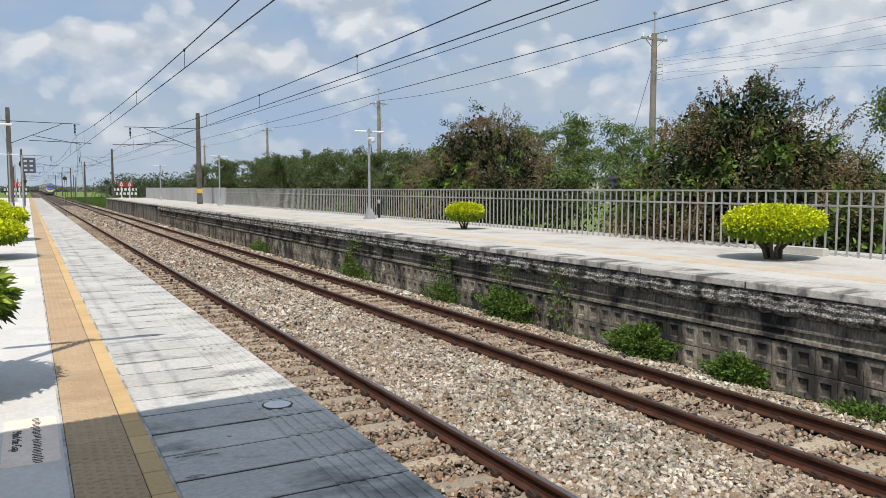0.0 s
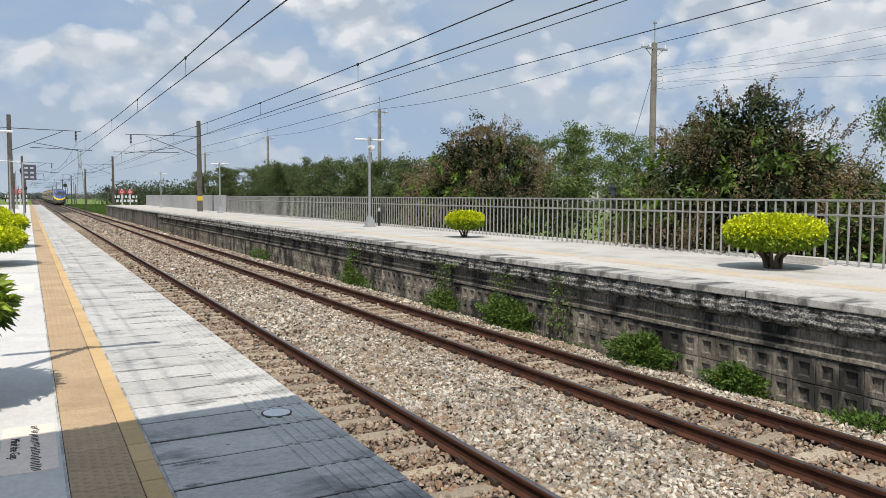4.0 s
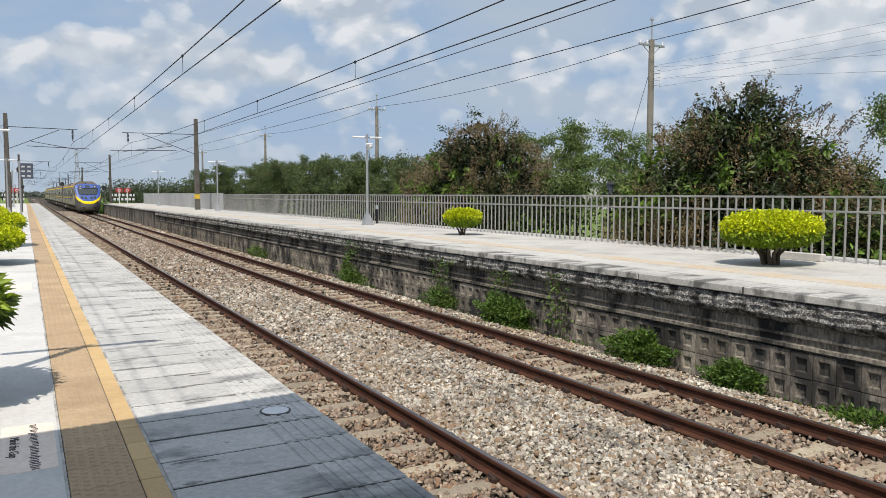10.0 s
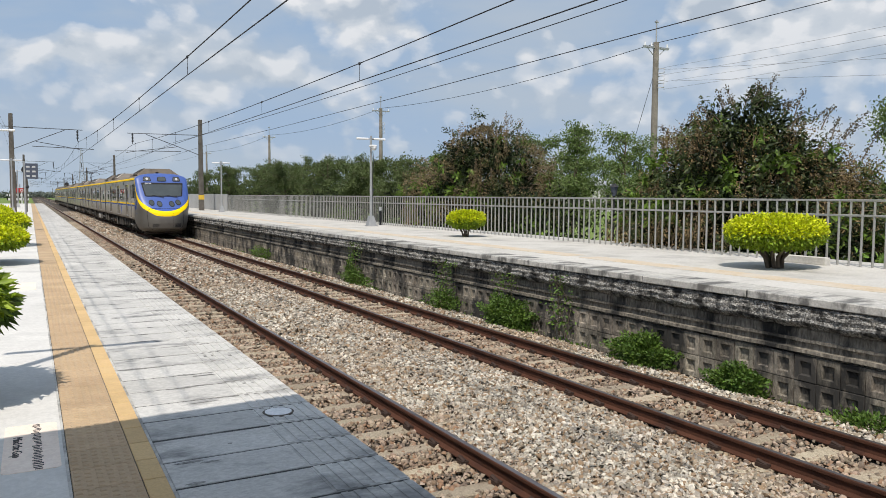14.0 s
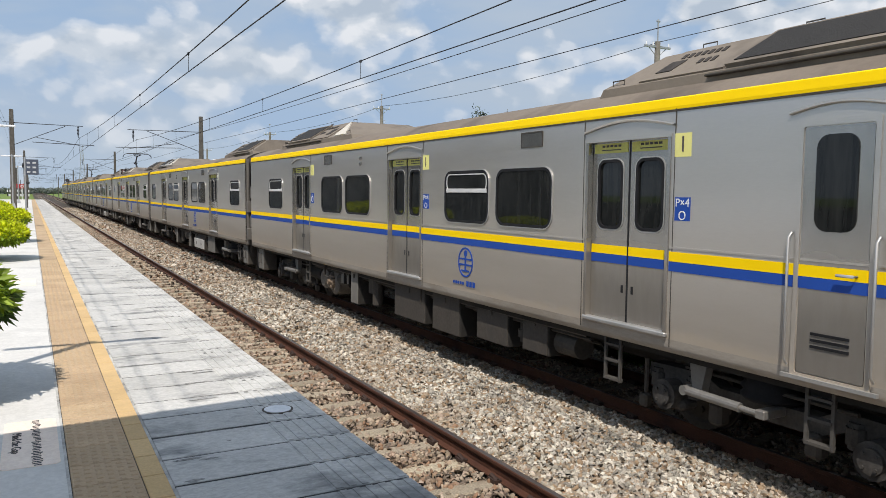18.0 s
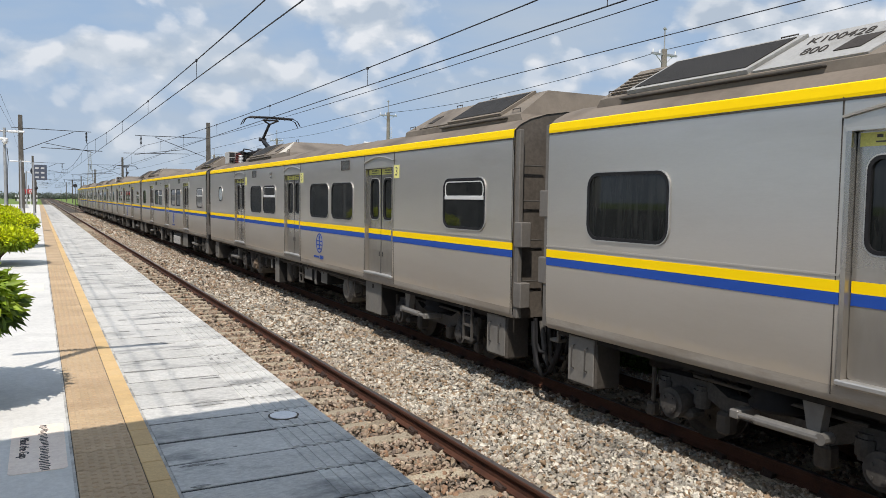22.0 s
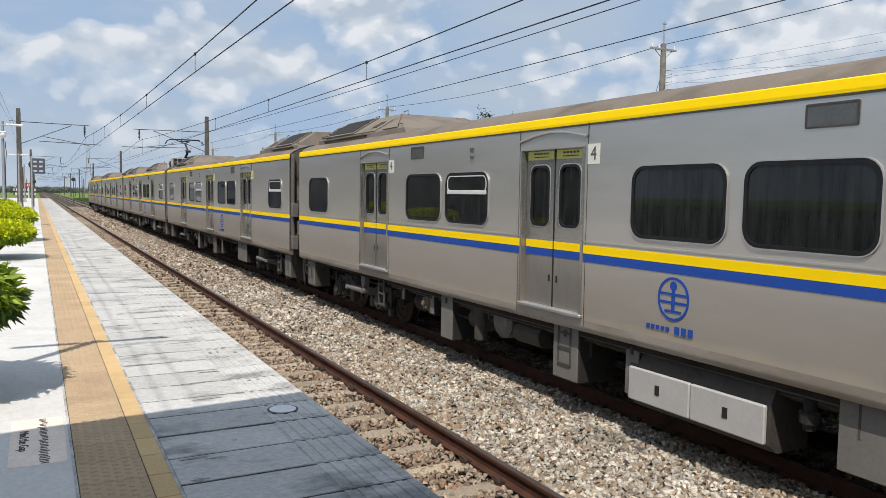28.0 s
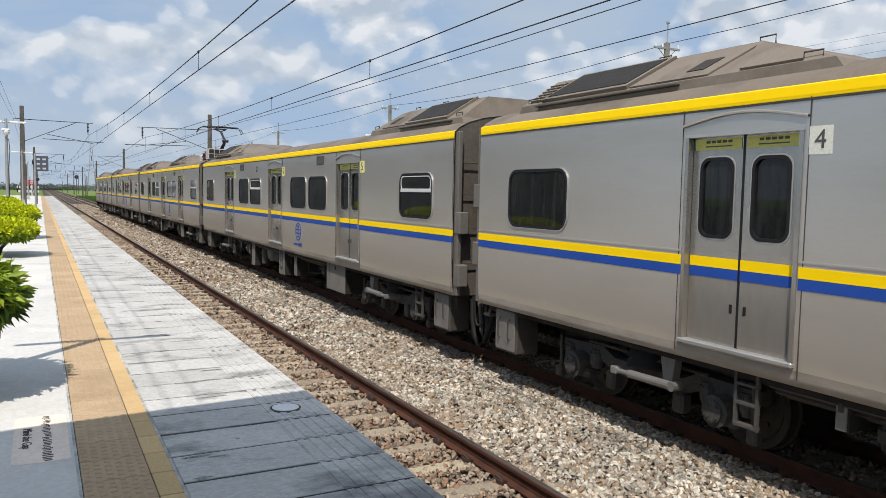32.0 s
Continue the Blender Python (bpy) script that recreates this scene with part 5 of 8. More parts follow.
def air_spring():
    """One ribbed rubber spring, turned from a single outline."""
    V, F = [], []
    prof = [(0.16, 0.60), (0.26, 0.62), (0.28, 0.66), (0.24, 0.70), (0.28, 0.74), (0.24, 0.78), (0.27, 0.83), (0.16, 0.86)]
    n = 18
    for r_, z in prof:
        V += [(r_ * math.cos(2 * math.pi * k / n), r_ * math.sin(2 * math.pi * k / n), z) for k in range(n)]
    for i in range(len(prof) - 1):
        F += [(i * n + k, i * n + (k + 1) % n, (i + 1) * n + (k + 1) % n, (i + 1) * n + k) for k in range(n)]
    return mesh_obj("shape", V, F, "rubber", smooth=True)


def brake_gear():
    bm = B()
    for e in (-1, 1):
        box(bm, -1.06, -0.90, e * 0.52 - 0.06, e * 0.52 + 0.10, 0.24, 0.46, 0.03)
        cyl(bm, (-1.05, e * 1.45, 0.35), (-1.05, e * 1.45, 0.72), 0.025, 8)
        box(bm, -1.1, -1.0, e * 1.40, e * 1.52, 0.20, 0.34, 0.02)
    cyl(bm, (-1.05, -0.9, 0.72), (-1.05, 0.9, 0.74), 0.02, 6)
    return part("shape", bm, "under_box")


def step_ladder():
    bm = B()
    for y in (-0.115, 0.115):
        box(bm, -1.32, -1.29, y - 0.015, y + 0.015, 0.42, 0.95)
    for z in (0.43, 0.63, 0.80):
        box(bm, -1.33, -1.26, -0.115, 0.115, z, z + 0.025)
    return part("shape", bm, "ladder")


WHEELS, CARS = [], []


def add_bogie(car, y):
    bg = share("bogie", keep("bogie", bogie_frame), car, (0, y, 0), label="grimy dark steel bogie frame")
    for e in (-1.09, 1.09):
        w = share("wheelset", keep("wheelset", wheelset_mesh), bg)
        WHEELS.append((w, (0, e, 0.43)))
        share("axle_box", keep("axle", axle_box), bg, (0, e, 0))
    for k in (-1, 1):
        share("side_frame", keep(("sideframe", k), lambda: side_frame(k)), bg)
    e = 1 if y > 0 else -1
    share("damper", keep(("damper", e), lambda: damper(e)), bg, (0, e * 0.10, 0), label="pale horizontal damper")
    share("damper_bracket", keep(("bracket", e), lambda: bracket(e)), bg, (0, e * 0.10, 0))
    for k in (-0.92, 0.92):
        share("air_spring", keep("air", air_spring), bg, (k, 0, 0))
    share("brake_gear", keep("brake", brake_gear), bg)
    share("step_ladder", keep("ladder", step_ladder), car, (0, y - 1.57, 0))


def boxed(y0, y1, z0, z1, x):
    # The dark body colour holds the shade on the box's sides.
    bm = B()
    box(bm, -x, -x + 0.55, y0, y1, z0, z1, 0.012)
    return part("shape", bm, "under")


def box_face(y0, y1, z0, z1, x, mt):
    """The front plate of an equipment box, its lit side painted as a paler colour than the box."""
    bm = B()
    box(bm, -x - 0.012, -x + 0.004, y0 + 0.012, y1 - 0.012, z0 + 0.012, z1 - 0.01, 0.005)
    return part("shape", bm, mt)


def box_latch(y0, y1, z0, z1, x):
    bm = B()
    y = (y0 + y1) / 2
    box(bm, -x - 0.030, -x - 0.008, y - 0.02, y + 0.02, z1 - 0.13, z1 - 0.05, 0.005)
    return part("shape", bm, "under_box")


def upright(y, z0, r_):
    """An upright air cylinder."""
    bm = B()
    cyl(bm, (-1.16, y, z0), (-1.16, y, 0.86), r_, 16)
    cyl(bm, (-1.16, y, z0 - 0.03), (-1.16, y, z0), r_ * 0.7, 12)
    return part("shape", bm, "under_box", smooth=False)


def pipework(seed, i):
    r = random.Random(seed * 50 + i)
    if i < 3:
        z, x = ((0.86, 1.28), (0.80, 1.2), (0.74, 1.05))[i]
        v, f = tube([(-x, -4.9, z), (-x, 4.6, z)], [0.022, 0.022], 5)
    else:
        y, x, z = r.uniform(-4.6, 4.4), -r.uniform(1.0, 1.32), r.uniform(0.45, 0.75)
        v, f = tube([(x, y, 0.97), (x, y, z), (x + 0.05, y + r.uniform(-0.4, 0.4), z - 0.03), (x + 0.3, y + r.uniform(-0.6, 0.6), z)], [0.02] * 4, 5)
    return mesh_obj("shape", v, f, "under_box")


def fitting(seed, i):
    """A valve or small tank hung under the floor."""
    r = random.Random(seed * 90 + i)
    bm = B()
    y = r.uniform(-4.7, 4.4)
    if i % 3 == 0:
        cyl(bm, (-1.05, y, 0.64), (-1.05, y + r.uniform(0.4, 0.8), 0.64), 0.15, 14)
    elif i % 3 == 1:
        x = -r.uniform(1.15, 1.30)
        box(bm, x, x + 0.2, y, y + r.uniform(0.12, 0.3), r.uniform(0.48, 0.62), 0.95, 0.01)
    else:
        x = -r.uniform(1.10, 1.25)
        z = r.uniform(0.48, 0.6)
        cyl(bm, (x, y, z), (x, y, 0.95), 0.055, 10)
        cyl(bm, (x, y, z + 0.06), (x, y, z + 0.16), 0.085, 10)
    return part("shape", bm, "under" if i % 2 else "under_box")


UNDER = {  # boxes under the floor: (start, end, bottom, half width)
    "a": [(2.14, 2.52, 0.25, 1.30), (2.79, 2.94, 0.55, 1.28), (3.88, 4.00, 0.64, 1.28), (-0.86, -0.37, 0.28, 1.30), (-1.84, -1.62, 0.36, 1.28), (-5.21, -4.07, 0.34, 1.30)],
    "b": [(1.13, 1.51, 0.25, 1.30), (1.85, 1.99, 0.56, 1.28), (-1.44, -0.89, 0.56, 1.27), (-1.76, -1.62, 0.50, 1.27), (-5.50, -4.76, 0.33, 1.30), (-2.45, -2.05, 0.58, 1.26)],
    "c": [(-0.95, 0.20, 0.36, 1.30), (-2.05, -1.20, 0.34, 1.30), (-3.3, -2.5, 0.42, 1.28), (-4.15, -3.6, 0.46, 1.26), (1.86, 2.23, 0.30, 1.30), (2.72, 2.86, 0.60, 1.26), (2.45, 2.56, 0.62, 1.26)],
}
DRUMS = {"a": ((3.12, 0.70, 0.20), (0.98, 0.72, 0.23)), "b": ((3.66, 0.55, 0.29), (4.28, 0.57, 0.25), (-3.47, 0.60, 0.28)), "c": ((3.50, 0.57, 0.28), (4.10, 0.58, 0.22))}
UPRIGHTS = {"a": ((1.55, 0.38, 0.10),), "b": ((0.51, 0.37, 0.11), (0.14, 0.50, 0.06)), "c": ((1.25, 0.38, 0.10),)}


def add_underframe(car, kind, long_box):
    def sole():
        bm = B()
        box(bm, -1.30, 1.30, -9.4, 9.2, 0.86, 1.0)
        box(bm, -0.5, 0.5, -8.5, 8.5, 0.55, 0.9)
        return part("shape", bm, "under")
    share("underframe", keep("sole", sole), car, label="dark grimy underframe")
    for i, (a, b, z, x) in enumerate(UNDER[kind]):
        eb = share("equipment_box", keep(("ubox", kind, i), lambda: boxed(a, b, z, 0.93, x)), car, label="steel equipment box with shade painted on its sides")
        if kind == "c" and a < 1.0:
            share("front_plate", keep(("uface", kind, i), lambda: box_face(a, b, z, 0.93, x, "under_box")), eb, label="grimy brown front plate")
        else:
            share("front_plate", keep(("uface", kind, i), lambda: box_face(a, b, z, 0.93, x, "box_face")), eb, label="pale grey front plate, painted lighter as the lit side")
        share("latch", keep(("ulatch", kind, i), lambda: box_latch(a, b, z, 0.93, x)), eb)
    for i, (y, z, r_) in enumerate(UPRIGHTS[kind]):
        share("air_cylinder", keep(("upright", kind, i), lambda: upright(y, z, r_)), car, label="upright grey air cylinder")
    for y in {"a": (-0.60,), "b": (-0.73,), "c": (-5.37, -7.81)}[kind]:
        share("step_ladder", keep("ladder", step_ladder), car, (0, y, 0.03))
    for i in range(16):
        share("pipe", keep(("pipe", kind, i), lambda: pipework(ord(kind), i)), car)
    for i in range(9):
        share("fitting", keep(("fitting", kind, i), lambda: fitting(ord(kind), i)), car)
    for i, (y, z, r_) in enumerate(DRUMS[kind]):
        def tank():
            bm = B()
            cyl(bm, (-1.16, 0, 0), (-0.5, 0, 0), r_, 26)
            cyl(bm, (-1.21, 0, 0), (-1.16, 0, 0), r_ * 0.72, 26, r_ * 0.98)
            return part("shape", bm, "drum")

        def hub():
            bm = B()
            cyl(bm, (-1.27, 0, 0), (-1.20, 0, 0), r_ * 0.50, 24, r_ * 0.54)
            for k in range(6):
                c0, s0 = r_ * 0.38 * math.cos(k * math.pi / 3), r_ * 0.38 * math.sin(k * math.pi / 3)
                cyl(bm, (-1.29, c0, s0), (-1.26, c0, s0), 0.022, 6)
            cyl(bm, (-1.33, 0, 0), (-1.26, 0, 0), r_ * 0.20, 12)
            return part("shape", bm, "rusty_hub")
        share("motor_drum", keep(("tank", kind, i), tank), car, (0, y, z), label="round grimy motor end with a rusty hub")
        if i == 0:
            share("hub", keep(("hub", kind, i), hub), car, (0, y, z), label="rusty bolted hub")
    if long_box:
        def lb():
            bm = B()
            V = [(-1.30, 0.70), (-1.30, 0.34), (-1.20, 0.26), (-0.8, 0.26), (-0.8, 0.93), (-1.20, 0.93)]
            a = [bm.verts.new((x, -3.46, z)) for x, z in V]
            b = [bm.verts.new((x, -1.72, z)) for x, z in V]
            bm.faces.new(a)
            bm.faces.new(list(reversed(b)))
            for i in range(6):
                bm.faces.new((a[i], b[i], b[(i + 1) % 6], a[(i + 1) % 6]))
            bmesh.ops.recalc_face_normals(bm, faces=bm.faces)
            return part("shape", bm, "under_box")
        lb_ = share("battery_box", keep("longbox", lb), car, label="dark box with two bright white doors under the floor")

        def panel():
            bm = B()
            box(bm, -1.345, -1.30, -0.42, 0.42, 0.345, 0.69, 0.012)
            return part("shape", bm, "bright_box")

        def catch():
            bm = B()
            box(bm, -1.352, -1.34, -0.03, 0.03, 0.47, 0.57, 0.004)
            return part("shape", bm, "under")
        for y in (-2.16, -3.01):
            share("box_door", keep("lbpanel", panel), lb_, (0, y, 0), label="bright white box door")
            share("catch", keep("lbcatch", catch), lb_, (0, y, 0))
    for y in (-7.07, 6.39):
        add_bogie(car, y)


def add_ends(car, y, s):
    """Gangway bellows, corner posts and hanging cables at a car's end; s: +1 rear, -1 front."""
    def bellows():
        bm = B()
        for i in range(7):
            box(bm, -0.62 - 0.03 * (i % 2), 0.62 + 0.03 * (i % 2), s * 0.052 * i, s * 0.052 * (i + 0.9), 1.0, 3.25)
        return part("shape", bm, "rubber")
    def wall():
        prof = [(-x, z) for x, z in SIDE] + [(x, z) for x, z in reversed(SIDE[:-1])]
        return mesh_obj("shape", [(x * 0.985, -s * 0.012, z) for x, z in prof], [tuple(range(len(prof)))], "end_dark")
    share("end_wall", keep(("endwall", s), wall), car, (0, y, 0), label="dark brown car end wall")
    share("gangway", keep(("gang", s), bellows), car, (0, y, 0), label="black rubber gangway bellows")

    def post():
        bm = B()
        box(bm, -1.415, -1.35, 0.0, s * 0.10, 0.95, 3.35, 0.008)
        return part("shape", bm, "end_post")

    def rung():
        bm = B()
        cyl(bm, (-1.36, s * 0.05, 0), (-1.02, s * 0.05, 0), 0.010, 6)
        return part("shape", bm, "ladder")

    def hinge():
        bm = B()
        box(bm, -1.43, -1.28, s * 0.02, s * 0.19, -0.16, 0.16, 0.01)
        return part("shape", bm, "end_post")
    share("corner_post", keep(("post", s), post), car, (0, y, 0), label="brown-grey corner post")
    for z in (1.42, 1.95, 2.45, 2.90):
        share("rung", keep(("rung", s), rung), car, (0, y, z))
    for z in ((1.62, 2.42) if s > 0 else (1.25, 2.02)):
        share("hinge_plate", keep(("hinge", s), hinge), car, (0, y, z), label="folded steel plate")

    for k, (x, dz) in enumerate(((-1.05, 0.42), (-0.9, 0.52), (-0.75, 0.45))):
        def cable():
            v, f = tube([(x, 0, 0.92), (x - 0.02, s * 0.05, 0.6), (x, s * 0.12, 0.92 - dz), (x + 0.02, s * 0.2, 0.5)], [0.03] * 4, 6)
            return mesh_obj("shape", v, f, "rubber", smooth=True)
        share("jumper_cable", keep(("cable", s, k), cable), car, (0, y, 0))

    def jbox():
        bm = B()
        box(bm, -1.31, -0.95, -s * 0.80, -s * 0.28, 0.34, 0.92, 0.02)
        return part("shape", bm, "under_box")

    def jplate():
        bm = B()
        box(bm, -1.325, -1.305, -s * 0.77, -s * 0.31, 0.37, 0.90, 0.008)
        return part("shape", bm, "box_face")

    def jgrip(e):
        v, f = tube([(-1.32, e, 0.80), (-1.36, e, 0.78), (-1.36, e, 0.54), (-1.32, e, 0.52)], [0.010] * 4, 5)
        return mesh_obj("shape", v, f, "ladder")
    jb = share("coupler_box", keep(("jbox", s), jbox), car, (0, y, 0), label="grey cable box with two grips at the car end")
    share("front_plate", keep(("jplate", s), jplate), jb)
    for k, e in enumerate((-s * 0.42, -s * 0.66)):
        share("grip", keep(("jgrip", s, k), lambda: jgrip(e)), jb)
    if s < 0:
        def hose():
            v, f = tube([(-1.10, -0.64, 0.78), (-1.12, -0.58, 0.55), (-1.13, -0.46, 0.32), (-1.13, -0.30, 0.23), (-1.12, -0.14, 0.34), (-1.10, -0.05, 0.58), (-1.08, 0.0, 0.88)], [0.036] * 7, 8)
            return mesh_obj("shape", v, f, "rubber", smooth=True)

        def hook():
            bm = B()
            box(bm, -1.20, -1.06, -0.70, -0.52, 0.72, 0.76, 0.008)
            box(bm, -1.20, -1.16, -0.70, -0.66, 0.72, 0.86, 0.008)
            return part("shape", bm, "box_face")
        share("jumper_hose", keep("hose", hose), car, (0, y, 0), label="thick black hose hanging between cars")
        for k, (dx, dy, dz) in enumerate(((0.10, 0.07, 0.07), (0.22, 0.03, -0.03))):
            def inner_hose():
                v, f = tube([(-1.10 + dx, -0.62 + dy, 0.78), (-1.12 + dx, -0.57 + dy, 0.55), (-1.13 + dx, -0.45 + dy * 0.6, 0.34 + dz), (-1.13 + dx, -0.30, 0.25 + dz),
                             (-1.12 + dx, -0.14 - dy * 0.6, 0.36 + dz), (-1.10 + dx, -0.06 - dy, 0.58), (-1.08 + dx, -dy * 0.5, 0.88)], [0.034] * 7, 8)
                return mesh_obj("shape", v, f, "hose", smooth=True)
            share("jumper_hose", keep(("hose", k), inner_hose), car, (0, y, 0), label="dusty grey hose hanging between cars")
        share("hose_hook", keep("hook", hook), car, (0, y, 0))

    def coupler():
        bm = B()
        box(bm, -0.15, 0.15, -s * 0.5, s * 0.20, 0.72, 0.98, 0.03)
        return part("shape", bm, "under")
    share("coupler", keep(("coupler", s), coupler), car, (0, y, 0))


def add_marks(car, y):
    """Blue round railway emblem with a row of characters below, as plain shapes."""
    def emblem():
        bm = B()
        ring(bm, rounded(0.40, 0.42, 0.198, 7), rounded(0.352, 0.372, 0.174, 7), on_side, 0.0, 0.006)
        for z, w in ((0.045, 0.34), (-0.035, 0.34), (-0.12, 0.21)):
            box(bm, -HALF - 0.006, -HALF, -w / 2, w / 2, z - 0.012, z + 0.012)
        box(bm, -HALF - 0.006, -HALF, -0.020, 0.020, -0.12, 0.12)
        cyl(bm, (-HALF, 0, 0.125), (-HALF - 0.006, 0, 0.125), 0.045, 10)
        return part("shape", bm, "stripe_blue")
    share("emblem", keep("emblem", emblem), car, (0, y, 1.485), label="blue round rail emblem")

    def code():
        bm = B()
        for k in range(5):
            box(bm, -HALF - 0.004, -HALF, 0.30 - k * 0.065, 0.345 - k * 0.065, 1.165, 1.205)
        for k in range(3):
            box(bm, -HALF - 0.004, -HALF, -0.09 - k * 0.085, -0.03 - k * 0.085, 1.15, 1.225)
        return part("shape", bm, "stripe_blue")
    share("code_bars", keep("code", code), car, (0, y, 0), label="blue bars in place of the fleet number")


def add_small(car):
    def dest():
        bm = B()
        box(bm, -HALF - 0.004, -HALF + 0.02, -0.21, 0.21, -0.08, 0.08)
        return part("shape", bm, "destination")

    def dframe():
        bm = B()
        ring(bm, rounded(0.445, 0.19, 0.012), rounded(0.415, 0.16, 0.01), on_side, -0.01, 0.008)
        return part("shape", bm, "under_box")
    for y in (3.15, -3.98):
        d = share("destination_box", keep("dest", dest), car, (0, y, 3.10), label="small grey destination window")
        share("destination_frame", keep("destf", dframe), d)

    def lamp():
        bm = B()
        box(bm, -HALF - 0.018, -HALF, -0.045, 0.045, -0.03, 0.03, 0.008)
        return part("shape", bm, "lens")
    for z in (3.07, 2.97):
        share("door_lamp", keep("doorlamp", lamp), car, (0, 1.42, z))


def add_pantograph(car, y, s):
    """Folded-knee pantograph on insulators with switch gear; s: which way the knee points."""
    P = lambda x, d, z: (x, y + s * d, z)
    bm = B()
    for x in (-0.55, 0.55):
        cyl(bm, P(x, -0.75, 3.93), P(x, 0.75, 3.93), 0.035, 8)
    for d in (-0.7, 0.7):
        cyl(bm, P(-0.6, d, 3.93), P(0.6, d, 3.93), 0.035, 8)
    cyl(bm, P(-0.45, -0.35, 3.98), P(0.45, -0.35, 3.98), 0.07, 10)
    box(bm, -0.12, 0.12, min(y - s * 0.6, y + s * 0.5), max(y - s * 0.6, y + s * 0.5), 3.95, 4.08, 0.03)
    pan = part("pantograph", bm, "black", car, "black single-arm pantograph touching the wire")
    bm = B()
    cyl(bm, P(0, -0.45, 4.0), P(0, 0.75, 4.42), 0.055, 10)
    cyl(bm, P(0.0, -0.1, 3.98), P(0.0, 0.80, 4.35), 0.025, 8)
    part("lower_arm", bm, "black", pan)
    bm = B()
    cyl(bm, P(0, 0.75, 4.42), P(0, -0.12, 4.86), 0.046, 10)
    cyl(bm, P(0, -0.12, 4.86), P(-0.26, -0.30, 4.98), 0.028, 8)
    cyl(bm, P(0, -0.12, 4.86), P(0.26, -0.30, 4.98), 0.028, 8)
    cyl(bm, P(-0.12, 0.75, 4.42), P(0.12, 0.75, 4.42), 0.06, 10)
    part("upper_arm", bm, "black", pan)
    L = []
    for d in (-0.44, -0.16):
        L.append(([P(-0.95, d, 4.80), P(-0.86, d, 4.97), P(-0.70, d, 5.05), P(0, d, 5.065), P(0.70, d, 5.05), P(0.86, d, 4.97), P(0.95, d, 4.80)], [0.014, 0.018, 0.026, 0.026, 0.026, 0.018, 0.014]))
    L.append(([P(-0.24, -0.30, 4.98), P(0.24, -0.30, 4.98)], [0.03, 0.03]))
    for x in (-0.5, 0.5):
        L.append(([P(x, -0.44, 5.03), P(x, -0.16, 5.03)], [0.018, 0.018]))
    tubes("collector_head", L, "black", pan)
    for x in (-0.5, 0.5):
        for d in (-0.65, 0.65):
            shed_stack(x, P(x, d, 0)[1], 3.58, 3.93, 0.095, 7, "porcelain", pan, "ribbed dark insulator")


def add_switchgear(car, y, s):
    """Box with a fan, breakers and insulators beside the pantograph."""
    P = lambda d: y + s * d
    bm = B()
    a, b = sorted((P(0.55), P(1.15)))
    box(bm, -0.95, -0.10, a, b, 3.60, 4.02, 0.015)
    bx = part("fan_box", bm, "bright_box", car, "pale grey roof box with a fan")
    for x in (-0.93, -0.51):
        bm = B()
        box(bm, x, x + 0.39, a - 0.012, a, 3.64, 3.99, 0.004)
        part("fan_mesh", bm, "mesh", bx, "dark square fan mesh")
        for k in (0, 1):
            bm = B()
            if k:
                box(bm, x + 0.185, x + 0.205, a - 0.02, a - 0.01, 3.64, 3.99)
            else:
                box(bm, x, x + 0.39, a - 0.02, a - 0.01, 3.805, 3.825)
            part("mesh_bar", bm, "bright_box", bx)
    for d, h in ((-0.45, 0.34), (-0.12, 0.34)):
        shed_stack(-0.7, P(d), 3.56, 3.98, 0.13, 7, "porcelain", car, "ribbed dark insulator of the breaker")
        shed_stack(-0.85, P(d) - 0.16, 3.56, 3.90, 0.09, 6, "red_porcelain", car, "ribbed dark red insulator")
    shed_stack(-0.85, P(-0.80), 3.56, 3.84, 0.085, 6, "white_paint", car, "ribbed white insulator")
    bm = B()
    box(bm, -0.9, 0.6, min(P(-0.3), P(0.1)), max(P(-0.3), P(0.1)), 3.58, 3.74, 0.02)
    part("breaker_box", bm, "under", car)
    for one in [([(-0.7, P(-0.45), 3.98), (-0.7, P(-0.6), 4.06), (-0.6, P(-0.9), 4.02), (-0.5, P(-1.2), 3.95)], [0.02] * 4),
                         ([(-0.7, P(-0.12), 3.98), (-0.7, P(-0.45), 4.0)], [0.02] * 2), ([(-0.85, P(0.45), 3.7), (-0.9, P(0.62), 3.85), (-0.8, P(0.72), 3.7)], [0.02] * 3)]:
        tubes("roof_cable", [one], "black", car)


def body_part(car, y0, y1, doors):
    key = ("body", y0, y1, doors)
    if key not in SHAPES:
        V, F, R, D = shell_mesh(y0, y1, doors)
        a = mesh_obj("shape", V, F, "steel", smooth=True)
        b = mesh_obj("shape", V, R, "roof", smooth=True)
        c = mesh_obj("shape", V, D, "dusty_steel", smooth=True)
        SHAPES[key] = (a.data, b.data, c.data)
        for ob in (a, b, c):
            bpy.data.objects.remove(ob)
    share("body", SHAPES[key][0], car, label="brushed stainless steel car body")
    share("roof", SHAPES[key][1], car, label="sooty brown roof")
    share("skirt", SHAPES[key][2], car, label="dusty brown lower edge of the body")

    def seams():
        bm = B()
        for y in (y0 + 0.02, *[d - DOOR_W / 2 - 0.085 for d in doors], *[d + DOOR_W / 2 + 0.085 for d in doors]):
            box(bm, -HALF - 0.003, -HALF + 0.002, y - 0.004, y + 0.004, 1.0, 3.26)
        box(bm, -HALF - 0.004, -HALF + 0.002, y0, y1, 3.232, 3.249)
        return part("shape", bm, "under_box")
    share("panel_seams", keep(("seams", y0, y1), seams), car)


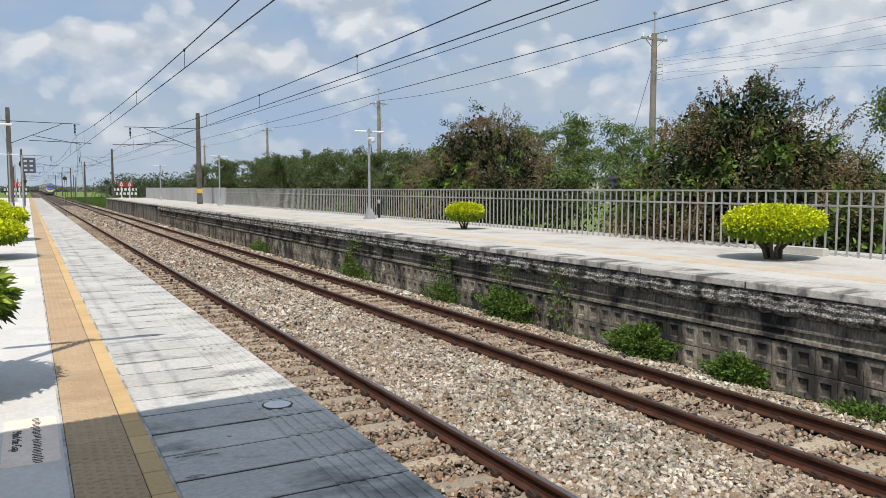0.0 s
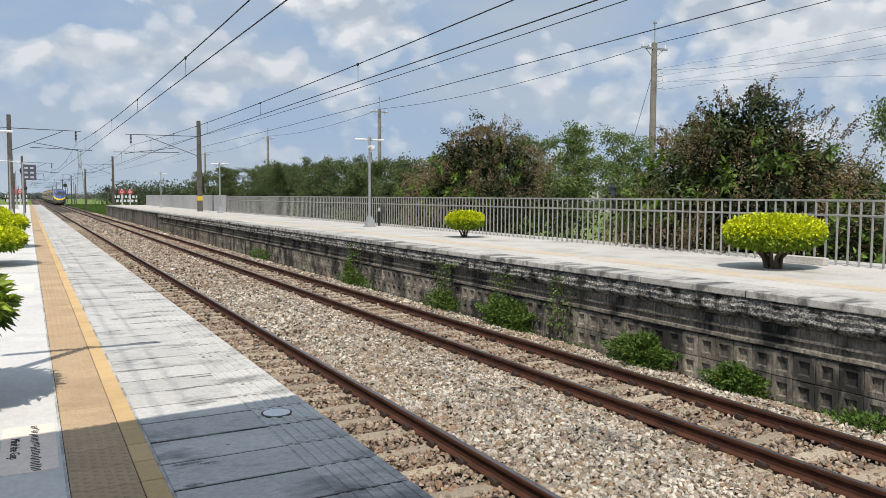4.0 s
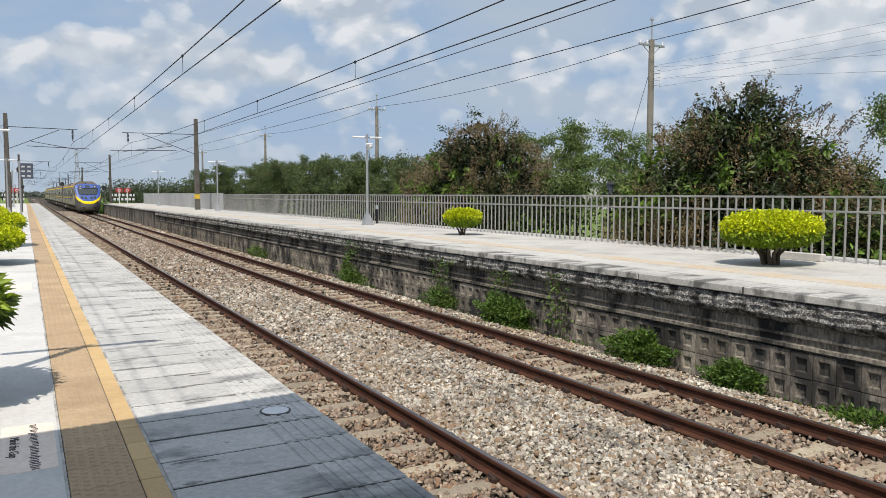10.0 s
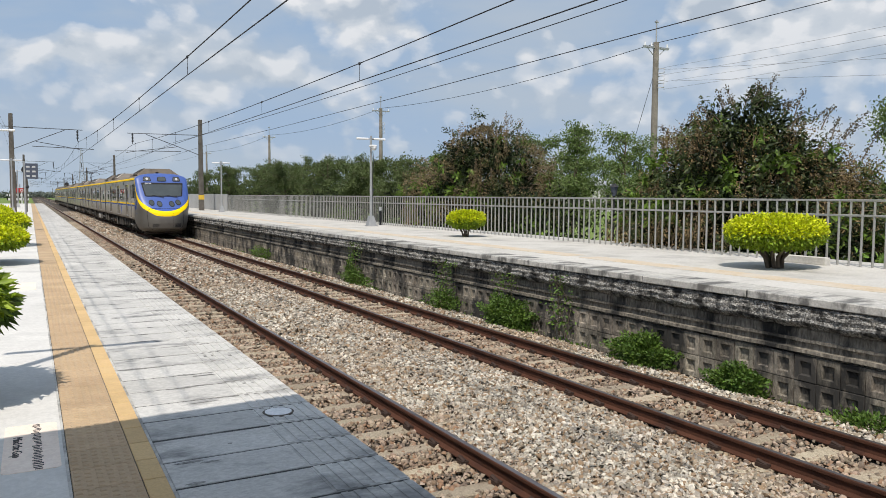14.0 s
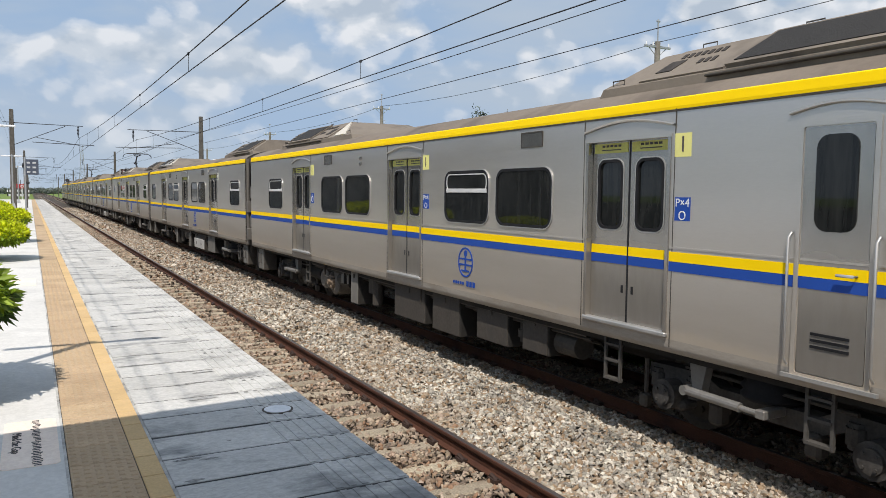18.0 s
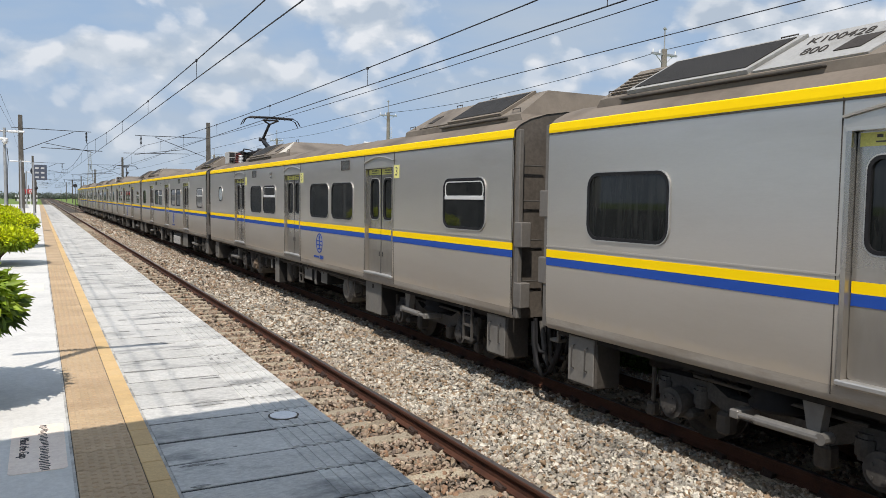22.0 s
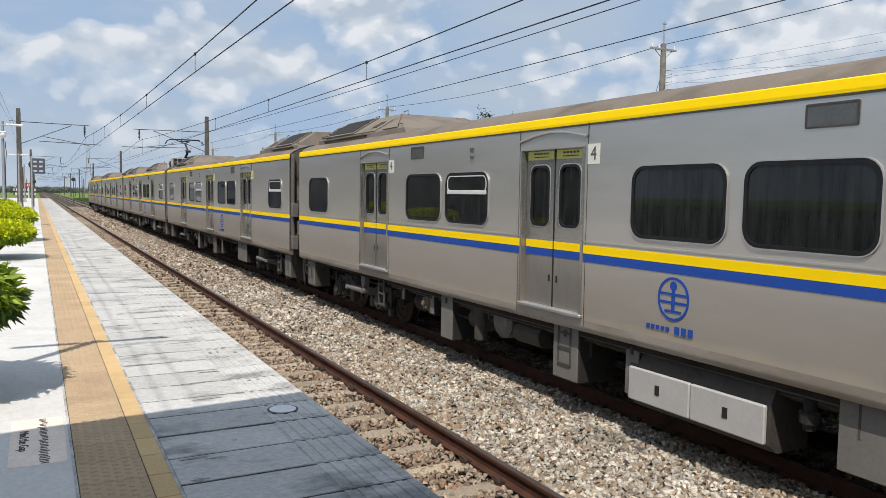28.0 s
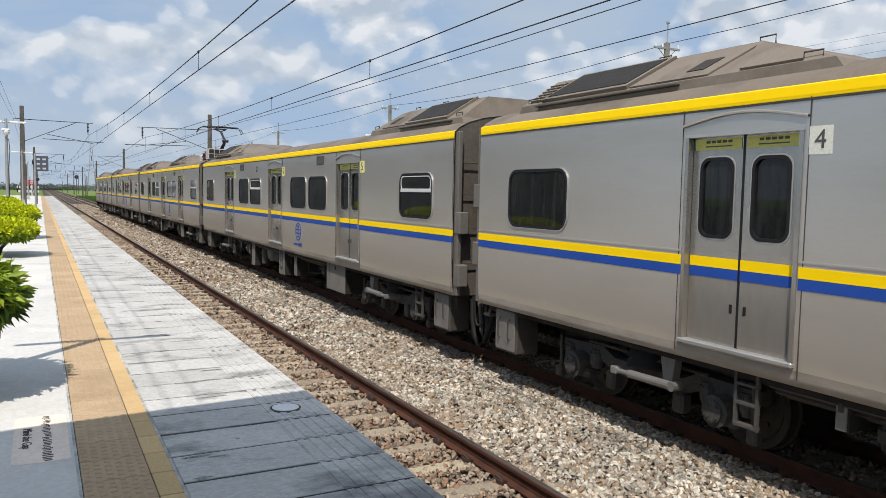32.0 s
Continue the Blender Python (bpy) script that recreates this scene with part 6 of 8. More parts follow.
def build_car(number, cab=0, pan=0, under="a", long_box=False, rear_small=False):
    car = thing("train_car", "stainless steel commuter train car with yellow and blue stripes" if not cab else "stainless steel train cab car with blue and yellow nose", "train car",
                (TRACKS[1], 0, 0), "cars of the train")
    y0, y1 = (-9.51 if cab < 0 else FRONT), (9.38 if cab > 0 else REAR)
    body_part(car, y0, y1, DOORS)
    add_stripes(car, y0, y1, DOORS, STRIPE_DROP.get(number, 0.0))
    for d in DOORS:
        add_door(car, d, number)
    for y, hop in ((2.93, False), (1.57, not cab), (-2.42, bool(cab)), (-3.81, False)):
        add_window(car, y, w=1.14, hopper=hop)
    if cab <= 0:
        if rear_small:
            add_window(car, 7.58, 2.55, 0.50, 0.40, 0.15, pane="pale_glass")
        else:
            add_window(car, 6.89 if cab else 7.92, hopper=bool(cab), w=1.12 if cab else 1.16)
    if cab >= 0:
        add_window(car, -8.70, hopper=True, w=1.14)
    if pan > 0:
        units = [(-9.75, -6.1), (5.36, 0.62)]
        add_pantograph(car, 7.0, 1)
        add_switchgear(car, 8.05, 1)
    elif pan < 0:
        units = [(8.8, 4.15), (-0.5, -5.3)]
        add_pantograph(car, -7.0, -1)
        add_switchgear(car, -8.05, -1)
    elif cab < 0:
        units = [(7.35, 2.5), (-8.95, -4.85)]
    elif cab > 0:
        units = [(9.2, 4.4), (-9.75, -6.1)]
    else:
        units = [(8.8, 4.15), (-9.75, -6.1)]
    for a, b in units:
        add_unit(car, a, b, number < 3, number == 2 and b > 0)
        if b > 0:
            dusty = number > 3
            share("corner_plate", keep(("wedge", a, b, dusty), lambda: corner_wedge(a, b, "unit" if dusty else "unit_sunlit")), car,
                  label="dusty corner facet of a cooling unit" if dusty else "cooling unit corner with sunlight painted in cream")
    add_small(car)
    add_marks(car, -2.43)
    add_underframe(car, under, long_box)
    if cab <= 0:
        add_ends(car, REAR, 1)
    if cab >= 0:
        add_ends(car, FRONT, -1)
    return car


def notice(car, y, z, mark):
    """Blue notice with white lettering and a white wheel symbol."""
    bm = B()
    box(bm, -HALF - 0.004, -HALF + 0.002, y - 0.095, y + 0.095, z - 0.06, z + 0.16)
    n = part("blue_notice", bm, "stripe_blue", car, "blue notice with white symbol")
    turned = Matrix.Rotation(radians(-90), 4, "Z") @ Matrix.Rotation(radians(90), 4, "X")
    if mark == "P":
        letters("notice_lettering", "P\u00d74", 0.11, "white_paint", n, Matrix.Translation((-HALF - 0.006, y, z + 0.105)) @ turned)
    r0 = 0.085 if mark == "P" else 0.13
    zc = z - 0.01 if mark == "P" else z + 0.03
    bm = B()
    ring(bm, [(y + u, zc + v) for u, v in rounded(r0, r0, r0 / 2 - 0.001)], [(y + u, zc + v) for u, v in rounded(r0 * 0.74, r0 * 0.74, r0 * 0.37 - 0.001)], on_side, 0.004, 0.007)
    part("wheel_symbol", bm, "white_paint", n)
    if mark != "P":
        bm = B()
        box(bm, -HALF - 0.007, -HALF - 0.003, y + 0.01, y + 0.03, z + 0.03, z + 0.14)
        part("figure_bar", bm, "white_paint", n)


# the cab: a nose lofted from heights and widths
NOSE_F = ((0.26, 1.3), (0.3, 1.6), (0.36, 1.9), (0.5, 2.12), (0.8, 2.2), (1.05, 2.22), (1.25, 2.2), (1.42, 2.13), (1.55, 1.96), (1.65, 1.81), (2.0, 1.52), (2.34, 1.25), (2.7, 0.97), (3.08, 0.67), (3.35, 0.48), (3.52, 0.36), (3.62, 0.2), (3.66, 0.0))
NOSE_N = ((0.26, 2.7), (0.5, 2.7), (0.8, 2.5), (1.05, 2.45), (1.25, 2.55), (1.42, 2.8), (1.55, 3.5), (1.65, 4.5), (2.0, 6.5), (2.34, 8.5), (2.7, 9.0), (3.35, 9.0), (3.66, 8.0))
NOSE_W = ((0.26, 1.02), (0.30, 1.13), (0.36, 1.23), (0.50, 1.33), (0.80, 1.41), (1.0, 1.44), (3.25, 1.44), (3.35, 1.425), (3.42, 1.36), (3.50, 1.22), (3.58, 0.97), (3.635, 0.60), (3.66, 0.02))
BAND_LOW = ((0, 1.18), (11, 1.185), (23, 1.235), (29.7, 1.35), (42.6, 1.6), (49.8, 1.95), (53.9, 2.31), (59.8, 2.69), (67.3, 3.01), (77.2, 3.18), (90, 3.25))
BAND_HIGH = ((0, 1.47), (8, 1.48), (22.8, 1.55), (36.1, 1.78), (46.3, 2.11), (51.5, 2.53), (56.4, 2.92), (61.7, 3.14), (69.0, 3.28), (90, 3.355))


def table(tab, z):
    return float(np.interp(z, [a for a, _ in tab], [b for _, b in tab]))


def nose_y(x, z):
    """How far the nose reaches ahead of the body at (x, z)."""
    w, n = table(NOSE_W, z), table(NOSE_N, z)
    t = min(1.0, abs(x) / max(w, 1e-4))
    return table(NOSE_F, z) * max(0.0, 1 - t ** n) ** (1 / n)


def nose_point(phi, z, lift=0.0):
    """phi: -90 at the camera side, 0 at the middle, 90 at the other side."""
    a, n = radians(abs(phi)), table(NOSE_N, z)
    w, f = table(NOSE_W, z) + lift, table(NOSE_F, z) + lift
    c, s = math.cos(a), math.sin(a)
    r = (c ** n + s ** n) ** (-1 / n)
    return (math.copysign(r * s * w, phi), r * c * f, z)


def eased(tab, phi):
    return sum(table(tab, min(90, abs(abs(phi) + d))) for d in (-5, -3, -1, 1, 3, 5)) / 6 if abs(phi) < 85 else table(tab, abs(phi))


def band_low(phi):
    return eased(BAND_LOW, phi)


def band_high(phi):
    return eased(BAND_HIGH, phi)


def under_edge(phi):
    t = abs(phi) / 90
    return 0.26 + 0.68 * t ** 7


def add_nose(car, s):
    y0 = 9.51 if s < 0 else 9.38
    cols = [-90 + 180 * i / 120 for i in range(121)]

    def sheet(name, low, high, n, mat, label, lift=0.0, power=1.0):
        V, F = [], []
        for i in range(n + 1):
            for p in cols:
                a, b = low(p), high(p)
                x, y, z = nose_point(p, a + (b - a) * (i / n) ** power, lift)
                V.append((x, s * (y0 + y), z))
        k = len(cols)
        for i in range(n):
            for j in range(k - 1):
                F.append((i * k + j, i * k + j + 1, (i + 1) * k + j + 1, (i + 1) * k + j))
        return mesh_obj(name, V, F, mat, car, label, smooth=True)

    sheet("nose_shell", under_edge, band_low, 26, "nose", "grey painted nose shell")
    sheet("yellow_band", band_low, band_high, 6, "yellow", "broad yellow band round the nose")
    sheet("blue_front", band_high, lambda p: 3.66, 26, "blue", "bright blue cab front")
    # floor plate of the nose
    V = [(0, s * (y0 + 0.3), 0.32)] + [(lambda q: (q[0], s * (y0 + q[1]), q[2]))(nose_point(p, under_edge(p))) for p in cols]
    mesh_obj("nose_floor", V, [(0, i, i + 1) for i in range(1, len(cols))], "under", car)

    def patch(name, outline, mat, d, parent, label="", frame_w=0.0, frame_mat="rubber", cx=0.0, cz=0.0):
        """A plate lying on the nose, from an outline in (x, z); d: how proud."""
        rings_ = [1.0, 0.8, 0.6, 0.4, 0.2]
        V, F = [], []
        n = len(outline)
        for r in rings_:
            for u, v in outline:
                x, z = cx + (u - cx) * r, cz + (v - cz) * r
                V.append((x, s * (y0 + nose_y(x, z) + d), z + d * 0.5))
        V.append((cx, s * (y0 + nose_y(cx, cz) + d), cz + d * 0.5))
        for i in range(len(rings_) - 1):
            for j in range(n):
                F.append((i * n + j, i * n + (j + 1) % n, (i + 1) * n + (j + 1) % n, (i + 1) * n + j))
        o = (len(rings_) - 1) * n
        F += [(o + j, o + (j + 1) % n, len(V) - 1) for j in range(n)]
        b = len(V)
        V += [(u, s * (y0 + nose_y(u, v) - 0.02), v) for u, v in outline]
        F += [(j, b + j, b + (j + 1) % n, (j + 1) % n) for j in range(n)]
        return mesh_obj(name, V, F, mat, parent, label, smooth=False)

    def trapeze(cx, cz, wt, wb, h, r, n=5):
        out = []
        for u, v in rounded(2, 2, r * 2, n):
            k = (v + 1) / 2
            out.append((cx + u * (wb + (wt - wb) * k) / 2, cz + v * h / 2))
        # extra points along the long sides keep the plate on the curve
        res = []
        for (a, b), (c, d) in zip(out, out[1:] + out[:1]):
            m = max(1, int(math.hypot(c - a, d - b) / 0.10))
            res += [(a + (c - a) * i / m, b + (d - b) * i / m) for i in range(m)]
        return res

    scr = patch("windscreen_frame", trapeze(0, 2.70, 2.30, 2.02, 0.80, 0.06), "rubber", 0.012, car, "black windscreen surround", cz=2.70)
    patch("windscreen", trapeze(0, 2.665, 2.16, 1.90, 0.65, 0.05), "clear_dark", 0.022, scr, "dark reflective windscreen", cz=2.67)
    bm = B()
    for k in range(5):
        x = -0.92 + k * 0.075
        yy = s * (y0 + nose_y(x, 3.06) + 0.028)
        box(bm, x - 0.028, x + 0.028, yy - 0.004, yy + 0.004, 3.035, 3.085)
    part("code_bars", bm, "white_paint", scr, "white bars in place of the fleet number")
    for x0, x1 in ((-0.62, -0.02), (0.18, 0.74)):
        pts = []
        for t in np.linspace(0, 1, 8):
            x, z = x1 + (x0 - x1) * t, 2.24 + 0.13 * t
            pts.append((x, s * (y0 + nose_y(x, z) + 0.05), z + 0.02))
        tubes("wiper", [(pts, [0.022, 0.02, 0.016, 0.014, 0.012, 0.012, 0.012, 0.010])], "black", scr, "black windscreen wiper")
    for cx in (-0.81, 0.0, 0.81):
        w = 0.40 if cx else 0.48
        fr = patch("head_lamp" if cx else "route_display", trapeze(cx, 3.31, w - 0.05, w + 0.06, 0.27, 0.22), "rubber", 0.014, car, "round-cornered lamp behind dark glass" if cx else "dark route display", cx=cx, cz=3.31)
        patch("lens", trapeze(cx, 3.31, w - 0.12, w - 0.01, 0.21, 0.22), "lens" if cx else "clear_dark", 0.024, fr, cx=cx, cz=3.31)
        if cx:
            k = cx - math.copysign(0.05, cx) * 0
            patch("lamp_bowl", [(k + 0.07 * math.cos(a * math.pi / 8), 3.31 + 0.07 * math.sin(a * math.pi / 8)) for a in range(16)], "chrome", 0.03, fr, "bright lamp reflector", cx=k, cz=3.31)
    for cx, cz in ((-0.71, 1.945), (-0.29, 1.88), (0.37, 1.88), (0.73, 1.965)):
        o = lambda k: [(cx + k * 0.15 * math.cos(a * math.pi / 12) - k * 0.02 * math.sin(a * math.pi / 12), cz + k * 0.165 * math.sin(a * math.pi / 12)) for a in range(24)]
        fr = patch("low_lamp", o(1.0), "rubber", 0.014, car, "oval dark lamp", cx=cx, cz=cz)
        patch("lens", o(0.80), "clear_dark", 0.022, fr, cx=cx, cz=cz)
    # coupler hatch outline and centre line
    pts = []
    for u, v in rounded(1.98, 1.20, 0.26, 8):
        z = 1.02 + v
        x = u * (0.86 + 0.14 * min(1.0, max(0.0, (z - 0.42) / 0.40)))
        pts.append((x, s * (y0 + nose_y(x, z) + 0.002), z))
    pts.append(pts[0])
    fine = []
    for p0, p1 in zip(pts, pts[1:]):
        m = max(1, int(math.dist(p0, p1) / 0.06))
        for i in range(m):
            x, z = p0[0] + (p1[0] - p0[0]) * i / m, p0[2] + (p1[2] - p0[2]) * i / m
            fine.append((x, s * (y0 + nose_y(x, z) + 0.002), z))
    pts = fine + fine[:1]
    tubes("hatch_line", [(pts, [0.011] * len(pts))], "rubber", car, "black hatch joint")
    tubes("centre_line", [([(0.35, s * (y0 + nose_y(0.35, z) + 0.001), z) for z in np.linspace(0.45, 1.6, 16)], [0.004] * 16)], "under", car)
    for cx in (-0.56, 0.62):
        for k in range(4):
            z = 0.60 + 0.052 * k
            slot = [(x, s * (y0 + nose_y(x, z) - 0.004), z) for x in np.linspace(cx - 0.17, cx + 0.17, 7)]
            tubes("vent_slot", [(slot, [0.015] * 7)], "rubber", car, "black ventilation slot")
    # cab side glass, on the flat side and running to a point on the nose
    bm = B()
    o = [(-8.50, 2.99), (-9.51, 3.01), (-9.51, 2.20), (-8.50, 2.22)]
    plate(bm, [(s * -u, v) for u, v in o], on_side, 0.0, 0.008)
    g = part("cab_glass", bm, "cab_black", car, "black cab side window")
    V, F = [], []
    for i in range(13):
        t = i / 12
        yy = 0.95 * t
        zt, zb = 3.01 - 0.80 * max(0.0, (t - 0.2) / 0.8), 2.20 + 0.005 * t
        for z in np.linspace(zb, max(zt, zb + 0.004), 6):
            lo, hi = -89.99, -20.0
            for _ in range(30):
                mid = (lo + hi) / 2
                if nose_point(mid, z)[1] < yy:
                    lo = mid
                else:
                    hi = mid
            x, y, z2 = nose_point(lo, z)
            V.append((x - 0.030, s * (y0 + y), z2))
    for i in range(12):
        for j in range(5):
            F.append((i * 6 + j, i * 6 + j + 1, (i + 1) * 6 + j + 1, (i + 1) * 6 + j))
    mesh_obj("cab_quarter_glass", V, F, "cab_black", car, "black pointed quarter window")
    if s < 0:
        bm = B()
        ring(bm, [(-8.86 + u, 2.60 + v) for u, v in rounded(0.66, 0.76, 0.07)], [(-8.86 + u, 2.60 + v) for u, v in rounded(0.60, 0.70, 0.05)], on_side, 0.008, 0.02)
        part("window_surround", bm, "rubber", g)
        bm = B()
        ring(bm, [(-8.88 + u, 2.60 + v) for u, v in rounded(0.52, 0.66, 0.03)], [(-8.88 + u, 2.60 + v) for u, v in rounded(0.48, 0.62, 0.02)], on_side, 0.008, 0.016)
        part("sash", bm, "end_post", g, "thin grey sliding sash")
        # Plain dark grey pane; no blind hangs behind it.
        bm = B()
        plate(bm, [(-8.88 + u, 2.60 + v) for u, v in rounded(0.48, 0.62, 0.02)], on_side, 0.006, 0.011)
        part("pane", bm, "cab_pane", g, "dark grey cab window pane")
        # looping emblem on the nose side
        L = []
        def sidept(yy, z):
            lo, hi = -89.99, -20.0
            for _ in range(30):
                mid = (lo + hi) / 2
                lo, hi = (mid, hi) if nose_point(mid, z)[1] < yy else (lo, mid)
            q = nose_point(lo, z)
            return (q[0] - 0.006, s * (y0 + q[1]), z)
        wheel = lambda c, z, r, q=1.0: ([sidept(c + r * math.cos(k * math.pi / 8) + 0.3 * r * math.sin(k * math.pi / 8), z + q * r * math.sin(k * math.pi / 8)) for k in range(17)], [0.007] * 17)
        L.append(wheel(0.56, 1.66, 0.085, 1.3))
        L.append(wheel(0.88, 1.71, 0.11, 1.3))
        L.append(([sidept(c, z) for c, z in ((0.40, 1.84), (0.44, 1.95), (0.38, 1.98), (0.34, 1.90), (0.36, 1.76), (0.37, 1.62), (0.31, 1.50), (0.24, 1.48), (0.22, 1.56))], [0.006, 0.008, 0.007, 0.008, 0.010, 0.010, 0.008, 0.006, 0.005]))
        L.append(([sidept(c, z) for c, z in ((0.64, 1.68), (0.70, 1.80), (0.80, 1.93), (0.92, 2.02), (0.94, 1.94), (0.86, 1.84), (0.78, 1.74))], [0.010, 0.020, 0.026, 0.022, 0.020, 0.018, 0.010]))
        L.append(([sidept(c, z) for c, z in ((0.70, 1.66), (0.78, 1.86))], [0.009, 0.018]))
        L.append(([sidept(c, z) for c, z in ((0.94, 2.04), (1.03, 2.09))], [0.03, 0.016]))
        for k in range(14):
            L.append(([sidept(0.17 + 0.062 * k, 1.36 - 0.004 * k), sidept(0.215 + 0.062 * k, 1.36 - 0.004 * k)], [0.008, 0.008]))
        tubes("looping_emblem", L, "stripe_blue", car, "blue emblem of looping lines")
        # crew door with handrails
        yc = -7.95
        bm = B()
        ring(bm, [(yc + u, 2.02 + v) for u, v in rounded(0.66, 2.04, 0.02)], [(yc + u, 2.02 + v) for u, v in rounded(0.58, 1.94, 0.02)], on_side, -0.01, 0.012)
        cd = part("crew_door", bm, "steel", car, "narrow crew door with handrails")
        bm = B()
        plate(bm, [(yc + u, 2.02 + v) for u, v in rounded(0.56, 1.92, 0.02)], on_side, -0.01, 0.004)
        part("leaf", bm, "door_steel", cd)
        bm = B()
        plate(bm, [(yc + u, 2.55 + v) for u, v in rounded(0.34, 0.74, 0.10)], on_side, 0.0, 0.012)
        part("glass", bm, "glass", cd)
        for z in (1.27, 1.32, 1.37):
            bm = B()
            box(bm, -HALF - 0.012, -HALF, yc - 0.16, yc + 0.16, z, z + 0.022)
            part("louvre", bm, "rubber", cd)
        bm = B()
        box(bm, -HALF - 0.03, -HALF, yc - 0.40, yc + 0.40, 1.0, 1.03)
        part("step_plate", bm, "chrome", cd)
        for name, z0, z1, mt in (("yellow_stripe", 1.822, 1.914, "yellow"), ("blue_stripe", 1.728, 1.822, "stripe_blue")):
            bm = B()
            box(bm, -HALF - 0.009, -HALF, yc - 0.275, yc + 0.275, z0, z1)
            part(name, bm, mt, cd)
        tubes("handle", [([(-HALF - 0.005, yc - 0.20, 1.86), (-HALF - 0.05, yc - 0.20, 1.86), (-HALF - 0.05, yc - 0.06, 1.86)], [0.012] * 3)], "chrome", cd)
        for e in (-0.36, 0.36):
            tubes("handrail", [([(-HALF - 0.01, yc + e, 1.10), (-HALF - 0.05, yc + e, 1.15), (-HALF - 0.05, yc + e, 2.12), (-HALF - 0.01, yc + e, 2.16)], [0.012] * 4)], "chrome", cd)
        pts = [(-HALF - 0.012, yc - 0.42 + 0.84 * i / 10, 3.10 + 0.06 * math.sin(math.pi * i / 10)) for i in range(11)]
        tubes("rain_gutter", [(pts, [0.013] * 11)], "steel", cd)
    bm = B()
    cyl(bm, (-0.15, s * (y0 - 0.12), 3.60), (-0.15, s * (y0 - 0.12), 3.74), 0.085, 12)
    part("horn", bm, "under", car, "short roof horn")
    bm = B()
    box(bm, -1.0, 1.0, s * (y0 + 0.4), s * (y0 + 1.2), 0.16, 0.34, 0.02)
    box(bm, -1.22, -1.05, s * (y0 - 0.05), s * (y0 + 0.12), 0.30, 0.95, 0.02)
    part("snow_guard", bm, "under_box", car)


SPEC = [dict(cab=-1, under="c"), dict(under="a", long_box=True), dict(pan=1, under="b", rear_small=True), dict(under="a", long_box=True),
        dict(under="a"), dict(pan=-1, under="b"), dict(under="a"), dict(cab=1, under="c")]
for i, spec in enumerate(SPEC):
    car = build_car(i + 1, **spec)
    CARS.append((car, -9.95 + 20.0 * i + (0.13 if i == 0 else 0.0)))
    if spec.get("cab"):
        add_nose(car, spec["cab"])
    if i == 0:
        notice(car, DOORS[0] - 0.78, 2.27, "P")
        notice(car, DOORS[1] - 0.78, 2.27, "P")
        notice(car, DOORS[2] - 0.78, 2.27, "W")

# ---- plants ----
def shell_points(n, rx, ry, z0, z1, flat=2.6, fill=0.25):
    """Points in the outer skin of a flattened round crown, with their outward directions."""
    d = rng.normal(0, 1, (n, 3))
    d /= np.linalg.norm(d, axis=1, keepdims=True)
    sq = (np.abs(d) ** flat).sum(1) ** (-1 / flat)
    r = (1 - fill * rng.uniform(0, 1, n) ** 1.5)[:, None]
    p = d * sq[:, None] * r * np.array((rx, ry, (z1 - z0) / 2)) + np.array((0, 0, (z0 + z1) / 2))
    return p, d


def shrub(at, rx, ry, z0, z1, n, length, width, top, below, label, stems=6, group="", droop=0.0):
    """A clipped round shrub on a few bare stems."""
    sh = thing("shrub", label, "shrub", at, group)
    p, d = shell_points(n, rx, ry, z0, z1)
    p += rng.normal(0, 0.02, p.shape)
    # Upper leaves take the lighter colour, lower and inner ones the darker.
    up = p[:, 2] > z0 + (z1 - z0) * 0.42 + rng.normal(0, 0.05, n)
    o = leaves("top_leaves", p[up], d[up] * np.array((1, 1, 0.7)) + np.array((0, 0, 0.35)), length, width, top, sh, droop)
    o["label"] = "lighter leaves of the upper crown"
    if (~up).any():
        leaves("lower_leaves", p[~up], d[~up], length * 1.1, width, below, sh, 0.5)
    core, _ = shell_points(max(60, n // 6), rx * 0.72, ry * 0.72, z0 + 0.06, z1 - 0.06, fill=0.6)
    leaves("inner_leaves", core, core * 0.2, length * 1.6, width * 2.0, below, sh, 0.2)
    for i in range(stems):
        a = 2 * math.pi * i / stems + rng.uniform(-0.3, 0.3)
        e = (rx * 0.55 * math.cos(a), ry * 0.55 * math.sin(a), z0 + 0.12)
        b = (0.13 * rx * math.cos(a), 0.13 * rx * math.sin(a), 0)
        m = (e[0] * 0.35 + rng.normal(0, 0.02), e[1] * 0.35 + rng.normal(0, 0.02), z0 * 0.55)
        tubes("stem", [([b, m, e], [0.040 * rx + 0.012, 0.030 * rx + 0.01, 0.012])], "bark", sh)
    return sh


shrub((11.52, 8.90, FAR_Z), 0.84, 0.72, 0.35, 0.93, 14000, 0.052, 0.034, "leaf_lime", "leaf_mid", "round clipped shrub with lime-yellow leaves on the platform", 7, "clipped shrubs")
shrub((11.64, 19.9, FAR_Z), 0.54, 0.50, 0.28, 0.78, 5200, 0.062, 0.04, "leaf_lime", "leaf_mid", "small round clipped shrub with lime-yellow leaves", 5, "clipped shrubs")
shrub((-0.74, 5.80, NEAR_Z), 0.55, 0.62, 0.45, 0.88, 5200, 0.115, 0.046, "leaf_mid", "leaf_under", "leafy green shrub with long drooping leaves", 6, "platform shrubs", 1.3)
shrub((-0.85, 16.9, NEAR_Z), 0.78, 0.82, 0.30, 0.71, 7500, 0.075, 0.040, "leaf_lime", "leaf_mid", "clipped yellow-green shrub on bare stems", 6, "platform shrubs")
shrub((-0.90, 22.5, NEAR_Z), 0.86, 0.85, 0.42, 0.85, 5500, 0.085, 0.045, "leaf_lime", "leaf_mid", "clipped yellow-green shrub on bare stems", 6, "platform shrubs")
